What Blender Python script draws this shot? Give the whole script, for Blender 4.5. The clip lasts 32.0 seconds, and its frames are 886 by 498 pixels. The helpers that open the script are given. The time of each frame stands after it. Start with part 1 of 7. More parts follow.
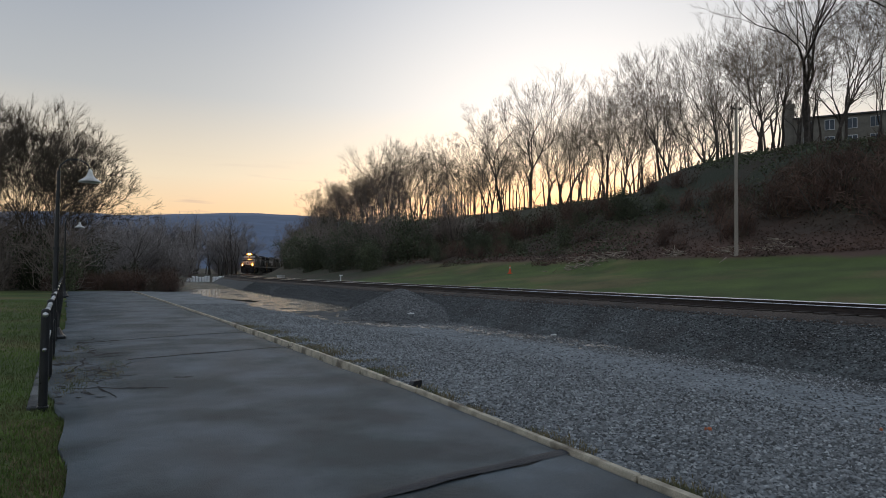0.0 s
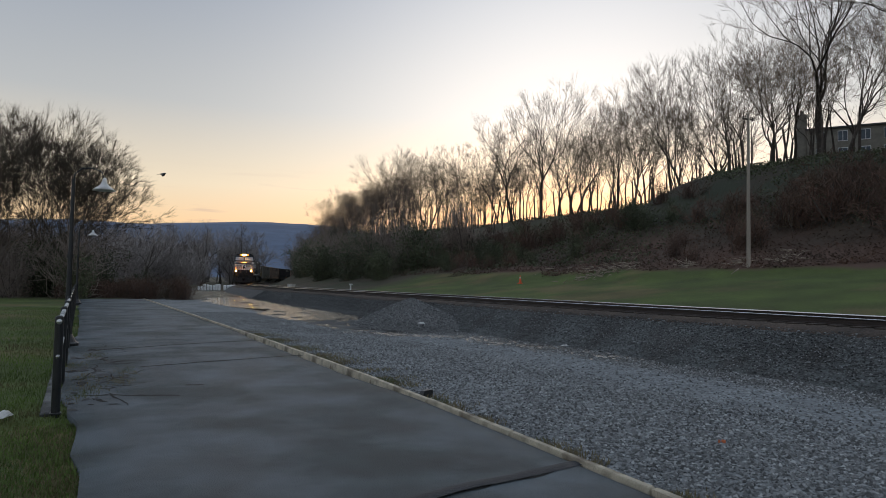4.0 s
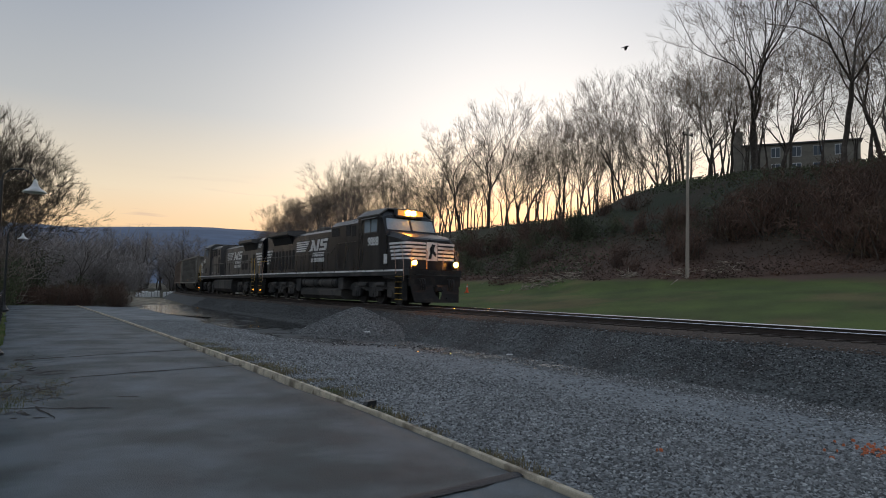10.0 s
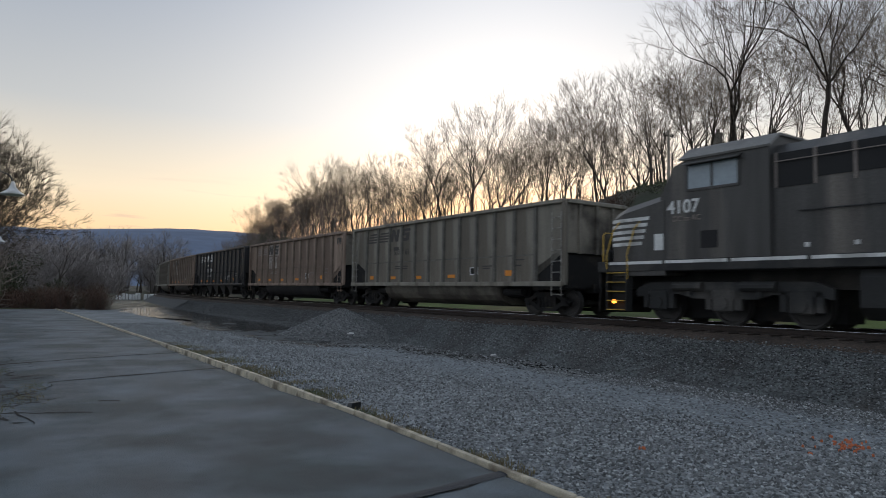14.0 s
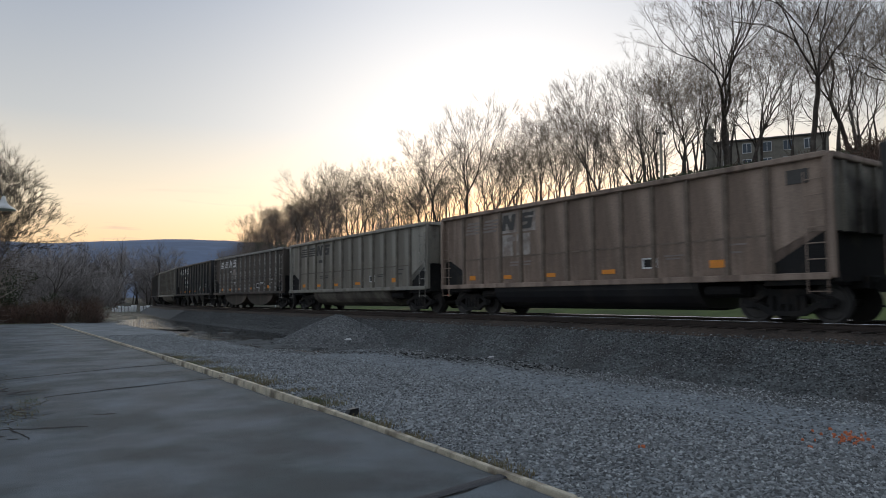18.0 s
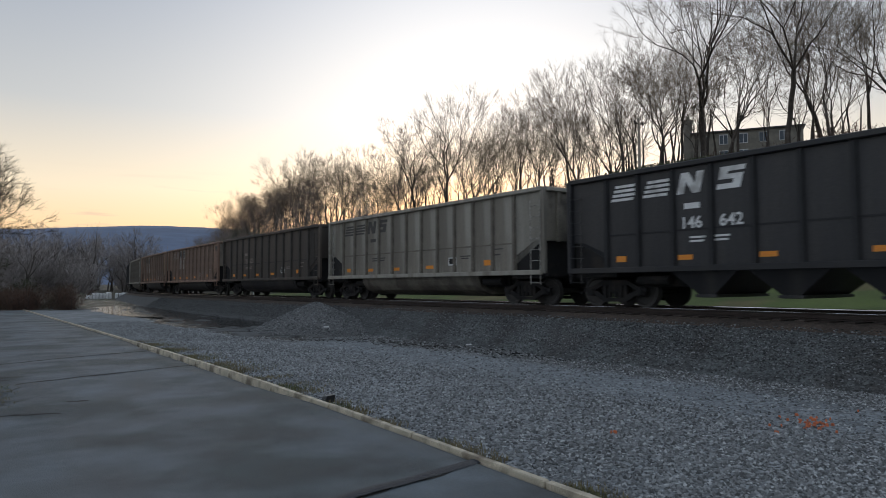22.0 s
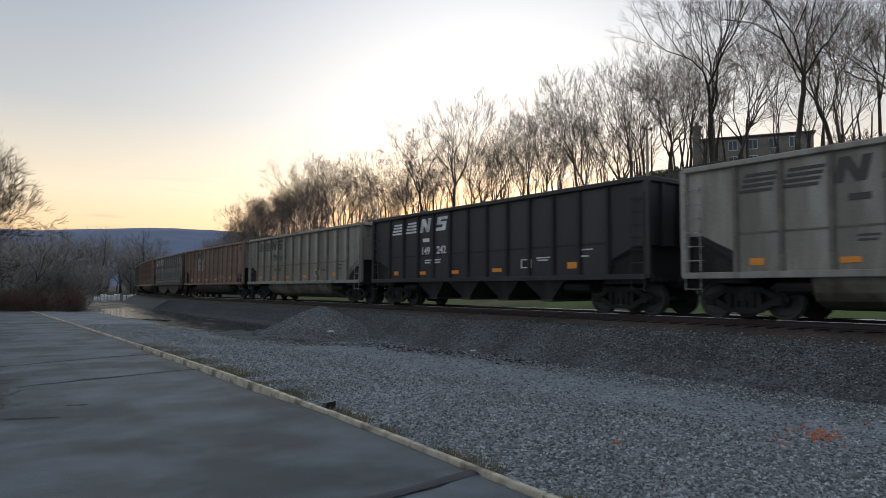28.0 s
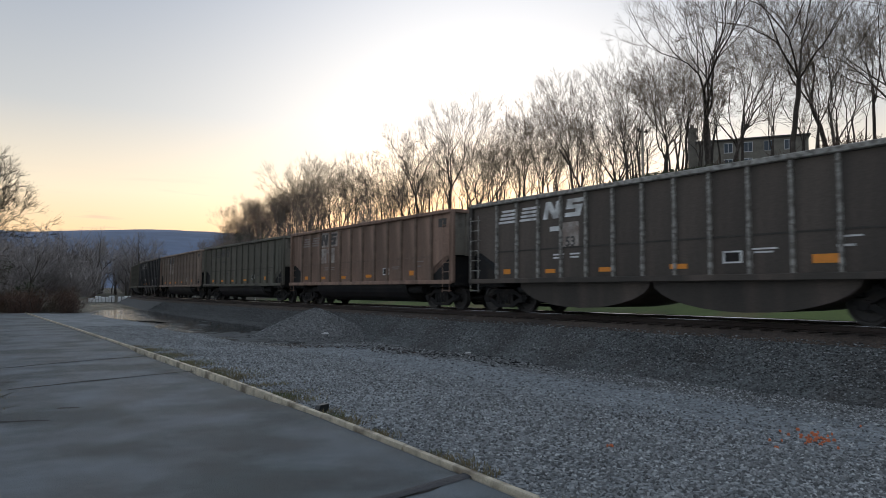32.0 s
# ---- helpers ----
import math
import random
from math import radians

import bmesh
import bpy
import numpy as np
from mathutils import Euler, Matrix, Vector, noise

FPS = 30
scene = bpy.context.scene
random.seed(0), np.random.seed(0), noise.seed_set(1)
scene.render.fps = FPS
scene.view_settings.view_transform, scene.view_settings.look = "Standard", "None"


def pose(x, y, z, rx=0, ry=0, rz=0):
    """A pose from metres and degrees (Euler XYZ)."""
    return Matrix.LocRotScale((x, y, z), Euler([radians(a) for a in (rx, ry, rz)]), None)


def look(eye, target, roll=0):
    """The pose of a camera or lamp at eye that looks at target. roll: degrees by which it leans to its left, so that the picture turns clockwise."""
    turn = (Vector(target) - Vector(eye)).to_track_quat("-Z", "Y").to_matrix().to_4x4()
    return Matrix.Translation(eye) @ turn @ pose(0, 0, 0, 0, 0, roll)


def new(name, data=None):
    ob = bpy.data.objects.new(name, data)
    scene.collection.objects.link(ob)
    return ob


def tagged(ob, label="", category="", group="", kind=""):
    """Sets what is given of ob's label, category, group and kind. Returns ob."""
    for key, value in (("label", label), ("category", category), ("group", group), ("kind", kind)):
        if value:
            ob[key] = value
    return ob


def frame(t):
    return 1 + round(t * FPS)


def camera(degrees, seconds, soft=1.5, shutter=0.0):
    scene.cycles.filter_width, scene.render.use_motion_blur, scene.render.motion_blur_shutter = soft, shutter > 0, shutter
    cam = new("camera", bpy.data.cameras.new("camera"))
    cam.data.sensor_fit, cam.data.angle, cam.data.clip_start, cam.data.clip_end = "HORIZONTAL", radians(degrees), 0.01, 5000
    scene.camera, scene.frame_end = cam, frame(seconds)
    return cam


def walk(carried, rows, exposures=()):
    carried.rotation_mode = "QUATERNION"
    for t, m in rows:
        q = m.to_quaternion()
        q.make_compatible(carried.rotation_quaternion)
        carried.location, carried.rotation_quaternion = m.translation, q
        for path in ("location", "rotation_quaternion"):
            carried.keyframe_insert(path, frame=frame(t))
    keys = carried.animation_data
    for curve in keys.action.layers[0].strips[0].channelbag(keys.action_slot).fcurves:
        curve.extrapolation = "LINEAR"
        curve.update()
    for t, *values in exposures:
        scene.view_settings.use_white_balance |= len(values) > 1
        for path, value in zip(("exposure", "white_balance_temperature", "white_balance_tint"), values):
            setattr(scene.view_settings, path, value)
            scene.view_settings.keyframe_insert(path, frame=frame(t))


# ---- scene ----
# ---- camera ----
cam = camera(67.2, 32.0, soft=0.9, shutter=0.2)
PATH = [
    (0, (0.127, -0.026, 1.849), (0.0961, 1.9723, 1.9154), 0.77),
    (0.5, (0.104, -0.028, 1.851), (0.0491, 1.9698, 1.9187), 0.76),
    (1, (0.095, -0.011, 1.843), (0.0283, 1.9867, 1.9049), 0.78),
    (1.5, (0.098, -0.001, 1.840), (0.0300, 1.9968, 1.9068), 0.65),
    (2, (0.107, -0.008, 1.841), (0.0318, 1.9889, 1.9145), 0.59),
    (2.5, (0.102, -0.003, 1.834), (0.0321, 1.9938, 1.9119), 0.73),
    (3, (0.090, -0.030, 1.845), (0.0217, 1.9677, 1.9247), 0.91),
    (3.5, (0.096, -0.016, 1.837), (0.0301, 1.9812, 1.9218), 1.09),
    (5.5, (0.114, -0.039, 1.870), (0.1071, 1.9571, 1.9923), 0.55),
    (6, (0.116, 0.002, 1.852), (0.1548, 1.9998, 1.9420), 1.10),
    (6.5, (0.106, -0.024, 1.869), (0.1373, 1.9737, 1.9528), 1.39),
    (7, (0.105, -0.039, 1.875), (0.1193, 1.9585, 1.9675), 1.37),
    (7.5, (0.113, -0.035, 1.871), (0.1144, 1.9622, 1.9703), 1.35),
    (8, (0.121, -0.014, 1.858), (0.1345, 1.9834, 1.9624), 1.45),
    (8.5, (0.120, -0.010, 1.875), (0.1459, 1.9866, 1.9816), 1.62),
    (9, (0.126, 0.005, 1.863), (0.1668, 2.0016, 1.9794), 1.52),
    (9.5, (0.140, 0.029, 1.853), (0.2051, 2.0245, 1.9740), 1.42),
    (10, (0.139, 0.015, 1.868), (0.2332, 2.0086, 1.9909), 1.50),
    (10.5, (0.135, 0.014, 1.858), (0.2267, 2.0082, 1.9834), 1.68),
    (11, (0.133, 0.011, 1.862), (0.2292, 2.0049, 1.9911), 1.63),
    (11.5, (0.122, 0.025, 1.870), (0.2493, 2.0161, 2.0046), 1.53),
    (12, (0.136, 0.035, 1.856), (0.2794, 2.0254, 1.9869), 1.24),
    (12.5, (0.136, -0.018, 1.874), (0.2698, 1.9730, 2.0029), 1.60),
    (13, (0.139, -0.005, 1.863), (0.2709, 1.9861, 1.9941), 1.37),
    (13.5, (0.143, 0.006, 1.859), (0.2817, 1.9970, 1.9887), 1.02),
    (14, (0.135, -0.012, 1.870), (0.2784, 1.9789, 1.9965), 1.15),
    (14.5, (0.138, -0.025, 1.873), (0.2727, 1.9662, 2.0044), 1.09),
    (15, (0.135, -0.071, 1.893), (0.2566, 1.9211, 2.0219), 0.93),
    (15.5, (0.135, -0.063, 1.888), (0.2441, 1.9298, 2.0234), 0.81),
    (17.5, (0.169, 0.059, 1.869), (0.3339, 2.0477, 1.9987), -0.56),
    (18, (0.170, 0.022, 1.870), (0.3253, 2.0112, 2.0062), -0.45),
    (18.5, (0.169, 0.021, 1.866), (0.3082, 2.0126, 1.9791), 0.01),
    (19, (0.152, 0.010, 1.863), (0.2720, 2.0044, 1.9580), 0.28),
    (19.5, (0.140, 0.022, 1.862), (0.2537, 2.0166, 1.9586), 0.31),
    (20, (0.143, 0.007, 1.858), (0.2542, 2.0011, 1.9626), 0.22),
    (20.5, (0.141, -0.005, 1.868), (0.2630, 1.9883, 1.9773), 0.03),
    (21, (0.148, -0.038, 1.867), (0.3188, 1.9517, 1.9768), 0.36),
    (21.5, (0.189, 0.027, 1.860), (0.3724, 2.0150, 1.9769), -0.29),
    (22, (0.210, -0.016, 1.858), (0.4261, 1.9702, 1.9592), -0.20),
    (22.5, (0.221, 0.102, 1.860), (0.4388, 2.0880, 1.9495), -0.24),
    (23, (0.213, 0.085, 1.868), (0.4471, 2.0675, 1.9903), 0.20),
    (23.5, (0.218, 0.071, 1.872), (0.4397, 2.0549, 2.0002), 0.59),
    (24, (0.217, 0.026, 1.867), (0.4335, 2.0104, 1.9937), 0.28),
    (24.5, (0.255, 0.017, 1.875), (0.4733, 2.0022, 1.9856), 0.09),
    (25, (0.308, 0.028, 1.885), (0.5362, 2.0121, 1.9816), 0.04),
    (25.5, (0.370, 0.044, 1.876), (0.5939, 2.0285, 1.9757), 0.57),
    (26, (0.324, 0.073, 1.892), (0.5350, 2.0595, 1.9872), 0.88),
    (26.5, (0.306, 0.061, 1.883), (0.4910, 2.0501, 1.9839), 1.02),
    (28.5, (0.306, 0.069, 1.893), (0.5009, 2.0556, 2.0097), 0.13),
    (29, (0.317, 0.067, 1.893), (0.5030, 2.0547, 2.0123), 0.28),
    (29.5, (0.334, 0.083, 1.894), (0.5234, 2.0705, 2.0131), 0.16),
    (30, (0.334, 0.078, 1.901), (0.5171, 2.0664, 2.0216), 0.12),
    (30.5, (0.331, 0.056, 1.900), (0.5337, 2.0417, 2.0211), 0.12),
    (31, (0.334, 0.063, 1.902), (0.5524, 2.0473, 2.0236), 0.35),
    (31.5, (0.338, 0.099, 1.897), (0.5478, 2.0844, 2.0164), 0.38),
    (32, (0.344, 0.103, 1.895), (0.5483, 2.0887, 2.0148), 0.32),
]
EXPOSURE = [(0.0, 0.0), (9.0, 0.0), (10.0, -0.03), (11.0, 0.0), (12.0, 0.06), (13.0, 0.15), (14.0, 0.16), (15.0, 0.08), (18.0, 0.18), (20.0, 0.15), (21.0, 0.2), (23.0, 0.18), (24.0, 0.21), (26.0, 0.2), (29.0, 0.24), (30.0, 0.2), (32.0, 0.25)]
walk(cam, [(t, look(eye, target, roll)) for t, eye, target, roll in PATH], EXPOSURE)

# ---- sky: the sun has just set behind the wooded ridge ----
SUN_AZIMUTH = radians(10)
world = bpy.data.worlds.new("dusk_sky")
scene.world = world
world.use_nodes = True


def dusk_sky(tree):
    nodes, links = tree.nodes, tree.links
    nodes.clear()
    out = nodes.new("ShaderNodeOutputWorld")
    back = nodes.new("ShaderNodeBackground")
    sky = nodes.new("ShaderNodeTexSky")
    sky.sky_type = "NISHITA"
    sky.sun_disc = False
    sky.sun_elevation = radians(1.0)
    sky.sun_rotation = SUN_AZIMUTH
    sky.air_density, sky.dust_density, sky.ozone_density = 1.0, 3.0, 1.5
    coord = nodes.new("ShaderNodeTexCoord")
    split = nodes.new("ShaderNodeSeparateXYZ")
    links.new(coord.outputs["Generated"], split.inputs[0])
    # clear air from horizon to zenith
    ramp = nodes.new("ShaderNodeValToRGB")
    stops = [(0.0, (0.72, 0.40, 0.19)), (0.06, (0.92, 0.61, 0.33)), (0.13, (0.79, 0.67, 0.50)), (0.24, (0.465, 0.475, 0.48)), (0.40, (0.30, 0.34, 0.41)), (1.0, (0.27, 0.325, 0.425))]
    while len(ramp.color_ramp.elements) < len(stops):
        ramp.color_ramp.elements.new(0.5)
    for element, (where, colour) in zip(ramp.color_ramp.elements, stops):
        element.position, element.color = where, (*colour, 1)
    links.new(split.outputs["Z"], ramp.inputs[0])
    # the sky away from the sunset
    cool = nodes.new("ShaderNodeValToRGB")
    stops = [(0.0, (0.37, 0.40, 0.47)), (0.15, (0.45, 0.48, 0.545)), (0.5, (0.385, 0.445, 0.535)), (1.0, (0.335, 0.40, 0.49))]
    while len(cool.color_ramp.elements) < len(stops):
        cool.color_ramp.elements.new(0.5)
    for element, (where, colour) in zip(cool.color_ramp.elements, stops):
        element.position, element.color = where, (*colour, 1)
    links.new(split.outputs["Z"], cool.inputs[0])
    toward = nodes.new("ShaderNodeVectorMath")
    toward.operation = "DOT_PRODUCT"
    toward.inputs[1].default_value = (math.sin(SUN_AZIMUTH), math.cos(SUN_AZIMUTH), 0.0)
    links.new(coord.outputs["Generated"], toward.inputs[0])
    side = nodes.new("ShaderNodeMapRange")
    side.inputs["From Min"].default_value, side.inputs["From Max"].default_value = -0.2, 0.75
    links.new(toward.outputs["Value"], side.inputs["Value"])
    mix = nodes.new("ShaderNodeMix")
    mix.data_type = "RGBA"
    links.new(side.outputs[0], mix.inputs["Factor"])
    links.new(cool.outputs[0], mix.inputs["A"])
    links.new(ramp.outputs[0], mix.inputs["B"])
    # thin haze glowing round the set sun
    near = nodes.new("ShaderNodeVectorMath")
    near.operation = "DOT_PRODUCT"
    low = Vector((math.sin(SUN_AZIMUTH), math.cos(SUN_AZIMUTH), 0.2)).normalized()
    near.inputs[1].default_value = low
    links.new(coord.outputs["Generated"], near.inputs[0])
    power = nodes.new("ShaderNodeMath")
    power.operation = "POWER"
    power.use_clamp = True
    power.inputs[1].default_value = 15
    links.new(near.outputs["Value"], power.inputs[0])
    glow = nodes.new("ShaderNodeMix")
    glow.data_type, glow.blend_type = "RGBA", "ADD"
    glow.inputs["B"].default_value = (0.60, 0.565, 0.505, 1)
    links.new(power.outputs[0], glow.inputs["Factor"])
    links.new(mix.outputs["Result"], glow.inputs["A"])
    # the lowest air reddens whatever shines through it
    redden = nodes.new("ShaderNodeValToRGB")
    stops = [(0.0, (1.0, 0.50, 0.22)), (0.07, (1.0, 0.60, 0.30)), (0.115, (1.0, 0.78, 0.54)), (0.17, (1.0, 0.94, 0.84)), (0.24, (1.0, 1.0, 1.0))]
    while len(redden.color_ramp.elements) < len(stops):
        redden.color_ramp.elements.new(0.5)
    for element, (where, colour) in zip(redden.color_ramp.elements, stops):
        element.position, element.color = where, (*colour, 1)
    links.new(split.outputs["Z"], redden.inputs[0])
    through_air = nodes.new("ShaderNodeMix")
    through_air.data_type, through_air.blend_type = "RGBA", "MULTIPLY"
    links.new(power.outputs[0], through_air.inputs["Factor"])
    links.new(glow.outputs["Result"], through_air.inputs["A"])
    links.new(redden.outputs[0], through_air.inputs["B"])
    # a trace of the clear-sky model's own colour
    scaled = nodes.new("ShaderNodeMix")
    scaled.data_type, scaled.blend_type = "RGBA", "ADD"
    scaled.inputs["Factor"].default_value = 0.05
    links.new(through_air.outputs["Result"], scaled.inputs["A"])
    links.new(sky.outputs[0], scaled.inputs["B"])
    # a few thin purple streaks of cloud low over the sunset
    stretch = nodes.new("ShaderNodeMapping")
    stretch.inputs["Scale"].default_value = (3.0, 3.0, 42.0)
    links.new(coord.outputs["Generated"], stretch.inputs[0])
    wisps = nodes.new("ShaderNodeTexNoise")
    wisps.inputs["Scale"].default_value = 1.6
    wisps.inputs["Detail"].default_value = 4
    links.new(stretch.outputs[0], wisps.inputs["Vector"])
    thin = nodes.new("ShaderNodeMapRange")
    thin.inputs["From Min"].default_value, thin.inputs["From Max"].default_value = 0.6, 0.72
    thin.inputs["To Max"].default_value = 0.5
    links.new(wisps.outputs["Fac"], thin.inputs["Value"])
    lowest = nodes.new("ShaderNodeMapRange")
    lowest.inputs["From Min"].default_value, lowest.inputs["From Max"].default_value = 0.16, 0.10
    links.new(split.outputs["Z"], lowest.inputs["Value"])
    veil = nodes.new("ShaderNodeMath")
    veil.operation = "MULTIPLY"
    links.new(thin.outputs[0], veil.inputs[0])
    links.new(lowest.outputs[0], veil.inputs[1])
    clouds = nodes.new("ShaderNodeMix")
    clouds.data_type = "RGBA"
    clouds.inputs["B"].default_value = (0.50, 0.36, 0.36, 1)
    links.new(veil.outputs[0], clouds.inputs["Factor"])
    links.new(scaled.outputs["Result"], clouds.inputs["A"])
    links.new(clouds.outputs["Result"], back.inputs["Color"])
    back.inputs["Strength"].default_value = 1.0
    links.new(back.outputs[0], out.inputs["Surface"])


dusk_sky(world.node_tree)

# ---- the plan: u across the railway, s along it, both in metres ----
TURN = radians(30.2)
SITE = Matrix.Rotation(TURN, 4, "Z")
CURVE_FROM, CURVE_RADIUS, TRACK_U = 46.0, 330.0, 17.0


def site(u, s, z=0.0):
    return SITE @ Vector((u, s, z))


def track_point(s):
    """Centre line of the track at s metres along it: u, s, z and heading."""
    z = 1.17 - 0.0035 * s
    if s <= CURVE_FROM:
        return TRACK_U, s, z, 0.0
    a = (s - CURVE_FROM) / CURVE_RADIUS
    return TRACK_U + CURVE_RADIUS * (1 - math.cos(a)), CURVE_FROM + CURVE_RADIUS * math.sin(a), z, a


def bend(s):
    """How far the track has drifted to the side at s along the straight."""
    return 0.0 if s < CURVE_FROM else CURVE_RADIUS - math.sqrt(max(CURVE_RADIUS ** 2 - min(s - CURVE_FROM, 300) ** 2, 1))


def smooth(a, b, v):
    k = min(max((v - a) / (b - a), 0.0), 1.0)
    return k * k * (3 - 2 * k)


# ---- materials ----
def material(name, colour, rough=0.8, metal=0.0, scale=4.0, vary=0.25, bump=0.2, fine=60.0, other=None, other_scale=1.2, other_amount=0.5, spec=0.5, streaks=False, spread=0.0):
    """A surface with variation at two scales, a second colour in patches, fine relief and, if wanted, streaks that run down."""
    m = bpy.data.materials.new(name)
    m.use_nodes = True
    nodes, links = m.node_tree.nodes, m.node_tree.links
    b = nodes["Principled BSDF"]
    b.inputs["Metallic"].default_value = metal
    b.inputs["Specular IOR Level"].default_value = spec
    coord = nodes.new("ShaderNodeTexCoord")
    big = nodes.new("ShaderNodeTexNoise")
    big.inputs["Scale"].default_value = scale
    big.inputs["Detail"].default_value = 6
    small = nodes.new("ShaderNodeTexNoise")
    small.inputs["Scale"].default_value = fine
    small.inputs["Detail"].default_value = 3
    place = coord.outputs["Object"]
    if streaks:
        mapping = nodes.new("ShaderNodeMapping")
        mapping.inputs["Scale"].default_value = (1.0, 1.0, 0.12)
        links.new(place, mapping.inputs[0])
        links.new(mapping.outputs[0], big.inputs["Vector"])
    else:
        links.new(place, big.inputs["Vector"])
    links.new(place, small.inputs["Vector"])
    ramp = nodes.new("ShaderNodeMapRange")
    ramp.inputs["From Min"].default_value, ramp.inputs["From Max"].default_value = 0.3, 0.7
    ramp.inputs["To Min"].default_value, ramp.inputs["To Max"].default_value = 1 - vary, 1 + vary
    links.new(big.outputs["Fac"], ramp.inputs["Value"])
    grain = nodes.new("ShaderNodeMapRange")
    grain.inputs["From Min"].default_value, grain.inputs["From Max"].default_value = 0.3, 0.7
    grain.inputs["To Min"].default_value, grain.inputs["To Max"].default_value = 1 - vary * 0.7, 1 + vary * 0.7
    links.new(small.outputs["Fac"], grain.inputs["Value"])
    both = nodes.new("ShaderNodeMath")
    both.operation = "MULTIPLY"
    links.new(ramp.outputs[0], both.inputs[0])
    links.new(grain.outputs[0], both.inputs[1])
    last = both.outputs[0]
    if spread:
        info = nodes.new("ShaderNodeObjectInfo")
        per = nodes.new("ShaderNodeMapRange")
        per.inputs["To Min"].default_value, per.inputs["To Max"].default_value = 1 - spread, 1 + spread
        links.new(info.outputs["Random"], per.inputs["Value"])
        more = nodes.new("ShaderNodeMath")
        more.operation = "MULTIPLY"
        links.new(last, more.inputs[0])
        links.new(per.outputs[0], more.inputs[1])
        last = more.outputs[0]
    base = nodes.new("ShaderNodeMix")
    base.data_type = "RGBA"
    base.inputs["A"].default_value = (*colour, 1)
    base.inputs["B"].default_value = (*(other or colour), 1)
    patch = nodes.new("ShaderNodeTexNoise")
    patch.inputs["Scale"].default_value = other_scale
    patch.inputs["Detail"].default_value = 8
    links.new(mapping.outputs[0] if streaks else place, patch.inputs["Vector"])
    cut = nodes.new("ShaderNodeMapRange")
    cut.inputs["From Min"].default_value, cut.inputs["From Max"].default_value = 0.62 - 0.3 * other_amount, 0.74 - 0.3 * other_amount
    links.new(patch.outputs["Fac"], cut.inputs["Value"])
    links.new(cut.outputs[0], base.inputs["Factor"])
    tint = nodes.new("ShaderNodeVectorMath")
    tint.operation = "SCALE"
    links.new(base.outputs["Result"], tint.inputs[0])
    links.new(last, tint.inputs["Scale"])
    links.new(tint.outputs[0], b.inputs["Base Color"])
    gloss = nodes.new("ShaderNodeMapRange")
    gloss.inputs["To Min"].default_value, gloss.inputs["To Max"].default_value = max(rough - 0.12, 0.02), min(rough + 0.12, 1)
    links.new(big.outputs["Fac"], gloss.inputs["Value"])
    links.new(gloss.outputs[0], b.inputs["Roughness"])
    if bump:
        relief = nodes.new("ShaderNodeBump")
        relief.inputs["Strength"].default_value = bump
        relief.inputs["Distance"].default_value = 0.02
        links.new(small.outputs["Fac"], relief.inputs["Height"])
        links.new(relief.outputs[0], b.inputs["Normal"])
    return m


def stony(m, scale=20.0, strength=0.8, spread=0.35):
    """Gives a gravel surface the cells, shades and relief of packed stones."""
    nodes, links = m.node_tree.nodes, m.node_tree.links
    b = nodes["Principled BSDF"]
    coord = nodes.new("ShaderNodeTexCoord")
    cells = nodes.new("ShaderNodeTexVoronoi")
    cells.inputs["Scale"].default_value = scale
    links.new(coord.outputs["Object"], cells.inputs["Vector"])
    grey = nodes.new("ShaderNodeSeparateColor")
    links.new(cells.outputs["Color"], grey.inputs[0])
    shade = nodes.new("ShaderNodeMapRange")
    shade.inputs["To Min"].default_value, shade.inputs["To Max"].default_value = 1 - spread, 1 + spread
    links.new(grey.outputs[0], shade.inputs["Value"])
    old = b.inputs["Base Color"].links[0].from_socket
    tint = nodes.new("ShaderNodeVectorMath")
    tint.operation = "SCALE"
    links.new(old, tint.inputs[0])
    links.new(shade.outputs[0], tint.inputs["Scale"])
    links.new(tint.outputs[0], b.inputs["Base Color"])
    relief = nodes.new("ShaderNodeBump")
    relief.invert = True
    relief.inputs["Strength"].default_value = strength
    relief.inputs["Distance"].default_value = 0.03
    links.new(cells.outputs["Distance"], relief.inputs["Height"])
    if b.inputs["Normal"].links:
        links.new(b.inputs["Normal"].links[0].from_socket, relief.inputs["Normal"])
    links.new(relief.outputs[0], b.inputs["Normal"])
    return m


def glowing(name, colour, strength):
    m = bpy.data.materials.new(name)
    m.use_nodes = True
    b = m.node_tree.nodes["Principled BSDF"]
    b.inputs["Base Color"].default_value = (*colour, 1)
    b.inputs["Emission Color"].default_value = (*colour, 1)
    b.inputs["Emission Strength"].default_value = strength
    return m


ASPHALT = material("asphalt", (0.104, 0.125, 0.138), 0.6, scale=1.1, vary=0.4, bump=0.9, fine=70, other=(0.05, 0.064, 0.068), other_scale=0.5, other_amount=0.52, spec=0.34)
TAR = material("tar", (0.02, 0.023, 0.029), 0.6, scale=2, vary=0.3, bump=0.8, fine=50)
BALLAST = material("ballast", (0.108, 0.116, 0.115), 0.9, scale=0.8, vary=0.3, bump=1.0, fine=24, other=(0.06, 0.056, 0.052), other_scale=0.5, other_amount=0.4)
stony(BALLAST, 17.0)


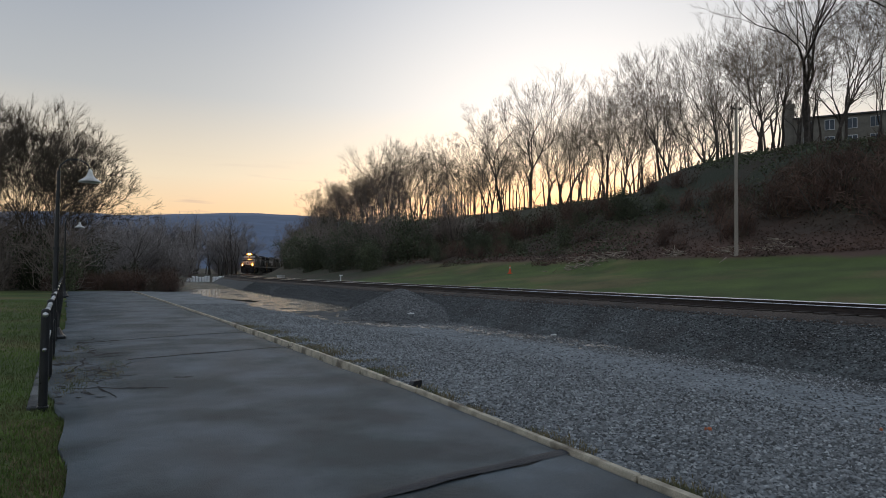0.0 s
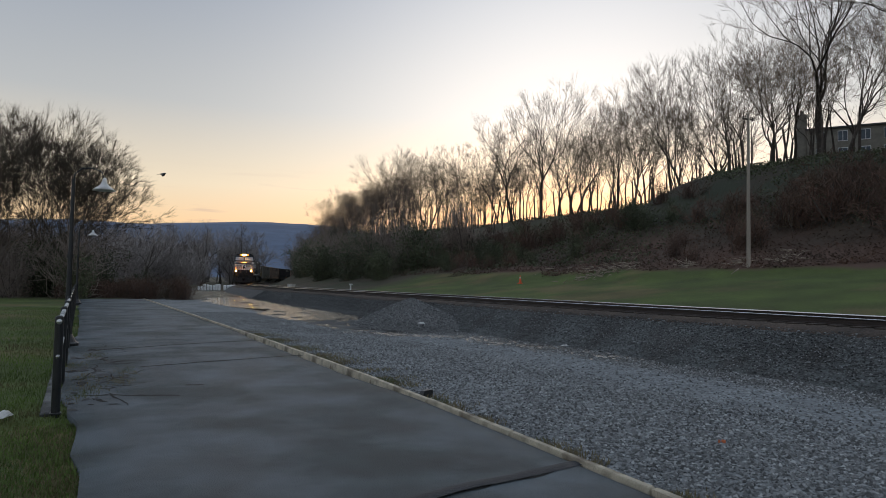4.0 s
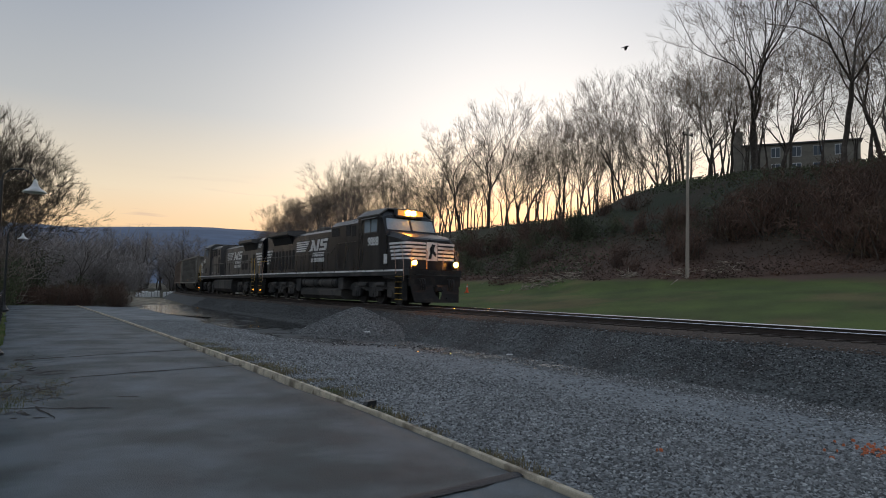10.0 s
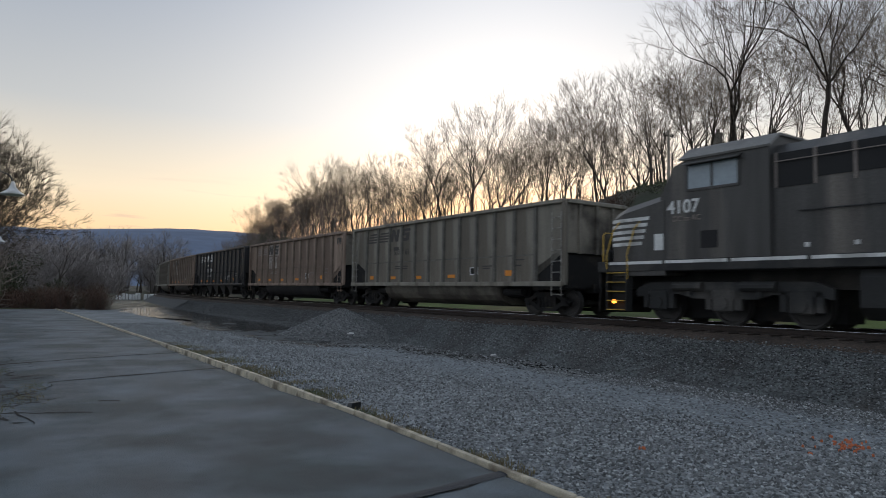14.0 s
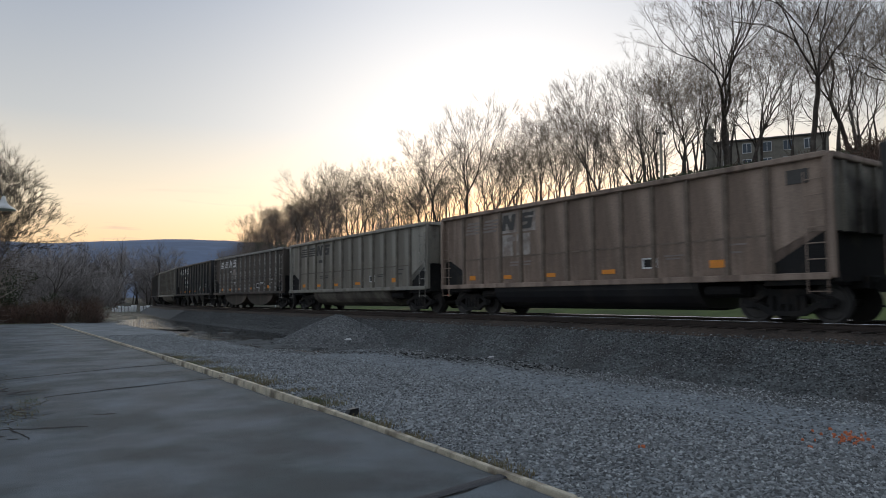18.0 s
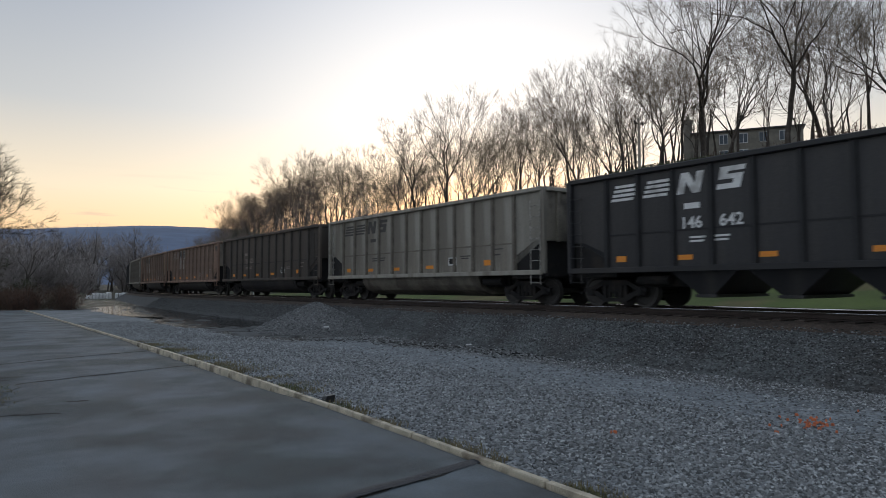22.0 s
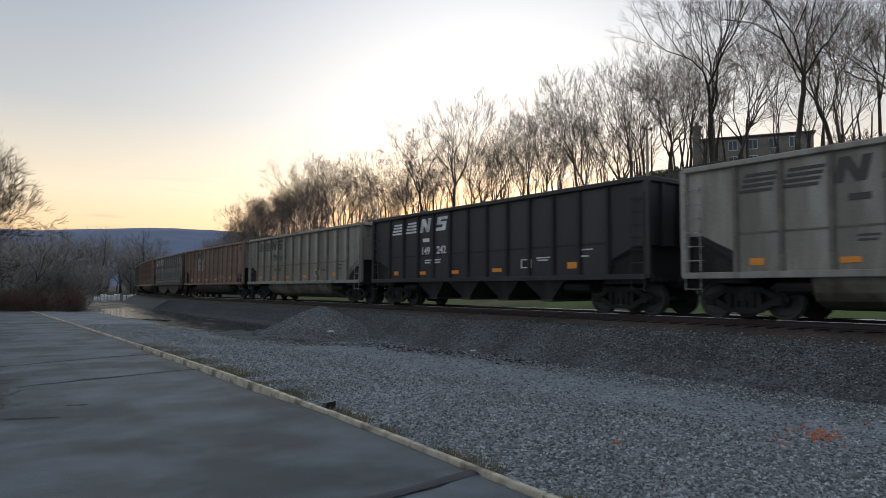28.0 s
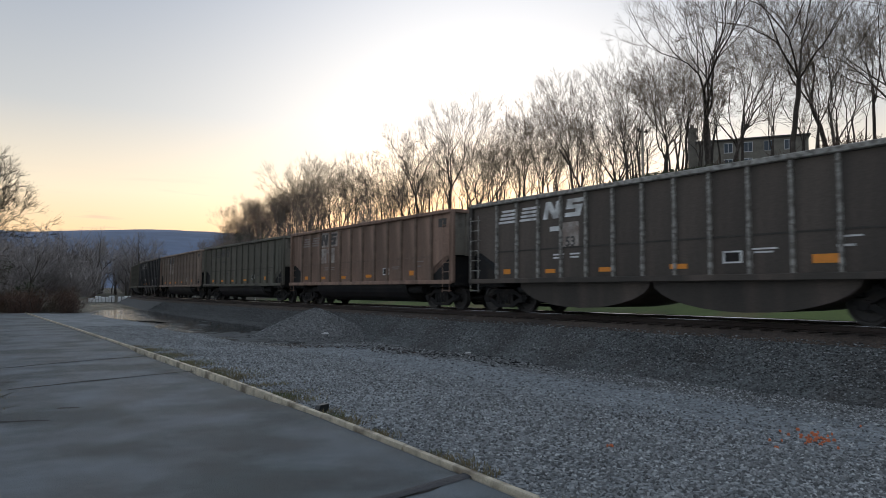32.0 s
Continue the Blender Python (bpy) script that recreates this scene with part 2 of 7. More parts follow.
def toned_for_shade(m, start, dirt):
    """A flat darker grey from a place along the track onwards, for the train's shade."""
    nodes, links = m.node_tree.nodes, m.node_tree.links
    b = nodes["Principled BSDF"]
    coord = nodes.new("ShaderNodeTexCoord")
    split = nodes.new("ShaderNodeSeparateXYZ")
    links.new(coord.outputs["Object"], split.inputs[0])
    edge = nodes.new("ShaderNodeTexNoise")
    edge.inputs["Scale"].default_value = 0.5
    edge.inputs["Detail"].default_value = 6
    links.new(coord.outputs["Object"], edge.inputs["Vector"])
    sway = nodes.new("ShaderNodeMath")
    sway.operation = "MULTIPLY_ADD"
    sway.inputs[1].default_value = 8.0
    links.new(edge.outputs["Fac"], sway.inputs[0])
    links.new(split.outputs["Y"], sway.inputs[2])
    mask = nodes.new("ShaderNodeMapRange")
    mask.inputs["From Min"].default_value, mask.inputs["From Max"].default_value = start + 3.0, start + 6.0
    links.new(sway.outputs[0], mask.inputs["Value"])
    mix = nodes.new("ShaderNodeMix")
    mix.data_type = "RGBA"
    links.new(mask.outputs[0], mix.inputs["Factor"])
    links.new(b.inputs["Base Color"].links[0].from_socket, mix.inputs["A"])
    mix.inputs["B"].default_value = (*dirt, 1)
    links.new(mix.outputs["Result"], b.inputs["Base Color"])


toned_for_shade(BALLAST, 25.0, (0.09, 0.092, 0.09))
# brown fouled stone, also darkened for the shade beside rails and ties
FOULED_SHADED = material("fouled_shaded_ballast", (0.07, 0.05, 0.037), 0.9, scale=0.8, vary=0.3, bump=1.0, fine=24, other=(0.042, 0.031, 0.024), other_scale=0.7, other_amount=0.45)
stony(FOULED_SHADED, 17.0)
STONE = material("stone", (0.15, 0.152, 0.15), 0.85, scale=3, vary=0.3, bump=0.3, fine=50, other=(0.06, 0.06, 0.06), other_scale=2, other_amount=0.55)
KERB = material("kerb_concrete", (0.58, 0.51, 0.385), 0.85, scale=2, vary=0.25, bump=0.5, fine=70, other=(0.22, 0.18, 0.13), other_scale=1.5, other_amount=0.5, spread=0.12)
SOIL = material("dark_soil", (0.022, 0.02, 0.017), 0.95, scale=1.0, vary=0.35, bump=0.8, fine=30)
TIE = material("tie_wood", (0.045, 0.034, 0.027), 0.9, scale=3, vary=0.3, bump=0.6, fine=40, spread=0.3)
RUST = material("rusty_rail", (0.034, 0.023, 0.018), 0.7, scale=4, vary=0.25, bump=0.2, fine=60)
RAILTOP = material("worn_rail_head", (0.78, 0.78, 0.78), 0.2, metal=1.0, scale=3, vary=0.1, bump=0.05, fine=80)
BARK = material("bark", (0.068, 0.055, 0.045), 0.95, scale=1.5, vary=0.3, bump=0.6, fine=14, other=(0.12, 0.104, 0.088), other_scale=2.0, other_amount=0.35, spread=0.25)
TWIG = material("twigs", (0.195, 0.15, 0.115), 0.95, scale=0.5, vary=0.25, bump=0, fine=8, spread=0.25)
LEAF = material("evergreen_leaves", (0.085, 0.1, 0.05), 0.75, scale=0.6, vary=0.4, bump=0, fine=5, other=(0.11, 0.1, 0.06), other_scale=0.4, other_amount=0.4, spread=0.3)
BRUSH = material("dry_brush", (0.125, 0.074, 0.054), 0.95, scale=0.5, vary=0.35, bump=0, fine=6, other=(0.09, 0.07, 0.045), other_scale=0.3, other_amount=0.5, spread=0.25)
BLADE = material("grass_blades", (0.1, 0.155, 0.032), 0.85, scale=0.4, vary=0.35, bump=0, fine=6, other=(0.14, 0.12, 0.055), other_scale=0.35, other_amount=0.42)
BRIGHT = material("clean_white_plastic", (0.8, 0.8, 0.79), 0.4, scale=2, vary=0.06, bump=0.1, fine=30)
WHITE = material("white_paint", (0.62, 0.62, 0.60), 0.55, scale=1.5, vary=0.12, bump=0.1, fine=60, other=(0.35, 0.33, 0.29), other_scale=1.2, other_amount=0.35, streaks=True)
BLACKIRON = material("black_iron", (0.015, 0.016, 0.017), 0.32, scale=4, vary=0.3, bump=0.15, fine=80)
# bar metal with its colour raised to show the sky's bright reflection
SKY_BRIGHT_BAR = material("sky_bright_bar", (0.62, 0.62, 0.6), 0.3, metal=0.9, scale=3, vary=0.3, bump=0.05, fine=60, other=(0.3, 0.3, 0.29), other_scale=2, other_amount=0.4)
POLE = material("pole_wood", (0.35, 0.3, 0.25), 0.85, scale=1.2, vary=0.2, bump=0.5, fine=40, streaks=True)
# thicket twigs, lightened in colour to imitate the haze before the woods
HAZE_TWIG = material("haze_lightened_twigs", (0.27, 0.22, 0.185), 0.95, scale=0.5, vary=0.3, bump=0, fine=5, spread=0.25)
CONE = material("orange_plastic", (0.75, 0.10, 0.02), 0.5, scale=5, vary=0.1, bump=0, fine=40)
YELLOW = material("yellow_paint", (0.66, 0.42, 0.06), 0.5, scale=4, vary=0.2, bump=0.1, fine=60)
BRICKWALL = material("old_masonry", (0.22, 0.2, 0.163), 0.9, scale=1.0, vary=0.25, bump=0.6, fine=20)
GLASS_DARK = material("window_glass", (0.10, 0.12, 0.14), 0.08, scale=1, vary=0.1, bump=0, fine=10)
# the blue haze of distance is put into the mountain's colour
HAZED_HILL = material("haze_blue_woods", (0.125, 0.165, 0.245), 1.0, scale=0.004, vary=0.15, bump=0, fine=0.02)
# ---- mesh helpers ----
class Shape:
    """Collects vertices and faces of one mesh."""

    def __init__(self):
        self.v, self.f = [], []

    def add(self, verts, faces):
        k = len(self.v)
        self.v.extend(verts)
        self.f.extend([tuple(i + k for i in face) for face in faces])
        return self

    def box(self, x0, x1, y0, y1, z0, z1, c=0.0):
        """A box, with its edges chamfered by c."""
        if c <= 0:
            v = [(x, y, z) for x in (x0, x1) for y in (y0, y1) for z in (z0, z1)]
            return self.add(v, [(0, 1, 3, 2), (4, 6, 7, 5), (0, 4, 5, 1), (2, 3, 7, 6), (0, 2, 6, 4), (1, 5, 7, 3)])
        rings = []
        for z, k in ((z0, c), (z0 + c, 0), (z1 - c, 0), (z1, c)):
            rings.append([(x0 + c + k, y0 + k, z), (x1 - c - k, y0 + k, z), (x1 - k, y0 + c + k, z), (x1 - k, y1 - c - k, z), (x1 - c - k, y1 - k, z), (x0 + c + k, y1 - k, z), (x0 + k, y1 - c - k, z), (x0 + k, y0 + c + k, z)])
        return self.loft(rings)

    def loft(self, rings, caps=True):
        n = len(rings[0])
        v = [p for ring in rings for p in ring]
        f = [(i * n + j, i * n + (j + 1) % n, (i + 1) * n + (j + 1) % n, (i + 1) * n + j) for i in range(len(rings) - 1) for j in range(n)]
        if caps:
            f += [tuple(range(n - 1, -1, -1)), tuple(range((len(rings) - 1) * n, len(rings) * n))]
        return self.add(v, f)

    def extrude(self, outline, axis, a, b):
        """An outline of (p, q) pairs pushed from a to b along axis 'x', 'y' or 'z'."""
        put = {"x": lambda p, q, k: (k, p, q), "y": lambda p, q, k: (p, k, q), "z": lambda p, q, k: (p, q, k)}[axis]
        return self.loft([[put(p, q, k) for p, q in outline] for k in (a, b)])

    def tube(self, points, radii, sides=8, caps=True):
        """A round bar along points."""
        pts = [Vector(p) for p in points]
        if isinstance(radii, (int, float)):
            radii = [radii] * len(pts)
        rings, side = [], None
        for i, p in enumerate(pts):
            d = (pts[min(i + 1, len(pts) - 1)] - pts[max(i - 1, 0)]).normalized()
            ref = side or (Vector((0, 0, 1)) if abs(d.z) < 0.9 else Vector((1, 0, 0)))
            side = (ref - d * ref.dot(d)).normalized()
            other = d.cross(side)
            rings.append([tuple(p + radii[i] * (math.cos(a) * side + math.sin(a) * other)) for a in (2 * math.pi * k / sides for k in range(sides))])
        return self.loft(rings, caps)

    def disc(self, centre, axis, r, half, sides=20):
        d = Vector(axis).normalized() * half
        c = Vector(centre)
        return self.tube([c - d, c + d], r, sides)

    def mesh(self, name, mat):
        me = bpy.data.meshes.new(name)
        me.from_pydata(self.v, [], self.f)
        me.materials.append(mat)
        me.update()
        return me


def part(name, shape, mat, parent=None, label="", at=None):
    """Links a shape as one mesh object, under a thing or a part if one is given."""
    ob = new(name, shape.mesh(name, mat) if isinstance(shape, Shape) else shape)
    if parent:
        ob.parent = parent
    if at is not None:
        ob.matrix_basis = at
    return tagged(ob, label)


def thing(name, label, category, m=None, group="", kind=""):
    ob = new(name)
    ob.empty_display_size = 0.2
    if m is not None:
        ob.matrix_basis = m
    return tagged(ob, label, category, group, kind)


def weld_normals(ob):
    for poly in ob.data.polygons:
        poly.use_smooth = True
    return ob


# ---- ground ----
def ridge(s):
    """Height of the wooded ridge along the railway."""
    return float(np.interp(s, [0, 34, 40, 48, 50, 52, 55, 59, 63, 69, 80, 98, 116, 140, 200, 420], [14.4, 14.5, 14.9, 15.1, 14.3, 13.0, 12.2, 11.9, 11.8, 11.6, 11.3, 10.9, 10.8, 10.6, 9.4, 4]))


def ridge_line(s):
    """How far across the plan the crest of the ridge runs."""
    return float(np.interp(s, [0, 60, 81, 116, 140, 200, 420], [67, 67, 62, 56, 56, 68, 160]))


def lawn_edge(s):
    """Where the lawn gives way to the wooded bank."""
    return bend(s) + 36.0 + 4.0 * smooth(30, 16, s) - 3.0 * smooth(25, 35, s) - 8.5 * smooth(38, 82, s)


def ground_height(u, s):
    k = u - bend(s)
    z = -0.13 + 0.035 * noise.noise((u * 0.35, s * 0.35, 3.1))
    if u < 0.6:
        return -0.06 + 0.05 * noise.noise((u * 0.2, s * 0.2, 0)) + 0.35 * smooth(-20, -60, u) - 0.05 * smooth(-1.5, 0.2, u) * smooth(60, 57, s)
    z += smooth(14.5, 18.5, k) * (0.62 - 0.003 * min(s, 150))
    edge = lawn_edge(s)
    if k > 19.5:
        z += (min(u, edge) - bend(s) - 19.5) * 0.135
    if u > edge - 3:
        top = ridge_line(s)
        z += (ridge(s) - z) * smooth(edge - 3, top, u) ** 0.85 + (0.7 * noise.noise((u * 0.12, s * 0.12, 7)) + 0.3 * noise.noise((u * 0.5, s * 0.5, 2))) * smooth(edge, edge + 6, u) * smooth(top, top - 6, u)
    # shallow hollow that holds the puddle
    z -= 0.15 * math.exp(-((k - 11.5) / 2.6) ** 2 - ((s - 42) / 22) ** 2)
    return z


def ground_mesh():
    us = [-900, -500, -250, -120, -70, -45, -30, -20, -14, -10, -7, -5, -3.5, -2.5, -1.6, -1.0, -0.5, -0.1, 0.3]
    us += [4.6 + 0.7 * i for i in range(22)] + [20.5 + 1.2 * i for i in range(14)] + [37.5 + 1.5 * i for i in range(26)] + [78, 84, 92, 105, 130, 180, 300, 600, 1200]
    ss = [-900, -400, -150, -70, -40, -25, -18, -12, -8] + [-5 + 1.25 * i for i in range(56)] + [67 + 2.5 * i for i in range(50)] + [200, 220, 250, 300, 400, 600, 1000, 1800, 3500]
    shape = Shape()
    w = len(us)
    shape.v = [(u, s, ground_height(u, s)) for s in ss for u in us]
    shape.f = [(j * w + i, j * w + i + 1, (j + 1) * w + i + 1, (j + 1) * w + i) for j in range(len(ss) - 1) for i in range(w - 1)]
    return shape


def ground_material():
    """Mown grass on both sides, gravel between, leaf litter and ivy on the bank."""
    m = material("ground", (0.071, 0.098, 0.018), 0.95, scale=0.35, vary=0.35, bump=0.9, fine=18, other=(0.12, 0.102, 0.035), other_scale=0.2, other_amount=0.38)
    nodes, links = m.node_tree.nodes, m.node_tree.links
    b = nodes["Principled BSDF"]
    grass = b.inputs["Base Color"].links[0].from_socket
    coord = nodes.new("ShaderNodeTexCoord")
    split = nodes.new("ShaderNodeSeparateXYZ")
    links.new(coord.outputs["Object"], split.inputs[0])
    wobble = nodes.new("ShaderNodeTexNoise")
    wobble.inputs["Scale"].default_value = 0.25
    wobble.inputs["Detail"].default_value = 6
    links.new(coord.outputs["Object"], wobble.inputs["Vector"])

    def litter(a, b_, scale):
        n = nodes.new("ShaderNodeTexNoise")
        n.inputs["Scale"].default_value = scale
        n.inputs["Detail"].default_value = 8
        links.new(coord.outputs["Object"], n.inputs["Vector"])
        r = nodes.new("ShaderNodeMix")
        r.data_type = "RGBA"
        r.inputs["A"].default_value, r.inputs["B"].default_value = (*a, 1), (*b_, 1)
        cut = nodes.new("ShaderNodeMapRange")
        cut.inputs["From Min"].default_value, cut.inputs["From Max"].default_value = 0.42, 0.6
        links.new(n.outputs["Fac"], cut.inputs["Value"])
        links.new(cut.outputs[0], r.inputs["Factor"])
        return r.outputs["Result"]

    def step(socket, at, width, wob):
        add = nodes.new("ShaderNodeMath")
        add.operation = "MULTIPLY_ADD"
        links.new(wobble.outputs["Fac"], add.inputs[0])
        add.inputs[1].default_value = wob
        links.new(socket, add.inputs[2])
        r = nodes.new("ShaderNodeMapRange")
        r.inputs["From Min"].default_value, r.inputs["From Max"].default_value = at + wob / 2 - width, at + wob / 2 + width
        links.new(add.outputs[0], r.inputs["Value"])
        return r.outputs[0]

    def over(below, above, mask):
        r = nodes.new("ShaderNodeMix")
        r.data_type = "RGBA"
        links.new(mask, r.inputs["Factor"])
        links.new(below, r.inputs["A"])
        links.new(above, r.inputs["B"])
        return r.outputs["Result"]

    gravel = litter((0.235, 0.248, 0.252), (0.17, 0.18, 0.184), 0.6)
    fines = litter((0.215, 0.232, 0.24), (0.17, 0.184, 0.192), 1.4)
    bank = litter((0.105, 0.06, 0.042), (0.065, 0.045, 0.032), 0.14)
    creeper = litter((0.029, 0.034, 0.017), (0.046, 0.037, 0.024), 0.2)

    def both(p, q):
        r = nodes.new("ShaderNodeMath")
        r.operation = "MULTIPLY"
        links.new(p, r.inputs[0])
        links.new(q, r.inputs[1])
        return r.outputs[0]

    def flipped(p):
        r = nodes.new("ShaderNodeMath")
        r.operation = "SUBTRACT"
        r.inputs[0].default_value = 1.0
        links.new(p, r.inputs[1])
        return r.outputs[0]

    colour = over(grass, gravel, step(split.outputs["X"], 3.0, 0.3, 0.0))
    # crushed fines packed by wheels along the middle of the lot
    worn = both(step(split.outputs["X"], 9.4, 1.1, 2.6), flipped(step(split.outputs["X"], 12.0, 0.5, 1.6)))
    colour = over(colour, fines, worn)
    # single stones
    cells = nodes.new("ShaderNodeTexVoronoi")
    cells.inputs["Scale"].default_value = 21.0
    links.new(coord.outputs["Object"], cells.inputs["Vector"])
    grey = nodes.new("ShaderNodeSeparateColor")
    links.new(cells.outputs["Color"], grey.inputs[0])
    shade = nodes.new("ShaderNodeMapRange")
    shade.inputs["To Min"].default_value, shade.inputs["To Max"].default_value = 0.55, 1.45
    links.new(grey.outputs[0], shade.inputs["Value"])
    stones_ = nodes.new("ShaderNodeVectorMath")
    stones_.operation = "SCALE"
    links.new(colour, stones_.inputs[0])
    links.new(shade.outputs[0], stones_.inputs["Scale"])
    colour = over(grass, stones_.outputs[0], step(split.outputs["X"], 3.0, 0.3, 0.0))
    # wet mud along the foot of the ballast, wider and blacker towards the puddle
    wet = both(step(split.outputs["X"], 12.2, 0.35, 1.6), flipped(step(split.outputs["X"], 15.2, 0.5, 0.0)))
    colour = over(colour, litter((0.05, 0.048, 0.045), (0.085, 0.083, 0.08), 1.6), wet)
    black = both(both(step(split.outputs["Y"], 22.0, 1.0, 3.0), step(split.outputs["X"], 9.4, 0.3, 1.2)), flipped(step(split.outputs["X"], 16.2, 0.5, 0.0)))
    colour = over(colour, litter((0.036, 0.034, 0.031), (0.06, 0.057, 0.053), 2.2), black)
    colour = over(colour, grass, step(split.outputs["X"], 20.0, 0.5, 1.0))
    lift = nodes.new("ShaderNodeMath")
    lift.operation = "MULTIPLY_ADD"
    lift.inputs[1].default_value = 0.0125
    links.new(split.outputs["Y"], lift.inputs[0])
    links.new(split.outputs["Z"], lift.inputs[2])
    colour = over(colour, bank, step(lift.outputs[0], 3.25, 0.15, 0.7))
    colour = over(colour, creeper, step(split.outputs["Z"], 6.0, 1.2, 3.5))
    far = step(split.outputs["Y"], 60.0, 3.0, 6.0)
    colour = over(colour, litter((0.07, 0.055, 0.035), (0.045, 0.048, 0.022), 0.3), far)
    # seeping water gives the mud a shine in patches
    seep = nodes.new("ShaderNodeTexNoise")
    seep.inputs["Scale"].default_value = 1.7
    seep.inputs["Detail"].default_value = 8
    links.new(coord.outputs["Object"], seep.inputs["Vector"])
    pooled = nodes.new("ShaderNodeMapRange")
    pooled.inputs["From Min"].default_value, pooled.inputs["From Max"].default_value = 0.5, 0.58
    links.new(seep.outputs["Fac"], pooled.inputs["Value"])
    dampness = nodes.new("ShaderNodeMath")
    dampness.operation = "MAXIMUM"
    links.new(wet, dampness.inputs[0])
    links.new(black, dampness.inputs[1])
    shine = nodes.new("ShaderNodeMapRange")
    shine.inputs["To Min"].default_value, shine.inputs["To Max"].default_value = 0.92, 0.16
    links.new(both(both(dampness.outputs[0], pooled.outputs[0]), step(split.outputs["Y"], 9.0, 3.0, 4.0)), shine.inputs["Value"])
    links.new(shine.outputs[0], b.inputs["Roughness"])
    links.new(colour, b.inputs["Base Color"])
    return m


ground = part("ground", ground_mesh(), ground_material(), at=SITE)
tagged(weld_normals(ground), "uneven ground of gravel, mown lawn and a leafy bank", "ground", kind="structure")


def patch_mesh(u0, u1, s0, s1, nu, ns, height, thick=0.0):
    shape = Shape()
    top = [(u0 + (u1 - u0) * i / nu, s0 + (s1 - s0) * j / ns) for j in range(ns + 1) for i in range(nu + 1)]
    shape.v = [(u, s, height(u, s)) for u, s in top]
    w = nu + 1
    shape.f = [(j * w + i, j * w + i + 1, (j + 1) * w + i + 1, (j + 1) * w + i) for j in range(ns) for i in range(nu)]
    if thick:
        k = len(shape.v)
        rim = [i for i in range(w)] + [j * w + nu for j in range(1, ns + 1)] + [ns * w + i for i in range(nu - 1, -1, -1)] + [j * w for j in range(ns - 1, 0, -1)]
        shape.v += [(shape.v[i][0], shape.v[i][1], shape.v[i][2] - thick) for i in rim]
        shape.f += [(rim[i], k + i, k + (i + 1) % len(rim), rim[(i + 1) % len(rim)]) for i in range(len(rim))]
    return shape


# ---- paved path ----
def pavement_height(u, s):
    return 0.012 * noise.noise((u * 0.5, s * 0.5, 9)) - 0.02 * abs(u - 2.5) / 2.5


KERB_U, KERB_END = 4.96, 57.0


def kerb_u(s):
    """The kerb's gentle bow beside the path."""
    return float(np.interp(s, [-13, 4, 7, 10, 14, 20, 30, 40, 50, 58], [4.4, 4.64, 4.79, 4.9, 4.98, 4.98, 4.87, 4.75, 4.6, 4.46]))


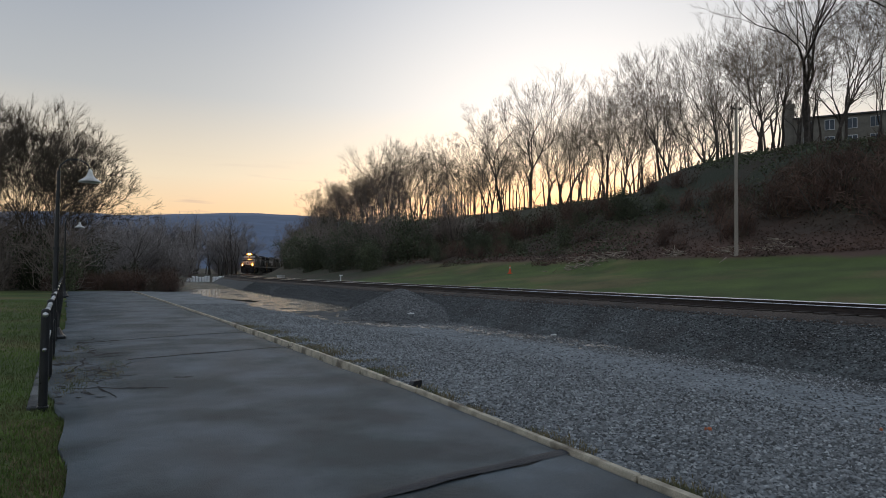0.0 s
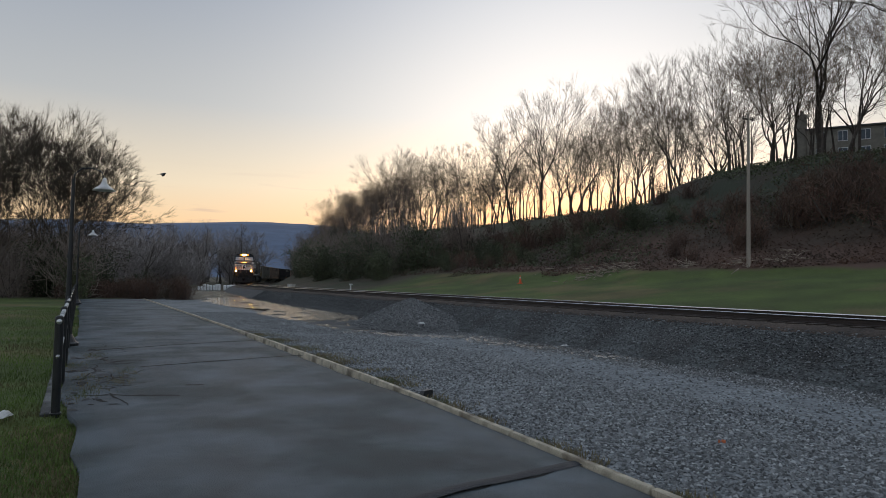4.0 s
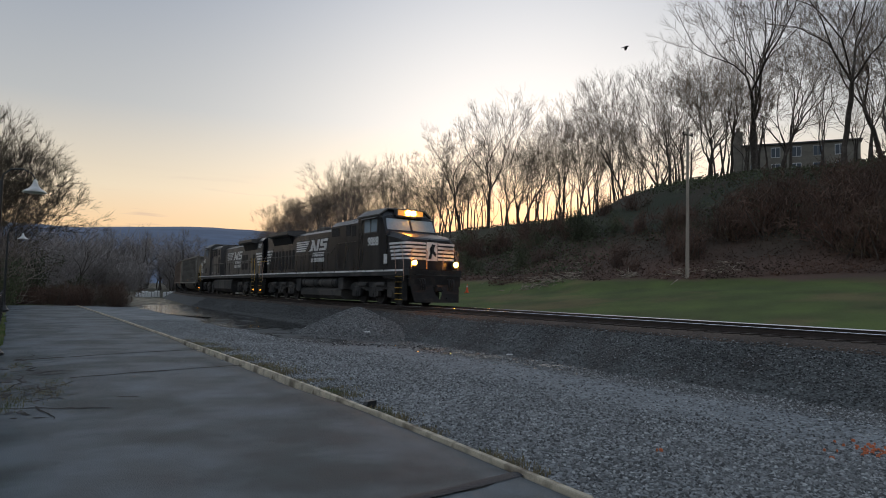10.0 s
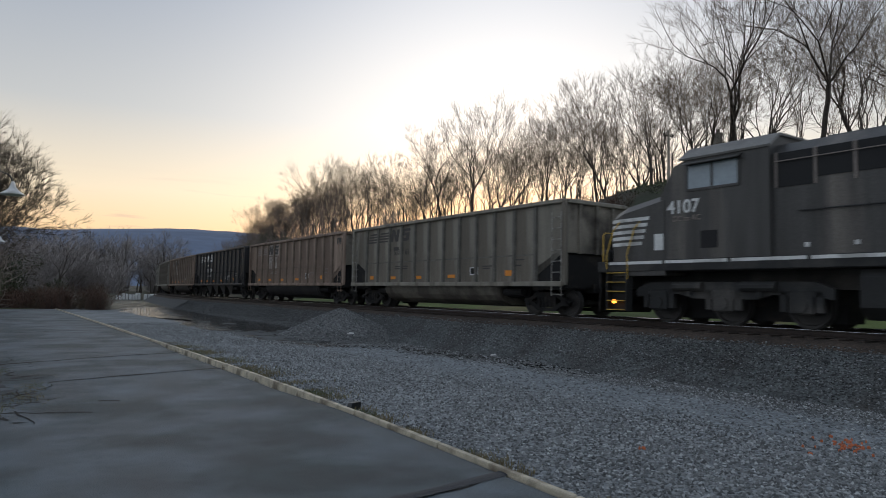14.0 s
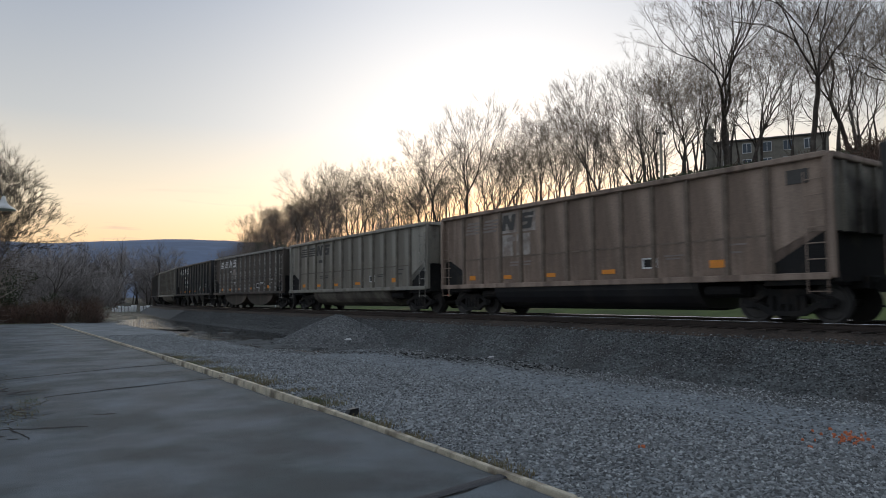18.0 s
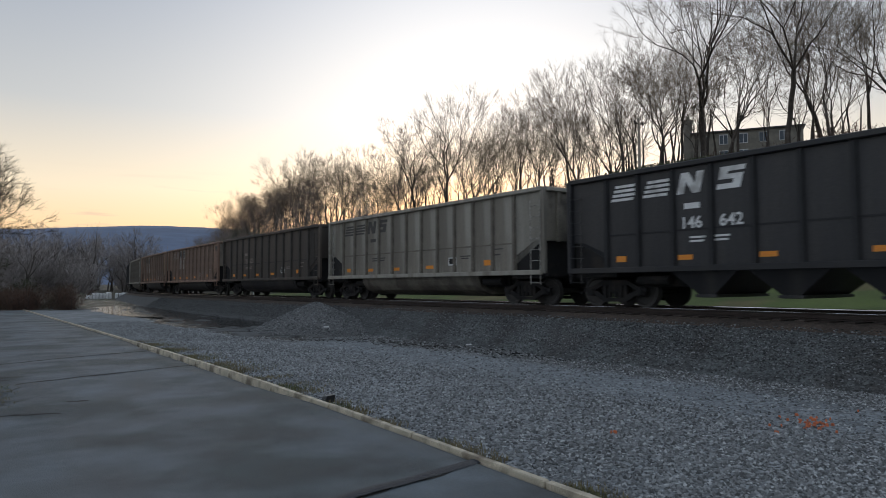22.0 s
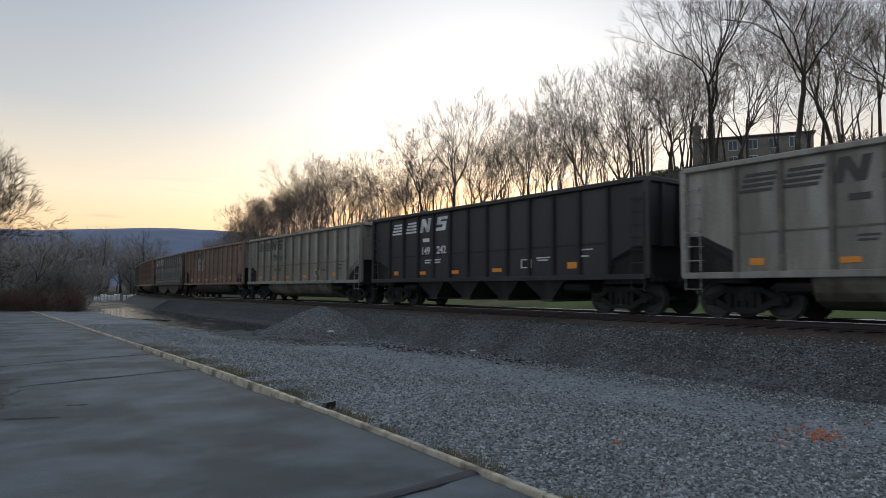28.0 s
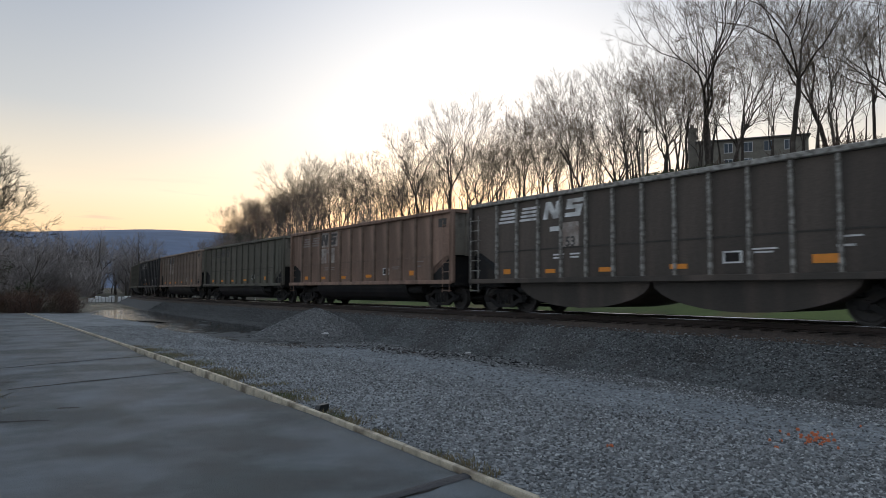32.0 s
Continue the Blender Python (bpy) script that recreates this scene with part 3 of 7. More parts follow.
def build_pavement():
    root = patch_mesh(0.1, KERB_U - 0.08, -14, 56.5, 12, 90, pavement_height, 0.25)
    root.v = [(0.1 - 0.22 * smooth(9.2, 12.5, s) * smooth(24, 20, s) + (0.14 * noise.noise((s * 0.8, 1, 5)) + 0.08 * noise.noise((s * 2.3, 4, 5)) if u < 0.2 else 0.0) + (u - 0.1) * (kerb_u(s) - 0.18) / (KERB_U - 0.18), s, z) for u, s, z in root.v]
    pav = part("pavement", root, ASPHALT, at=SITE)
    tagged(weld_normals(pav), "worn dark asphalt path with cracks and damp patches", "pavement", kind="structure")
    # open joints and cracks, filled with dirt
    rng = random.Random(5)
    for s0, s1, u0, u1, wide in ((18.3, 20.0, 0.3, 4.85, 0.075), (14.7, 15.8, 1.2, 4.85, 0.06), (4.8, 5.36, 1.6, 4.67, 0.03), (11.6, 11.0, 0.2, 1.5, 0.05), (12.0, 11.9, 1.7, 2.0, 0.06), (29.5, 31.0, 0.2, 4.77, 0.06)):
        shape = Shape()
        rows, n = [], 26
        for i in range(n + 1):
            k = i / n
            u, s = u0 + (u1 - u0) * k, s0 + (s1 - s0) * k + 0.07 * noise.noise((k * 7, s0, 1))
            h = wide * (0.5 + 0.7 * rng.random())
            z = pavement_height(u, s) + 0.004
            rows += [(u, s - h, z), (u, s + h, z)]
        shape.v = rows
        shape.f = [(2 * i, 2 * i + 2, 2 * i + 3, 2 * i + 1) for i in range(n)]
        part("crack", shape, SOIL, pav, "dirt-filled crack in the asphalt")
    # tarred seam across the path and broken asphalt beside the railing
    seam = patch_mesh(1.4, 4.72, 0, 1, 14, 3, lambda u, s: 0)
    seam.v = [(u, 4.8 + 0.56 * (u - 1.6) / 3.07 + (s - 0.5) * 0.22 * (0.75 + 0.5 * noise.noise((u * 1.7, 3, s))) + 0.05, pavement_height(u, s) + 0.002 + 0.012 * math.sin(math.pi * s) + 0.004) for u, s, z in seam.v]
    weld_normals(part("tar_seam", seam, TAR, pav, "raised dark tar seam"))
    for k in range(64):
        u, s = -0.02 + abs(rng.gauss(0, 0.5)), rng.uniform(10.4, 19.2)
        a, b = rng.uniform(0.03, 0.13), rng.uniform(0.04, 0.2)
        turn = rng.uniform(-0.5, 0.5)
        hole = Shape()
        rim = [(a * math.cos(t) * rng.uniform(0.4, 1.4), b * math.sin(t) * rng.uniform(0.4, 1.4)) for t in (2 * math.pi * j / 11 for j in range(11))]
        hole.add([(u + x * math.cos(turn) - y * math.sin(turn), s + x * math.sin(turn) + y * math.cos(turn), pavement_height(u, s) + 0.005) for x, y in rim], [tuple(range(11))])
        part("crumbled_spot", hole, TAR if k % 3 else SOIL, pav, "crumbled dark spot in the asphalt")
    # a net of fine cracks in the broken strip
    for k in range(22):
        u, s = rng.uniform(-0.05, 0.5), rng.uniform(10.4, 19.0)
        way = rng.uniform(-0.9, 0.9)
        shape, n = Shape(), 14
        for i in range(n + 1):
            way += rng.gauss(0, 0.28)
            u, s = u + 0.07 * math.cos(way), s + 0.11 * math.sin(way)
            h = rng.uniform(0.008, 0.026) * (1 - abs(2 * i / n - 1) ** 3)
            z = pavement_height(u, s) + 0.007
            shape.v += [(u + h * math.sin(way), s - h * math.cos(way), z), (u - h * math.sin(way), s + h * math.cos(way), z)]
        shape.f = [(2 * i, 2 * i + 2, 2 * i + 3, 2 * i + 1) for i in range(n)]
        part("crack", shape, SOIL, pav, "fine crack in the broken asphalt")
    footing = Shape().box(-0.34, -0.2, 10.5, 42.9, -0.3, -0.045, 0.02)
    tagged(part("railing_footing", footing, STONE, at=SITE), "narrow weathered concrete footing under the railing", "footing", kind="structure")
    # kerb stones
    length = 2.4
    stones = []
    for k in range(3):
        r = random.Random(k)
        shape = Shape().box(-0.036, 0.036, 0.012, length - 0.012, -0.32, 0.026, 0.009)
        shape.v = [(x + 0.006 * r.uniform(-1, 1), y, z + 0.008 * r.uniform(-1, 1)) for x, y, z in shape.v]
        stones.append(shape.mesh("kerb_stone", KERB))
    kerb = thing("kerb", "weathered tan concrete kerb along the asphalt path", "kerb", SITE, kind="structure")
    s = -13.0
    i = 0
    while s < KERB_END - 1:
        a, b = kerb_u(s + 0.55), kerb_u(s + 0.55 + length)
        part("kerb_stone", stones[i % 3], None, kerb, at=pose(a, s + 0.55, 0.0, 0, 0, -math.degrees(math.atan2(b - a, length))))
        s += length
        i += 1


build_pavement()


# ---- railway ----
def along(s, across, up):
    """A place beside the track: s along it, across from its centre (away from the path positive), up from the rail top."""
    u, t, z, a = track_point(s)
    return (u + across * math.cos(a), t - across * math.sin(a), z + up)


BED = []


def build_railway():
    steps = [-60 + 4 * i for i in range(27)] + [48 + 3 * i for i in range(75)]
    bed = Shape()
    profile = [(-4.1, -1.5), (-3.55, -1.25), (-3.2, -1.02), (-2.12, -0.354), (-2.0, -0.28), (-1.5, -0.2), (1.5, -0.2), (2.0, -0.26), (3.0, -0.55), (4.5, -0.8)]
    rows = []
    for s in steps:
        rows.append([])
        for k, (x, z) in enumerate(profile):
            wob = 0.12 * noise.noise((s * 0.13, x, 4)) if k < 4 else 0
            rows[-1].append(along(s, x + wob * 2, z + wob * 0.3))
    BED.extend(zip(steps, rows))
    w = len(profile)
    bed.v = [p for row in rows for p in row]
    bed.f = [(j * w + i, j * w + i + 1, (j + 1) * w + i + 1, (j + 1) * w + i) for j in range(len(rows) - 1) for i in range(w - 1)]
    ob = part("ballast_bed", bed, BALLAST, at=SITE)
    tagged(weld_normals(ob), "grey crushed stone ballast bank carrying the railway", "ballast", kind="structure")
    ob.data.materials.append(FOULED_SHADED)
    for i, face in enumerate(ob.data.polygons):
        if i % (w - 1) in (3, 4, 5, 6, 7):
            face.material_index = 1
    track = thing("railway_track", "single railway track with worn bright rails on dark ties", "railway", SITE, kind="structure")
    for side, lift in ((-0.755, 0.0), (0.755, 0.035)):
        web = [(-0.07, -0.172), (0.07, -0.172), (0.07, -0.15), (0.012, -0.13), (0.012, -0.045), (0.036, -0.035), (0.036, -0.006), (-0.036, -0.006), (-0.036, -0.035), (-0.012, -0.045), (-0.012, -0.13), (-0.07, -0.15)]
        rail = Shape().loft([[along(s, side + x, z + lift) for x, z in web] for s in steps])
        r = part("rail", rail, RUST, track)
        head = Shape().loft([[along(s, side + x, z + lift) for x, z in ((-0.0385, -0.01 if side < 0 else -0.024), (0.0385, -0.012), (0.037, -0.006), (0.03, 0.001), (-0.03, 0.001), (-0.037, -0.006))] for s in steps])
        part("rail_head", head, RAILTOP, r, "bright worn running surface")
    tie = Shape().box(-1.3, 1.3, -0.115, 0.115, -0.36, -0.172, 0.012).mesh("tie", TIE)
    plate = Shape().box(-0.17, 0.17, -0.1, 0.1, -0.176, -0.158).mesh("tie_plate", RUST)
    s = -16.0
    rng = random.Random(2)
    while s < 72:
        u, t, z, a = track_point(s)
        one = part("tie", tie, None, track, at=pose(u, t, z + 0.01, 0, 0, -math.degrees(a) + rng.uniform(-0.6, 0.6)))
        s += 0.53
    rest = Shape()
    while s < 260:
        u, t, z, a = track_point(s)
        m = pose(u, t, z, 0, 0, -math.degrees(a))
        corner = [m @ Vector((x, y, zz)) for x in (-1.3, 1.3) for y in (-0.115, 0.115) for zz in (-0.36, -0.172)]
        rest.add([tuple(c) for c in corner], [(0, 1, 3, 2), (4, 6, 7, 5), (0, 4, 5, 1), (2, 3, 7, 6), (1, 5, 7, 3)])
        s += 0.53
    tagged(part("far_ties", rest, TIE, track), kind="stuff")


build_railway()

# ---- train ----
STEEL_DARK = material("dark_bogie_steel", (0.0105, 0.0098, 0.0095), 0.85, scale=3, vary=0.35, bump=0.4, fine=30, other=(0.026, 0.021, 0.017), other_scale=2, other_amount=0.35)
# dust and the sky's light on the cab roof, both in one pale colour
DUSTY_LIT_ROOF = material("dusty_lit_roof", (0.17, 0.165, 0.155), 0.6, scale=1.5, vary=0.3, bump=0.1, fine=30)
GRAB = material("worn_orange_rail", (0.50, 0.33, 0.24), 0.6, scale=4, vary=0.3, bump=0, fine=40)
WHEEL = material("worn_wheel_steel", (0.03, 0.028, 0.026), 0.5, scale=4, vary=0.3, bump=0.2, fine=40)
LOCO_BLACK = material("dusty_black_paint", (0.0068, 0.0084, 0.0115), 0.3, scale=2.2, vary=0.45, bump=0.05, fine=40, other=(0.024, 0.0245, 0.0255), other_scale=1.3, other_amount=0.4, streaks=True, spec=0.42)
LOCO_DUSTY = material("dust_greyed_paint", (0.055, 0.053, 0.05), 0.45, scale=2.2, vary=0.4, bump=0.05, fine=40, other=(0.13, 0.115, 0.1), other_scale=0.8, other_amount=0.5, streaks=True, spec=0.5)
LOCO_ROOF = material("sooty_roof", (0.06, 0.058, 0.055), 0.45, scale=1, vary=0.35, bump=0.1, fine=30, other=(0.055, 0.052, 0.05), other_scale=0.6, other_amount=0.4)
LOCO_DIRT = material("grimy_underframe", (0.02, 0.0205, 0.02), 0.7, scale=1.2, vary=0.35, bump=0.2, fine=30, other=(0.056, 0.052, 0.047), other_scale=0.8, other_amount=0.45)
MESHDARK = material("grille_black", (0.008, 0.008, 0.009), 0.7, scale=6, vary=0.3, bump=0.3, fine=50)
# pale blue base colour stands in for sky reflected in the cab glass
SKY_PALE_GLASS = material("sky_pale_cab_glass", (0.30, 0.36, 0.40), 0.06, scale=1, vary=0.1, bump=0, fine=10)
LETTER_WHITE = material("white_lettering", (0.74, 0.74, 0.72), 0.6, scale=2, vary=0.12, bump=0, fine=30, other=(0.45, 0.44, 0.42), other_scale=1.5, other_amount=0.35)
LETTER_DARK = material("faded_dark_lettering", (0.07, 0.065, 0.06), 0.7, scale=2, vary=0.2, bump=0, fine=30)
LETTER_PALE = material("faded_pale_lettering", (0.25, 0.21, 0.185), 0.7, scale=2, vary=0.2, bump=0, fine=30)
REFLECTOR = material("yellow_reflector", (0.76, 0.27, 0.03), 0.5, scale=3, vary=0.15, bump=0, fine=40)
HEADLIGHT = glowing("headlight_glass", (1.0, 0.36, 0.05), 160.0)
DITCHLIGHT = glowing("ditch_light_glass", (1.0, 0.34, 0.04), 130.0)
STEPLIGHT = glowing("step_light_glass", (1.0, 0.36, 0.04), 4.0)
NUMBERGLOW = glowing("lit_number_board", (1.0, 0.45, 0.10), 0.4)

for dusty in (LOCO_BLACK, LOCO_DIRT, LOCO_ROOF):
    shader = dusty.node_tree.nodes["Principled BSDF"]
    shader.inputs["Sheen Weight"].default_value = 0.025
    shader.inputs["Sheen Roughness"].default_value = 0.45
    shader.inputs["Sheen Tint"].default_value = (1.0, 0.96, 0.9, 1)

CAR_PAINT = {
    "grey": material("grey_car_paint", (0.235, 0.216, 0.178), 0.55, scale=3.5, vary=0.18, bump=0.1, fine=30, other=(0.151, 0.132, 0.105), other_scale=1.9, other_amount=0.42, streaks=True, spread=0.14, metal=0.1),
    "silver": material("silver_car_paint", (0.29, 0.272, 0.232), 0.5, scale=3.5, vary=0.16, bump=0.1, fine=30, other=(0.2, 0.18, 0.148), other_scale=1.9, other_amount=0.38, streaks=True, spread=0.14, metal=0.1),
    "beige": material("rusty_grey_car_paint", (0.3, 0.222, 0.172), 0.7, scale=3.5, vary=0.25, bump=0.1, fine=30, other=(0.18, 0.128, 0.096), other_scale=1.8, other_amount=0.45, streaks=True, spread=0.14),
    "brown": material("oxide_brown_car_paint", (0.262, 0.168, 0.123), 0.7, scale=3.5, vary=0.24, bump=0.1, fine=30, other=(0.17, 0.11, 0.08), other_scale=1.8, other_amount=0.42, streaks=True, spread=0.14),
    "black": material("black_car_paint", (0.017, 0.0175, 0.02), 0.5, scale=0.9, vary=0.3, bump=0.1, fine=30, other=(0.035, 0.033, 0.032), other_scale=0.7, other_amount=0.4, streaks=True, spread=0.2),
    "dark": material("sooty_brown_car_paint", (0.05, 0.042, 0.034), 0.65, scale=0.9, vary=0.3, bump=0.1, fine=30, other=(0.09, 0.07, 0.056), other_scale=0.7, other_amount=0.42, streaks=True, spread=0.2),
    "olive": material("olive_grey_car_paint", (0.13, 0.125, 0.095), 0.7, scale=0.9, vary=0.25, bump=0.1, fine=30, other=(0.08, 0.07, 0.055), other_scale=0.7, other_amount=0.42, streaks=True, spread=0.14),
}
CAR_RIB = {k: material(k + "_car_rib", c, 0.75, scale=2, vary=0.3, bump=0.1, fine=30) for k, c in (("grey", (0.14, 0.132, 0.115)), ("silver", (0.15, 0.132, 0.108)), ("beige", (0.17, 0.13, 0.1)), ("brown", (0.17, 0.118, 0.088)), ("black", (0.022, 0.022, 0.023)), ("dark", (0.05, 0.044, 0.038)), ("olive", (0.085, 0.08, 0.062)))}
PATCH = material("faded_patch_paint", (0.36, 0.32, 0.285), 0.75, scale=2, vary=0.25, bump=0.1, fine=30, other=(0.25, 0.2, 0.17), other_scale=2.5, other_amount=0.5)
SOOT = material("sooty_end_paint", (0.24, 0.215, 0.175), 0.8, scale=0.9, vary=0.3, bump=0.1, fine=30, other=(0.05, 0.042, 0.035), other_scale=0.5, other_amount=0.6)
PALE_RIB = material("worn_pale_rib", (0.33, 0.315, 0.285), 0.7, scale=6, vary=0.3, bump=0.1, fine=30, other=(0.17, 0.155, 0.135), other_scale=9, other_amount=0.5)
# the car's grey, darkened on the tub to stand in for shade below
SHADED_TUB = material("shade_darkened_grey_paint", (0.165, 0.15, 0.122), 0.65, scale=2.5, vary=0.25, bump=0.1, fine=30, other=(0.085, 0.075, 0.06), other_scale=1.2, other_amount=0.5)
MESHES = {}


def shared(key, mat, build):
    """One mesh for all parts that look alike."""
    k = (key, mat.name)
    if k not in MESHES:
        shape = Shape()
        build(shape)
        MESHES[k] = shape.mesh(key, mat)
    return MESHES[k]


def letters(text, size, mat, slant=0.0, thick=0.004):
    """Lettering as a mesh, reading along x and standing on z, facing -y."""
    curve = bpy.data.curves.new("lettering", "FONT")
    curve.body, curve.size, curve.shear, curve.extrude, curve.offset = text, size, slant, thick, size * 0.018
    curve.align_x = "CENTER"
    ob = bpy.data.objects.new("lettering", curve)
    scene.collection.objects.link(ob)
    me = bpy.data.meshes.new_from_object(ob.evaluated_get(bpy.context.evaluated_depsgraph_get()))
    bpy.data.objects.remove(ob)
    me.materials.clear()
    me.materials.append(mat)
    me.transform(Matrix.Rotation(radians(90), 4, "X"))
    return me


def wheelset(parent, x, r):
    def axle(sh):
        sh.tube([(0, -0.95, 0), (0, 0.95, 0)], 0.085, 10)
        for side in (-1, 1):
            c = 0.755 * side
            sh.loft([[(rr * math.cos(a), c + yy * side, rr * math.sin(a)) for a in (2 * math.pi * k / 28 for k in range(28))] for yy, rr in ((-0.085, r + 0.03), (-0.055, r + 0.028), (-0.05, r), (0.06, r - 0.006), (0.06, r - 0.07), (0.03, r - 0.1), (0.03, 0.17), (0.085, 0.15), (0.085, 0.02))])
            for k in range(3):
                a = 2 * math.pi * k / 3
                sh.disc((0.1 * math.cos(a), c + 0.1 * side, 0.1 * math.sin(a)), (0, 1, 0), 0.022, 0.02, 6)
    w = part("wheelset", shared("wheelset_%d" % int(r * 1000), WHEEL, axle), None, parent, at=pose(x, 0, r))
    return w


WHEELS = []


def freight_truck(parent, x):
    def bolster(sh):
        sh.box(-0.2, 0.2, -1.05, 1.05, 0.42, 0.72, 0.03)
        sh.disc((0, 0, 0.8), (0, 0, 1), 0.2, 0.09, 12)
    truck = part("truck", shared("bolster", STEEL_DARK, bolster), None, parent, "dark cast steel four-wheel bogie", pose(x, 0, 0))
    for side in (-1, 1):
        def frame_side(sh):
            y0, y1 = 1.0 * side - 0.055, 1.0 * side + 0.055
            sh.extrude([(-1.12, 0.56), (-0.85, 0.6), (-0.42, 0.8), (0.42, 0.8), (0.85, 0.6), (1.12, 0.56), (1.12, 0.44), (0.8, 0.47), (0.48, 0.64), (-0.48, 0.64), (-0.8, 0.47), (-1.12, 0.44)], "y", y0, y1)
            sh.extrude([(-0.95, 0.47), (-0.66, 0.47), (-0.3, 0.27), (0.3, 0.27), (0.66, 0.47), (0.95, 0.47), (0.42, 0.16), (-0.42, 0.16)], "y", y0 - 0.01, y1 + 0.01)
            for k in (-0.38, 0.38):
                sh.box(k - 0.06, k + 0.06, y0, y1, 0.24, 0.68)
            for k in (-0.2, 0, 0.2):
                sh.tube([(k, side, 0.28), (k, side, 0.64)], 0.075, 8)
            for k in (-0.89, 0.89):
                sh.box(k - 0.15, k + 0.15, y0 - 0.03, y1 + 0.03, 0.33, 0.57, 0.03)
                sh.disc((k, side * 1.08, 0.45), (0, 1, 0), 0.11, 0.04, 12)
        part("side_frame", shared("side_frame_%d" % side, STEEL_DARK, frame_side), None, truck)
    for k in (-0.89, 0.89):
        WHEELS.append(wheelset(truck, k, 0.457))
    return truck


def coupler(parent, x, way):
    def knuckle(sh):
        sh.box(-0.55, 0.1, -0.09, 0.09, 0.76, 0.94, 0.02)
        sh.loft([[(xx, yy * k, 0.85 + zz * k) for yy, zz in ((-0.13, -0.14), (0.13, -0.14), (0.13, 0.14), (-0.13, 0.14))] for xx, k in ((0.05, 0.8), (0.12, 1.1), (0.26, 1.1), (0.34, 0.7))])
        sh.tube([(0.2, 0.25, 0.8), (0.12, 0.35, 0.6), (0.3, 0.38, 0.36), (0.5, 0.3, 0.42)], 0.03, 6)
    part("coupler", shared("coupler", STEEL_DARK, knuckle), None, parent, at=pose(x, 0, 0, 0, 0, 0 if way > 0 else 180))


BODY_HALF, SILL, TOP, HALF_W = 7.5, 1.13, 3.86, 1.55


def coal_car(paint, kind="tub", mark="dark", number="", group="coal cars of the train"):
    mat = CAR_PAINT[paint]
    rib = PALE_RIB if kind == "round" else CAR_RIB[paint]
    words = {"grey": "grey steel", "silver": "light grey steel", "beige": "rusty grey-beige steel", "brown": "oxide brown steel", "black": "black steel", "dark": "sooty brown steel", "olive": "olive grey steel"}[paint]
    shapes = {"tub": "coal gondola with a rounded tub under its floor", "hopper": "coal hopper with angled discharge chutes", "round": "coal gondola with round pits and pale ribs"}
    car = thing("coal_" + ("hopper" if kind == "hopper" else "gondola"), words + " " + shapes[kind], "railway wagon", group=group)
    L, W = BODY_HALF, HALF_W
    notch = 0.95 if kind != "hopper" else 0.8
    depth = 1.35
    low = SILL
    for side in (-1, 1):
        def sheet(sh):
            out = [(-L + depth, low), (L - depth, low), (L - depth + 0.02, low + notch * 0.55), (L - depth * 0.35, low + notch), (L, low + notch), (L, TOP - 0.06), (-L, TOP - 0.06), (-L, low + notch), (-L + depth * 0.35, low + notch), (-L + depth - 0.02, low + notch * 0.55)]
            sh.extrude(out, "y", side * (W - 0.1), side * (W - 0.14))
        part("side_sheet", shared("side_sheet_%s_%d" % (kind, side), mat, sheet), None, car)

        def sill(sh):
            sh.box(-L, L, side * W - 0.09, side * W + 0.03, low - 0.14, low + 0.02, 0.015)
        part("side_sill", shared("side_sill_%d" % side, mat, sill), None, car)

        def chord(sh):
            sh.box(-L, L, side * (W - 0.05) - 0.075, side * (W - 0.05) + 0.075, TOP - 0.14, TOP, 0.02)
        part("top_chord", shared("top_chord_%d" % side, rib if kind == "round" else mat, chord), None, car)

        def post(sh):
            k = 0.6 if kind == "round" else 1.0
            sh.loft([[(-0.075 * k, y0, z), (0.075 * k, y0, z), (0.05 * k, y1, z), (-0.05 * k, y1, z)] for z, y0, y1 in ((low, side * (W - 0.12), side * (W + 0.0)), (TOP - 0.1, side * (W - 0.12), side * (W - 0.02)))])
        count = 13 if kind == "round" else 12
        for i in range(count):
            x = -L + depth + 0.05 + (2 * L - 2 * depth - 0.1) * i / (count - 1)
            part("side_post", shared("side_post_%s_%d" % (kind == "round", side), rib, post), None, car, at=pose(x, 0, 0))

        pitch = (2 * L - 2 * depth - 0.1) / (count - 1)

        def panel(sh):
            y0, y1 = sorted((side * (W - 0.101), side * (W - 0.096)))
            sh.box(0.07, pitch - 0.07, y0, y1, low + 0.03, TOP - 0.15)
        for i in range(count - 1):
            part("side_panel", shared("side_panel_%d_%d" % (count, side), mat, panel), None, car, at=pose(-L + depth + 0.05 + pitch * i, 0, 0))

        def seam(sh):
            sh.box(-L + depth, L - depth, side * (W - 0.1) - 0.012, side * (W - 0.1) + 0.012, low + 0.92, low + 0.97)
            for i in range(70):
                x = -L + depth + 0.1 + (2 * L - 2 * depth - 0.2) * i / 69
                sh.box(x - 0.02, x + 0.02, side * (W - 0.1) - 0.022, side * (W - 0.1) + 0.022, low + 0.92, low + 0.96)
        part("seam", shared("seam_%d" % side, CAR_RIB[paint], seam), None, car)
        for end in (-1, 1):
            def corner(sh):
                sh.box(end * L - 0.09, end * L + 0.09, side * (W - 0.06) - 0.07, side * (W - 0.06) + 0.07, low - 0.1, TOP - 0.05, 0.015)
            part("corner_post", shared("corner_post_%d_%d" % (side, end), mat, corner), None, car)

            def ladder(sh):
                x0, x1 = end * (L - 0.5), end * (L - 0.06)
                y = side * (W + 0.04)
                for x in (x0, x1):
                    sh.tube([(x, y, low - 0.45), (x, y, low + 2.3)], 0.016, 5)
                for k in range(8):
                    z = low - 0.4 + 0.36 * k
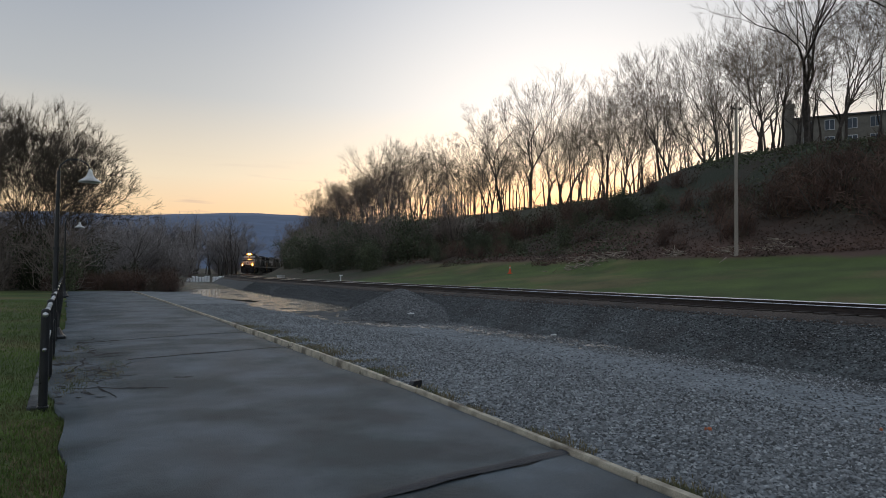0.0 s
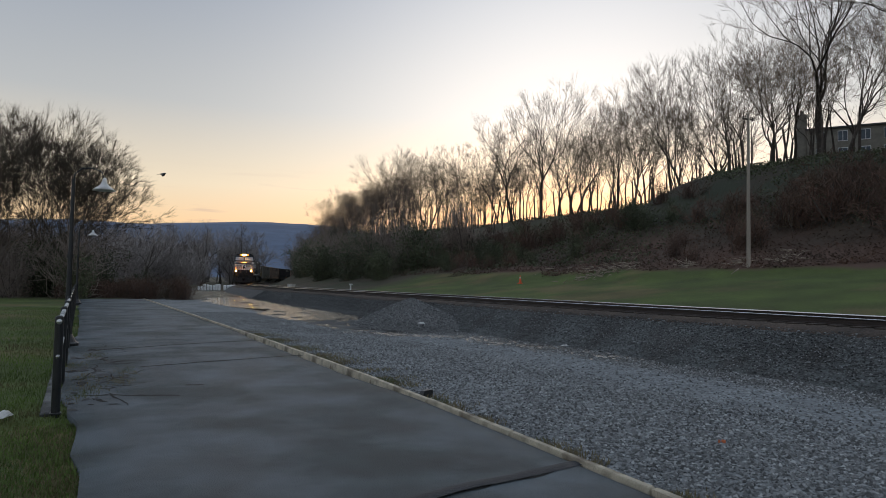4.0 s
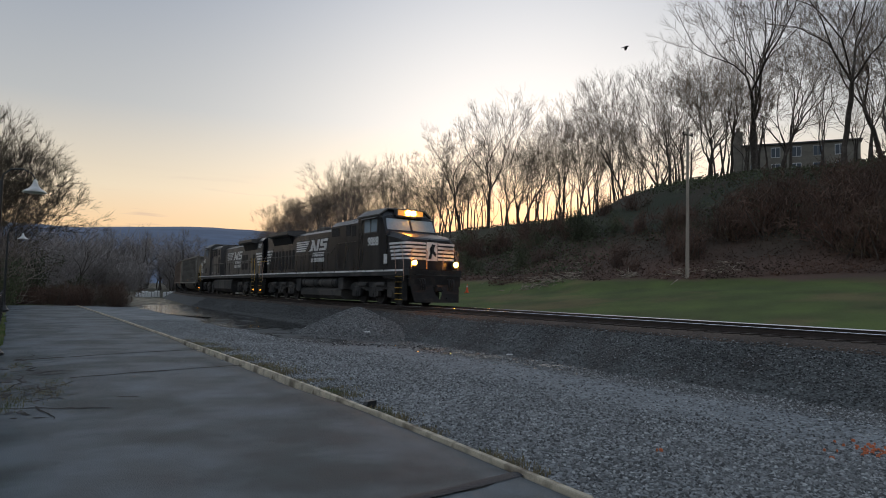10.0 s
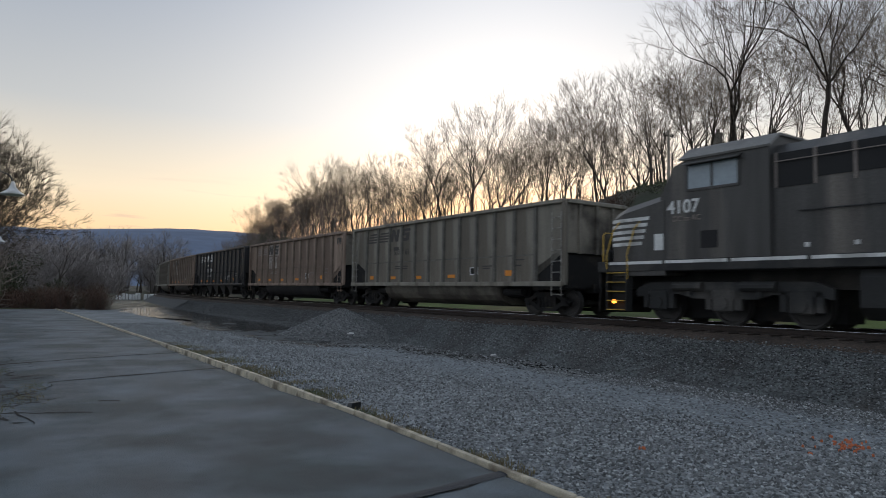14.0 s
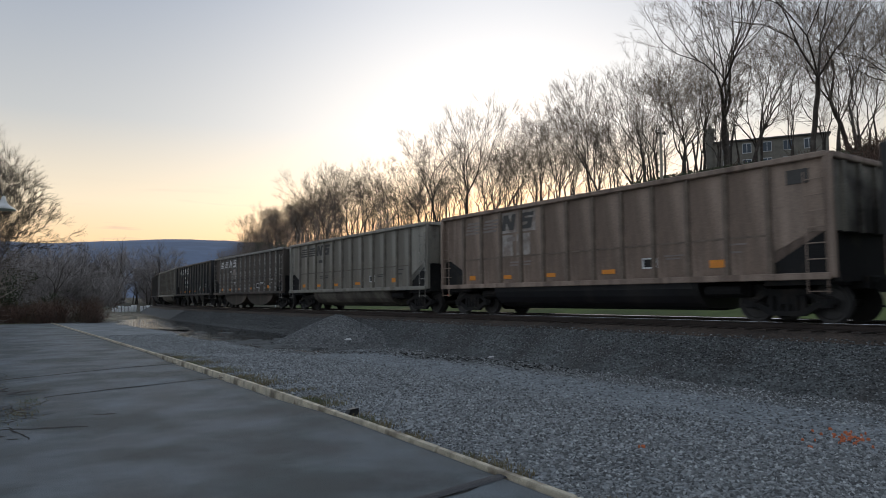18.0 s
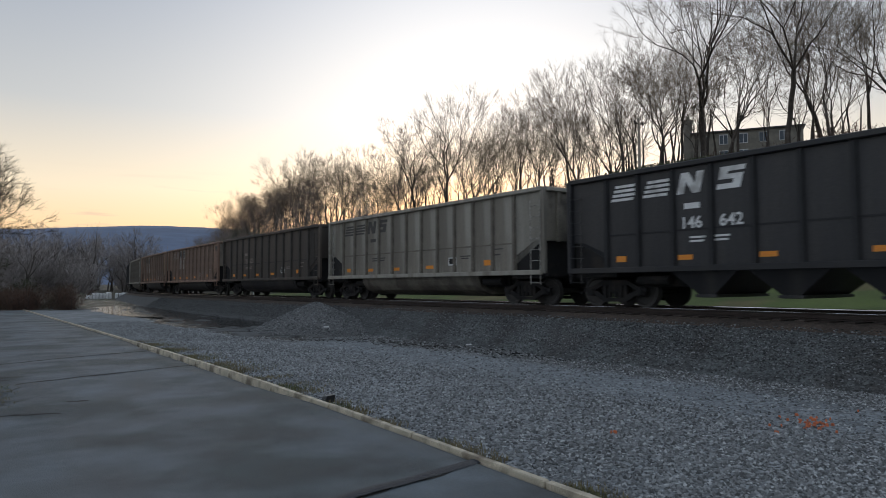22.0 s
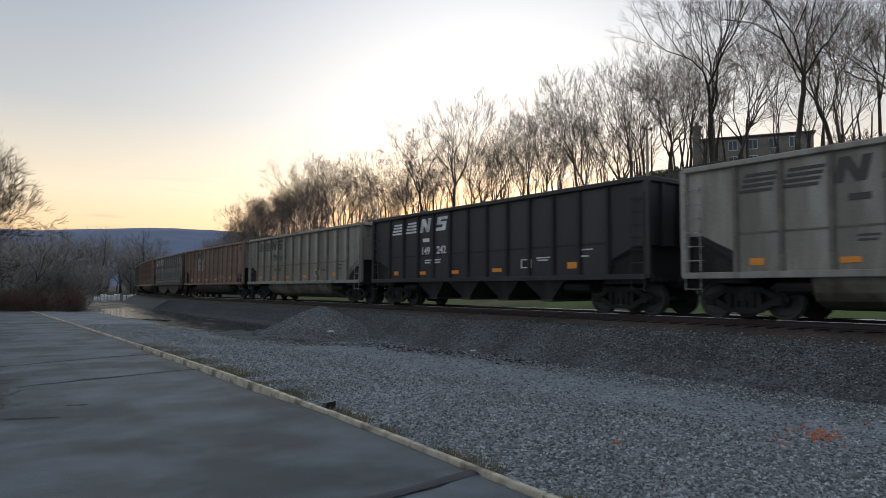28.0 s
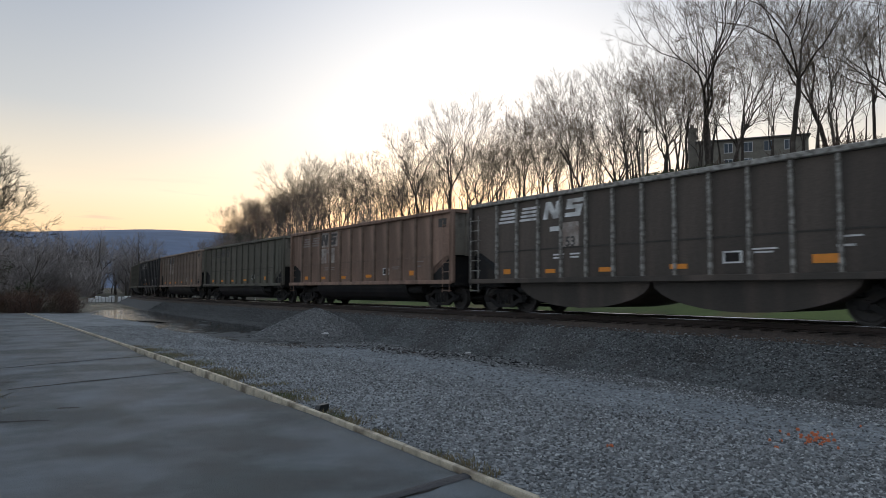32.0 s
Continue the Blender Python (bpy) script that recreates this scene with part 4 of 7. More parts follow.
                    sh.tube([(x0, side * (W - 0.06), z), (x0, y, z), (x1, y, z), (x1, side * (W - 0.06), z)], 0.014, 5)
            part("ladder", shared("ladder_%s_%d_%d" % (kind, side, end), PALE_RIB if paint in ("grey", "silver") or kind == "round" else mat, ladder), None, car)
        # marks: pale stencilled blocks, a striped emblem, yellow reflectors
        dark = {"dark": LETTER_DARK, "pale": LETTER_PALE, "white": LETTER_WHITE, "plain": LETTER_PALE}[mark]

        def emblem(sh):
            y0, y1 = side * (W - 0.095), side * (W - 0.08)
            for i in range(4):
                for x0, x1 in (((-6.0, -5.2), (-4.95, -4.15)) if kind != "hopper" else ((-5.92, -5.15), (-4.82, -4.05))):
                    z = TOP - 0.82 + 0.125 * i
                    sh.extrude([(x0 + 0.05 * i, z), (x1 + 0.05 * i, z), (x1 + 0.05 * i, z + 0.075), (x0 + 0.05 * i, z + 0.075)], "y", y0, y1)
        if mark != "plain":
            part("emblem_stripes", shared("emblem_stripes_%s_%d" % (kind == "hopper", side), dark, emblem), None, car, "stencilled stripes")
        for kind_of in (0, 1) if mark != "plain" else ():
            def block(sh):
                y0, y1 = side * (W - 0.095), side * (W - 0.08)
                x, z = ((-3.85, -2.9) if kind != "hopper" else (-3.75, -2.62))[kind_of], TOP - 0.84
                if kind_of == 0:
                    out = [(x, z), (x + 0.2, z), (x + 0.27, z + 0.32), (x + 0.45, z), (x + 0.66, z), (x + 0.8, z + 0.55), (x + 0.6, z + 0.55), (x + 0.53, z + 0.24), (x + 0.36, z + 0.55), (x + 0.14, z + 0.55)]
                else:
                    out = [(x, z), (x + 0.62, z), (x + 0.72, z + 0.36), (x + 0.3, z + 0.36), (x + 0.32, z + 0.43), (x + 0.76, z + 0.43), (x + 0.78, z + 0.55), (x + 0.12, z + 0.55), (x + 0.06, z + 0.24), (x + 0.46, z + 0.24), (x + 0.44, z + 0.13), (x + 0.03, z + 0.13)]
                sh.extrude(out, "y", y0, y1)
            part("emblem_block", shared("emblem_block_%s_%d_%d" % (kind == "hopper", side, kind_of), LETTER_DARK if paint in ("brown", "beige") else dark, block), None, car, "stencilled slanted block")
        if paint in ("brown", "beige"):
            def plate(sh):
                y0, y1 = sorted((side * (W - 0.1), side * (W - 0.08)))
                sh.box(L - 0.95, L - 0.45, y0, y1, TOP - 0.65, TOP - 0.32)
            part("route_plate", shared("route_plate_%d" % side, LETTER_DARK, plate), None, car, "small dark plate near the corner")

        y0, y1 = sorted((side * (W - 0.095), side * (W - 0.085)))
        for x0, x1, z0, h in ((-3.55, -3.1, 2.62, 0.15), (-3.4, -2.95, 1.85, 0.05), (-3.4, -3.0, 1.75, 0.05), (-2.7, -2.3, 1.85, 0.05), (-2.7, -2.35, 1.75, 0.05), (3.1, 3.7, 1.72, 0.04), (3.15, 3.6, 1.64, 0.04), (5.0, 5.5, 1.9, 0.04), (5.0, 5.35, 1.7, 0.05)):
            part("stencil", shared("stencil_%d_%d_%d" % (side, int(x0 * 100), int(z0 * 100)), dark, lambda sh: sh.box(x0, x1, y0, y1, z0, z0 + h)), None, car, "stencilled data bar")
        if number and side < 0:
            for word, x in zip(number.split(), (-3.35, -2.25) if kind == "hopper" else (-2.68,) if kind == "round" else (-3.25, -2.35)):
                part("number", letters(word, 0.42 if mark != "dark" else 0.36, LETTER_DARK if kind == "round" else dark), None, car, "stencilled car number", pose(x, -(W - 0.085), 2.12 if mark != "dark" else 2.4))

        if paint in ("brown", "beige"):
            y0, y1 = sorted((side * (W - 0.1), side * (W - 0.0945)))
            for x0, x1 in ((-3.95, -3.0), (-2.95, -2.05)):
                part("paint_patch", shared("upper_patch_%d_%d" % (side, int(x0 * 100)), PATCH, lambda sh: sh.box(x0, x1, y0, y1, TOP - 0.93, TOP - 0.2)), None, car, "paler repainted patch")
        if paint in ("brown", "beige") or kind == "round":
            y0, y1 = sorted((side * (W - 0.1), side * (W - 0.0945)))
            for x0, x1 in ((-3.95, -3.25), (-3.05, -2.35)) if kind != "round" else ((-3.05, -2.35),):
                part("paint_patch", shared("paint_patch_%d_%d" % (side, int(x0 * 100)), PATCH, lambda sh: sh.box(x0, x1, y0, y1, TOP - 1.75, TOP - 1.0)), None, car, "paler repainted patch")

        def placard(sh):
            y0, y1 = side * (W - 0.1), side * (W - 0.085)
            sh.box(2.35, 2.85, min(y0, y1), max(y0, y1), 1.42, 1.72)
        part("data_plate", shared("placard_%d" % side, LETTER_WHITE, placard), None, car, "small white framed data plate")

        def placard_in(sh):
            y0, y1 = side * (W - 0.084), side * (W - 0.08)
            sh.box(2.41, 2.79, min(y0, y1), max(y0, y1), 1.46, 1.68)
        part("data_panel", shared("placard_in_%d" % side, STEEL_DARK, placard_in), None, car)
        for x, w, h, z in ((-5.6, 0.34, 0.17, 1.3), (-3.55, 0.42, 0.13, 1.3), (-1.35, 0.42, 0.13, 1.3), (1.1, 0.5, 0.13, 1.32), (4.75, 0.55, 0.2, 1.36)):
            def strip(sh):
                y0, y1 = side * (W - 0.095), side * (W - 0.08)
                sh.box(-w / 2, w / 2, min(y0, y1), max(y0, y1), 0, h)
            part("reflector", shared("reflector_%d_%d_%d" % (side, int(w * 100), int(h * 100)), REFLECTOR, strip), None, car, at=pose(x, 0, z))
    for end in (-1, 1):
        def endsheet(sh):
            sh.box(min(end * (L - 0.09), end * (L - 0.03)), max(end * (L - 0.09), end * (L - 0.03)), -W + 0.12, W - 0.12, low + notch + 0.02, TOP - 0.05)
            for k in range(3):
                y = -0.8 + 0.8 * k
                sh.box(end * L - 0.03 - 0.05, end * L + 0.05, y - 0.06, y + 0.06, low + notch, TOP - 0.1)
        part("end_sheet", shared("end_sheet_%s_%d" % (kind, end), SOOT if paint not in ("black", "dark") else mat, endsheet), None, car, "soot-stained end wall")

        def slope(sh):
            sh.extrude([(end * (L - 0.035), low + notch + 0.02), (end * (L - depth - 0.2), low - 0.02), (end * (L - depth - 0.28), low - 0.02), (end * (L - 0.1), low + notch + 0.06)], "y", -W + 0.3, W - 0.3)
        part("slope_sheet", shared("slope_sheet_%s_%d" % (kind, end), STEEL_DARK, slope), None, car, "dark sloped floor sheet")

        # solid dark wedge, added so the open space under the slope reads black
        def end_wedge(sh):
            sh.extrude([(end * (L - depth - 0.3), low + 0.1), (end * (L - 0.12), low + notch + 0.05), (end * (L - 0.12), low - 0.25), (end * (L - depth - 0.3), low - 0.25)], "y", -W + 0.17, W - 0.17)
        part("draft_frame", shared("draft_frame_%s_%d" % (kind, end), STEEL_DARK, end_wedge), None, car, "dark wedge added to fill the open end under the floor")

        def endchord(sh):
            sh.box(end * L - 0.08, end * L + 0.08, -W + 0.13, W - 0.13, TOP - 0.14, TOP, 0.02)
        part("end_chord", shared("end_chord_%d" % end, rib if kind == "round" else mat, endchord), None, car)

        def deck(sh):
            sh.box(min(end * (L - 1.5), end * (L + 0.22)), max(end * (L - 1.5), end * (L + 0.22)), -0.35, 0.35, 0.78, 1.08, 0.02)
            sh.box(end * (L + 0.06) - 0.07, end * (L + 0.06) + 0.07, -W + 0.1, W - 0.1, 0.95, 1.12)
            sh.disc((end * (L - 0.5), 0.55, 2.0), (1, 0, 0), 0.28, 0.03, 14)
            sh.box(end * (L - 0.75) - 0.14, end * (L - 0.75) + 0.14, -0.9, -0.4, 1.15, 1.5)
        part("end_platform", shared("end_platform_%d" % end, STEEL_DARK, deck), None, car)
        freight_truck(car, end * 6.2)
        coupler(car, end * (L + 0.25), end)

    for end in (-1, 1):
        def rigging(sh):
            sh.box(min(end * 3.9, end * 5.25), max(end * 3.9, end * 5.25), -0.95, 0.95, 0.6, 1.0, 0.03)
            sh.tube([(end * 4.2, -1.2, 0.78), (end * 5.2, -1.2, 0.78)], 0.13, 8)
            sh.tube([(end * 4.0, 1.2, 0.78), (end * 4.9, 1.2, 0.78)], 0.11, 8)
        part("brake_rigging", shared("brake_rigging_%d" % end, STEEL_DARK, rigging), None, car, "dark brake gear below the floor")

    def inner(sh):
        sh.box(-L + depth, L - depth, -W + 0.15, W - 0.15, low - 0.1, low - 0.04)
    part("floor", shared("car_floor", STEEL_DARK, inner), None, car)
    if kind == "tub":
        def tub(sh):
            ring = [(-1.42, low - 0.1), (-1.4, 0.84), (-1.32, 0.66), (-1.16, 0.47), (-0.85, 0.33), (-0.45, 0.26), (0, 0.24), (0.45, 0.26), (0.85, 0.33), (1.16, 0.47), (1.32, 0.66), (1.4, 0.84), (1.42, low - 0.1)]
            sh.loft([[(x, y * k, max(z, low - 0.1 - (low - 0.1 - 0.24) * k)) for y, z in ring] for x, k in ((-4.45, 0.92), (-4.35, 1), (3.9, 1), (4.0, 0.92))])
        part("tub", shared("tub", SHADED_TUB if paint in ("grey", "silver") else CAR_PAINT["black"], tub), None, car, "rounded tub below the floor")
    elif kind == "round":
        for x in (-2.4, 2.85):
            def pit(sh):
                ring = [(2.6 * math.cos(a), low - 0.12 - 0.78 * math.sin(a)) for a in (math.pi * k / 14 for k in range(15))]
                sh.extrude(ring, "y", -1.42, 1.42)
            part("pit", shared("round_pit", mat, pit), None, car, "half-round pit below the floor", pose(x, 0, 0))
    else:
        for x in (-3.1, -0.95, 1.2, 3.35):
            def chute(sh):
                sh.loft([[(-k, -y, z), (k, -y, z), (k, y, z), (-k, y, z)] for k, y, z in ((0.95, 1.4, low - 0.12), (0.22, 1.25, 0.4), (0.22, 1.25, 0.32))])
                sh.box(-0.3, 0.3, -1.28, 1.28, 0.33, 0.4)
            part("chute", shared("chute", mat, chute), None, car, "angled discharge chute", pose(x, 0, 0))
    return car


# ---- locomotives ----
def locomotive(number, lit, reverse):
    """A six-axle road locomotive with its cab towards +x, or towards -x if it runs in reverse."""
    loco = thing("locomotive", "dusty black six-axle diesel locomotive with white nose stripes" + (", headlights lit" if lit else ", coupled in reverse"), "locomotive", group="locomotives of the train")
    flip = Matrix.Rotation(math.pi, 4, "Z") if reverse else Matrix.Identity(4)
    tail = "_r" if reverse else ""

    def lp(name, mat, build, label="", parent=None):
        shape = Shape()
        build(shape)
        shape.v = [(x, y, z if z < 1.4 else 1.4 + (z - 1.4) * (1.035 if reverse else 1.07)) for x, y, z in shape.v]
        return part(name, shape, mat, parent or loco, label, flip if parent is None else None)

    def frame_(sh):
        sh.box(-10.5, 10.3, -1.5, 1.5, 1.42, 1.72, 0.02)
        sh.box(-10.3, 10.0, -0.5, 0.5, 0.95, 1.42)
    lp("underframe", LOCO_DIRT, frame_)
    for side in (-1, 1):
        def stripe(sh):
            x = -10.4
            while x < 9.9:
                sh.box(x, min(x + 1.75, 10.1), side * 1.5 - 0.012, side * 1.5 + 0.012, 1.62, 1.7)
                x += 1.85
        lp("sill_stripe", LETTER_WHITE, stripe, "white sill stripe")
        # walkway railing
        def rail_(sh):
            y = side * 1.44
            sh.tube([(-9.9, y, 2.72), (1.9, y, 2.72)] + ([(2.7, y, 3.15), (5.0, y, 3.15)] if not reverse else [(4.6, y, 2.72)]), 0.02, 6)
            for k in range(9):
                x = -9.9 + 1.55 * k
                sh.tube([(x, y, 1.72), (x, y, 2.72)], 0.02, 6)
            if not reverse:
                sh.tube([(2.7, y, 1.9), (2.7, y, 3.15)], 0.02, 6)
                sh.tube([(4.0, y, 2.2), (4.0, y, 3.15)], 0.02, 6)
        lp("handrail", BLACKIRON, rail_)
    # hood
    def hood(sh):
        ring = [(-0.98, 1.72), (0.98, 1.72), (0.98, 3.95), (0.72, 4.12), (-0.72, 4.12), (-0.98, 3.95)]
        sh.extrude(ring, "x", -10.0, 2.3)
    lp("engine_hood", LOCO_DUSTY if reverse else LOCO_BLACK, hood)

    def blower(sh):
        ring = [(-1.36, 1.72), (1.36, 1.72), (1.36, 4.1), (1.05, 4.36), (-1.05, 4.36), (-1.36, 4.1)]
        sh.extrude(ring, "x", 1.6, 5.2)
    lp("equipment_cabin", LOCO_DUSTY if reverse else LOCO_BLACK, blower)
    for side in (-1, 1):
        for k in range(9):
            x = -4.3 + 0.68 * k
            lp("hood_door", LOCO_DUSTY if reverse else LOCO_BLACK, lambda sh: sh.box(x, x + 0.6, side * 0.98 - 0.02, side * 0.98 + 0.02, 1.85, 3.7, 0.008))
            lp("door_latch", BLACKIRON, lambda sh: sh.box(x + 0.04, x + 0.08, side * 1.0 - 0.02, side * 1.0 + 0.02, 2.6, 2.75))
        if not reverse:
            for k in range(8):
                x = -9.55 + 0.62 * k
                lp("louvre", MESHDARK, lambda sh: sh.box(x, x + 0.34, side * 0.985 - 0.015, side * 0.985 + 0.015, 1.95, 3.15))
        else:
            for x in (-6.1, -5.2):
                for z in (2.1, 2.75):
                    lp("louvre", MESHDARK, lambda sh: sh.box(x, x + 0.7, side * 0.985 - 0.015, side * 0.985 + 0.015, z, z + 0.5))
            lp("louvre", MESHDARK, lambda sh: sh.box(-8.2, -7.6, side * 0.985 - 0.015, side * 0.985 + 0.015, 2.0, 3.2))
            lp("fan_cover", LOCO_DIRT, lambda sh: sh.disc((-7.1, side * 0.99, 2.75), (0, 1, 0), 0.2, 0.03, 16))

        for x0, x1, z0, z1 in (((1.75, 2.65, 3.55, 4.0), (3.55, 4.05, 3.5, 4.05), (4.25, 4.7, 3.45, 4.0)) if not reverse else ((4.3, 5.1, 3.3, 4.1), (3.5, 4.2, 3.45, 4.1), (2.8, 3.4, 3.45, 4.1), (1.9, 2.4, 3.5, 3.95), (1.85, 2.35, 1.9, 3.3))):
            lp("air_grille", MESHDARK, lambda sh: sh.box(x0, x1, side * 1.365 - 0.012, side * 1.365 + 0.012, z0, z1), "dark mesh air intake")

        if reverse:
            for x in (5.08, 4.22, 3.42, 2.72):
                lp("grille_post", LETTER_PALE, lambda sh: sh.box(x, x + 0.05, side * 1.38 - 0.012, side * 1.38 + 0.012, 3.3, 4.12), "pale post between the air grilles")
            lp("grille_rail", LETTER_PALE, lambda sh: sh.tube([(2.72, side * 1.42, 3.9), (5.13, side * 1.42, 3.9)], 0.014, 6), "thin pale rail")
            lp("cab_vent", MESHDARK, lambda sh: sh.box(6.5, 6.95, side * 1.5 - 0.012, side * 1.5 + 0.012, 1.98, 2.42), "square dark vent")
            for x in (3.4, 4.4, 5.4):
                lp("sill_marker", LETTER_WHITE, lambda sh: sh.box(x, x + 0.1, side * 1.37 - 0.012, side * 1.37 + 0.012, 1.9, 2.0), "small white marker")

        def wing(sh):
            y = side
            sh.extrude([(y * 1.0, 4.0), (y * 1.4, 4.06), (y * 1.48, 4.12), (y * 1.48, 4.3), (y * 0.7, 4.4), (y * 0.2, 4.4), (y * 0.2, 4.0)], "x", -8.75, -4.9)
        lp("radiator_wing", LOCO_ROOF, wing, "flared radiator housing")

        def radiator(sh):
            sh.extrude([(side * 0.97, 3.55), (side * 1.0, 3.55), (side * 1.2, 4.04), (side * 0.97, 4.04)], "x", -8.7, -5.3)
        lp("radiator_screen", MESHDARK, radiator)
    lp("exhaust_pipe", LOCO_ROOF, lambda sh: sh.disc((-1.3, 0, 4.2), (0, 0, 1), 0.45, 0.13, 16) if reverse else sh.box(-2.3, -1.4, -0.42, 0.42, 4.08, 4.4, 0.03))
    for x0, x1, w, z0, z1 in ((-3.4, -2.6, 0.35, 4.1, 4.34), (0.3, 1.1, 0.3, 4.1, 4.28), (2.6, 4.4, 0.6, 4.35, 4.5)):
        lp("roof_hatch", LOCO_ROOF, lambda sh: sh.box(x0, x1, -w, w, z0, z1, 0.04))

    def horn(sh):
        for k, y in enumerate((-0.2, 0.0, 0.2)):
            d = 1 if k != 1 else -1
            sh.tube([(0.7, y, 4.38), (0.7 + 0.25 * d, y, 4.4), (0.7 + 0.45 * d, y, 4.4)], [0.03, 0.04, 0.09], 8)
        sh.box(0.62, 0.78, -0.26, 0.26, 4.28, 4.36)
    lp("air_horn", BLACKIRON, horn)
    # cab and nose
    def cab(sh):
        ring = lambda x, w, z0, z1, shoulder: [(x, -w, z0), (x, w, z0), (x, w, z1 - shoulder), (x, w * 0.72, z1), (x, -w * 0.72, z1), (x, -w, z1 - shoulder)]
        sh.loft([ring(5.2, 1.5, 1.72, 4.62, 0.34), ring(7.35, 1.5, 1.72, 4.62, 0.3), ring(7.75, 1.49, 1.72, 4.3, 0.14), ring(8.15, 1.48, 1.72, 3.45, 0.05)])
    lp("cab", LOCO_DUSTY if reverse else LOCO_BLACK, cab, "wide dust-greyed crew cab" if reverse else "wide black crew cab")

    def cabroof(sh):
        sh.extrude([(-1.54, 4.28), (-1.56, 4.33), (-1.09, 4.66), (1.09, 4.66), (1.56, 4.33), (1.54, 4.28), (1.07, 4.6), (-1.07, 4.6)], "x", 5.15, 7.55)
    lp("cab_roof", DUSTY_LIT_ROOF, cabroof, "dusty cab roof, paled as well for sky light")

    def nose(sh):
        ring = lambda x, w, z1, c: [(x, -w, 1.3), (x, w, 1.3), (x, w, z1 - c), (x, w - c * 1.2, z1), (x, -w + c * 1.2, z1), (x, -w, z1 - c)]
        sh.loft([ring(8.0, 1.5, 3.52, 0.2), ring(9.4, 1.45, 3.28, 0.22), ring(9.82, 1.36, 3.14, 0.22), ring(9.95, 1.22, 3.05, 0.22)])
    lp("nose", LOCO_DUSTY if reverse else LOCO_BLACK, nose, "broad safety nose")

    def hoodend(sh):
        sh.box(-10.06, -9.98, -0.9, 0.9, 1.75, 4.0)
        sh.extrude([(-0.99, 3.9), (0.99, 3.9), (0.99, 4.12), (0.7, 4.38), (-0.7, 4.38), (-0.99, 4.12)], "x", -10.05, -8.75)
    lp("hood_end", LOCO_BLACK, hoodend)
    # white stripes on nose and hood end
    for side in (-1, 1):
        def nosebars(sh, k):
                z = 2.15 + 0.17 * k
                w0 = lambda x: 1.5 - (x - 8.0) * 0.0357 if x < 9.4 else 1.45 - (x - 9.4) * 0.214
                xs = [8.75 - 0.06 * k, 9.4, 9.81]
                sh.loft([[(x, side * (w0(x) + 0.012), z), (x, side * (w0(x) + 0.012), z + 0.095), (x, side * (w0(x) - 0.02), z + 0.095), (x, side * (w0(x) - 0.02), z)] for x in xs])
        for k in range(5):
            lp("nose_stripe", LETTER_WHITE, lambda sh: nosebars(sh, k), "white speed stripe round the nose")

        def hoodbars(sh, k):
                z = 2.35 + 0.2 * k
                sh.box(-10.02, -8.95 + 0.14 * k - (0.55 if not reverse else 0.1), side * 1.0 - 0.012, side * 1.0 + 0.012, z, z + 0.12)
        for k in range(5):
            lp("hood_stripe", LETTER_WHITE, lambda sh: hoodbars(sh, k), "white stripe on the hood end")

    def frontbar(sh, k, y):
            z = 2.15 + 0.17 * k
            sh.box(9.94, 9.965, min(1.22 * y, 0.34 * y), max(1.22 * y, 0.34 * y), z, z + 0.095)
            sh.loft([[(9.82, y * 1.375, z), (9.82, y * 1.375, z + 0.095), (9.8, y * 1.34, z + 0.095), (9.8, y * 1.34, z)], [(9.96, y * 1.22, z), (9.96, y * 1.22, z + 0.095), (9.93, y * 1.19, z + 0.095), (9.93, y * 1.19, z)]])
    for k in range(5):
        for y in (-1, 1):
            lp("front_stripe", LETTER_WHITE, lambda sh: frontbar(sh, k, y), "white speed stripe across the nose")

    def crest(sh):
        sh.box(9.95, 9.97, -0.3, 0.3, 2.12, 2.95)
    lp("front_emblem", LETTER_WHITE, crest, "pale rectangular emblem")

    def crestmark(sh):
        sh.extrude([(-0.2, 2.2), (-0.05, 2.2), (0.02, 2.45), (0.2, 2.3), (0.25, 2.42), (0.1, 2.6), (0.16, 2.82), (0.02, 2.88), (-0.14, 2.66), (-0.12, 2.45)], "x", 9.972, 9.98)
    lp("emblem_mark", LOCO_BLACK, crestmark)
    for side in (-1, 1):
        lp("notice_board", LETTER_WHITE, lambda sh: sh.box(8.05, 8.32, side * 1.5 - 0.015, side * 1.5 + 0.015, 1.98, 2.42), "small white notice")
    # windows
    def wind(sh):
        for y in (-1, 1):
            sh.loft([[(x, y * a, z), (x, y * b, z), (x - 0.03, y * b, z), (x - 0.03, y * a, z)] for x, z, a, b in ((8.105, 3.58, 0.07, 1.38), (7.85, 4.12, 0.07, 1.34))])
    lp("windscreen", SKY_PALE_GLASS, wind, "windscreen with the sky's reflection coloured pale blue")
    for side in (-1, 1):
        def sidewin(sh):
            for x0, x1 in ((5.95, 6.6), (6.66, 7.3)):
                sh.box(x0, x1, side * 1.5 - 0.012, side * 1.5 + 0.012, 3.52, 4.12)
        lp("side_window", SKY_PALE_GLASS, sidewin)

        def shade(sh):
            sh.extrude([(side * 1.5, 4.24), (side * 1.72, 4.14), (side * 1.72, 4.12), (side * 1.5, 4.2)], "x", 5.85, 7.35)
        lp("sunshade", LOCO_ROOF, shade)

        def winframe(sh):
            for x in (5.9, 6.6, 7.3):
                sh.box(x, x + 0.06, side * 1.5 - 0.03, side * 1.5 + 0.03, 3.46, 4.16)
            for z in (3.46, 4.12):
                sh.box(5.9, 7.36, side * 1.5 - 0.028, side * 1.5 + 0.028, z, z + 0.06)
        lp("window_frame", LOCO_ROOF, winframe)
    # numbers on cab and hood end
    for side in (-1, 1):
        me = letters(number, 0.6 if not reverse else 0.5, LETTER_WHITE)
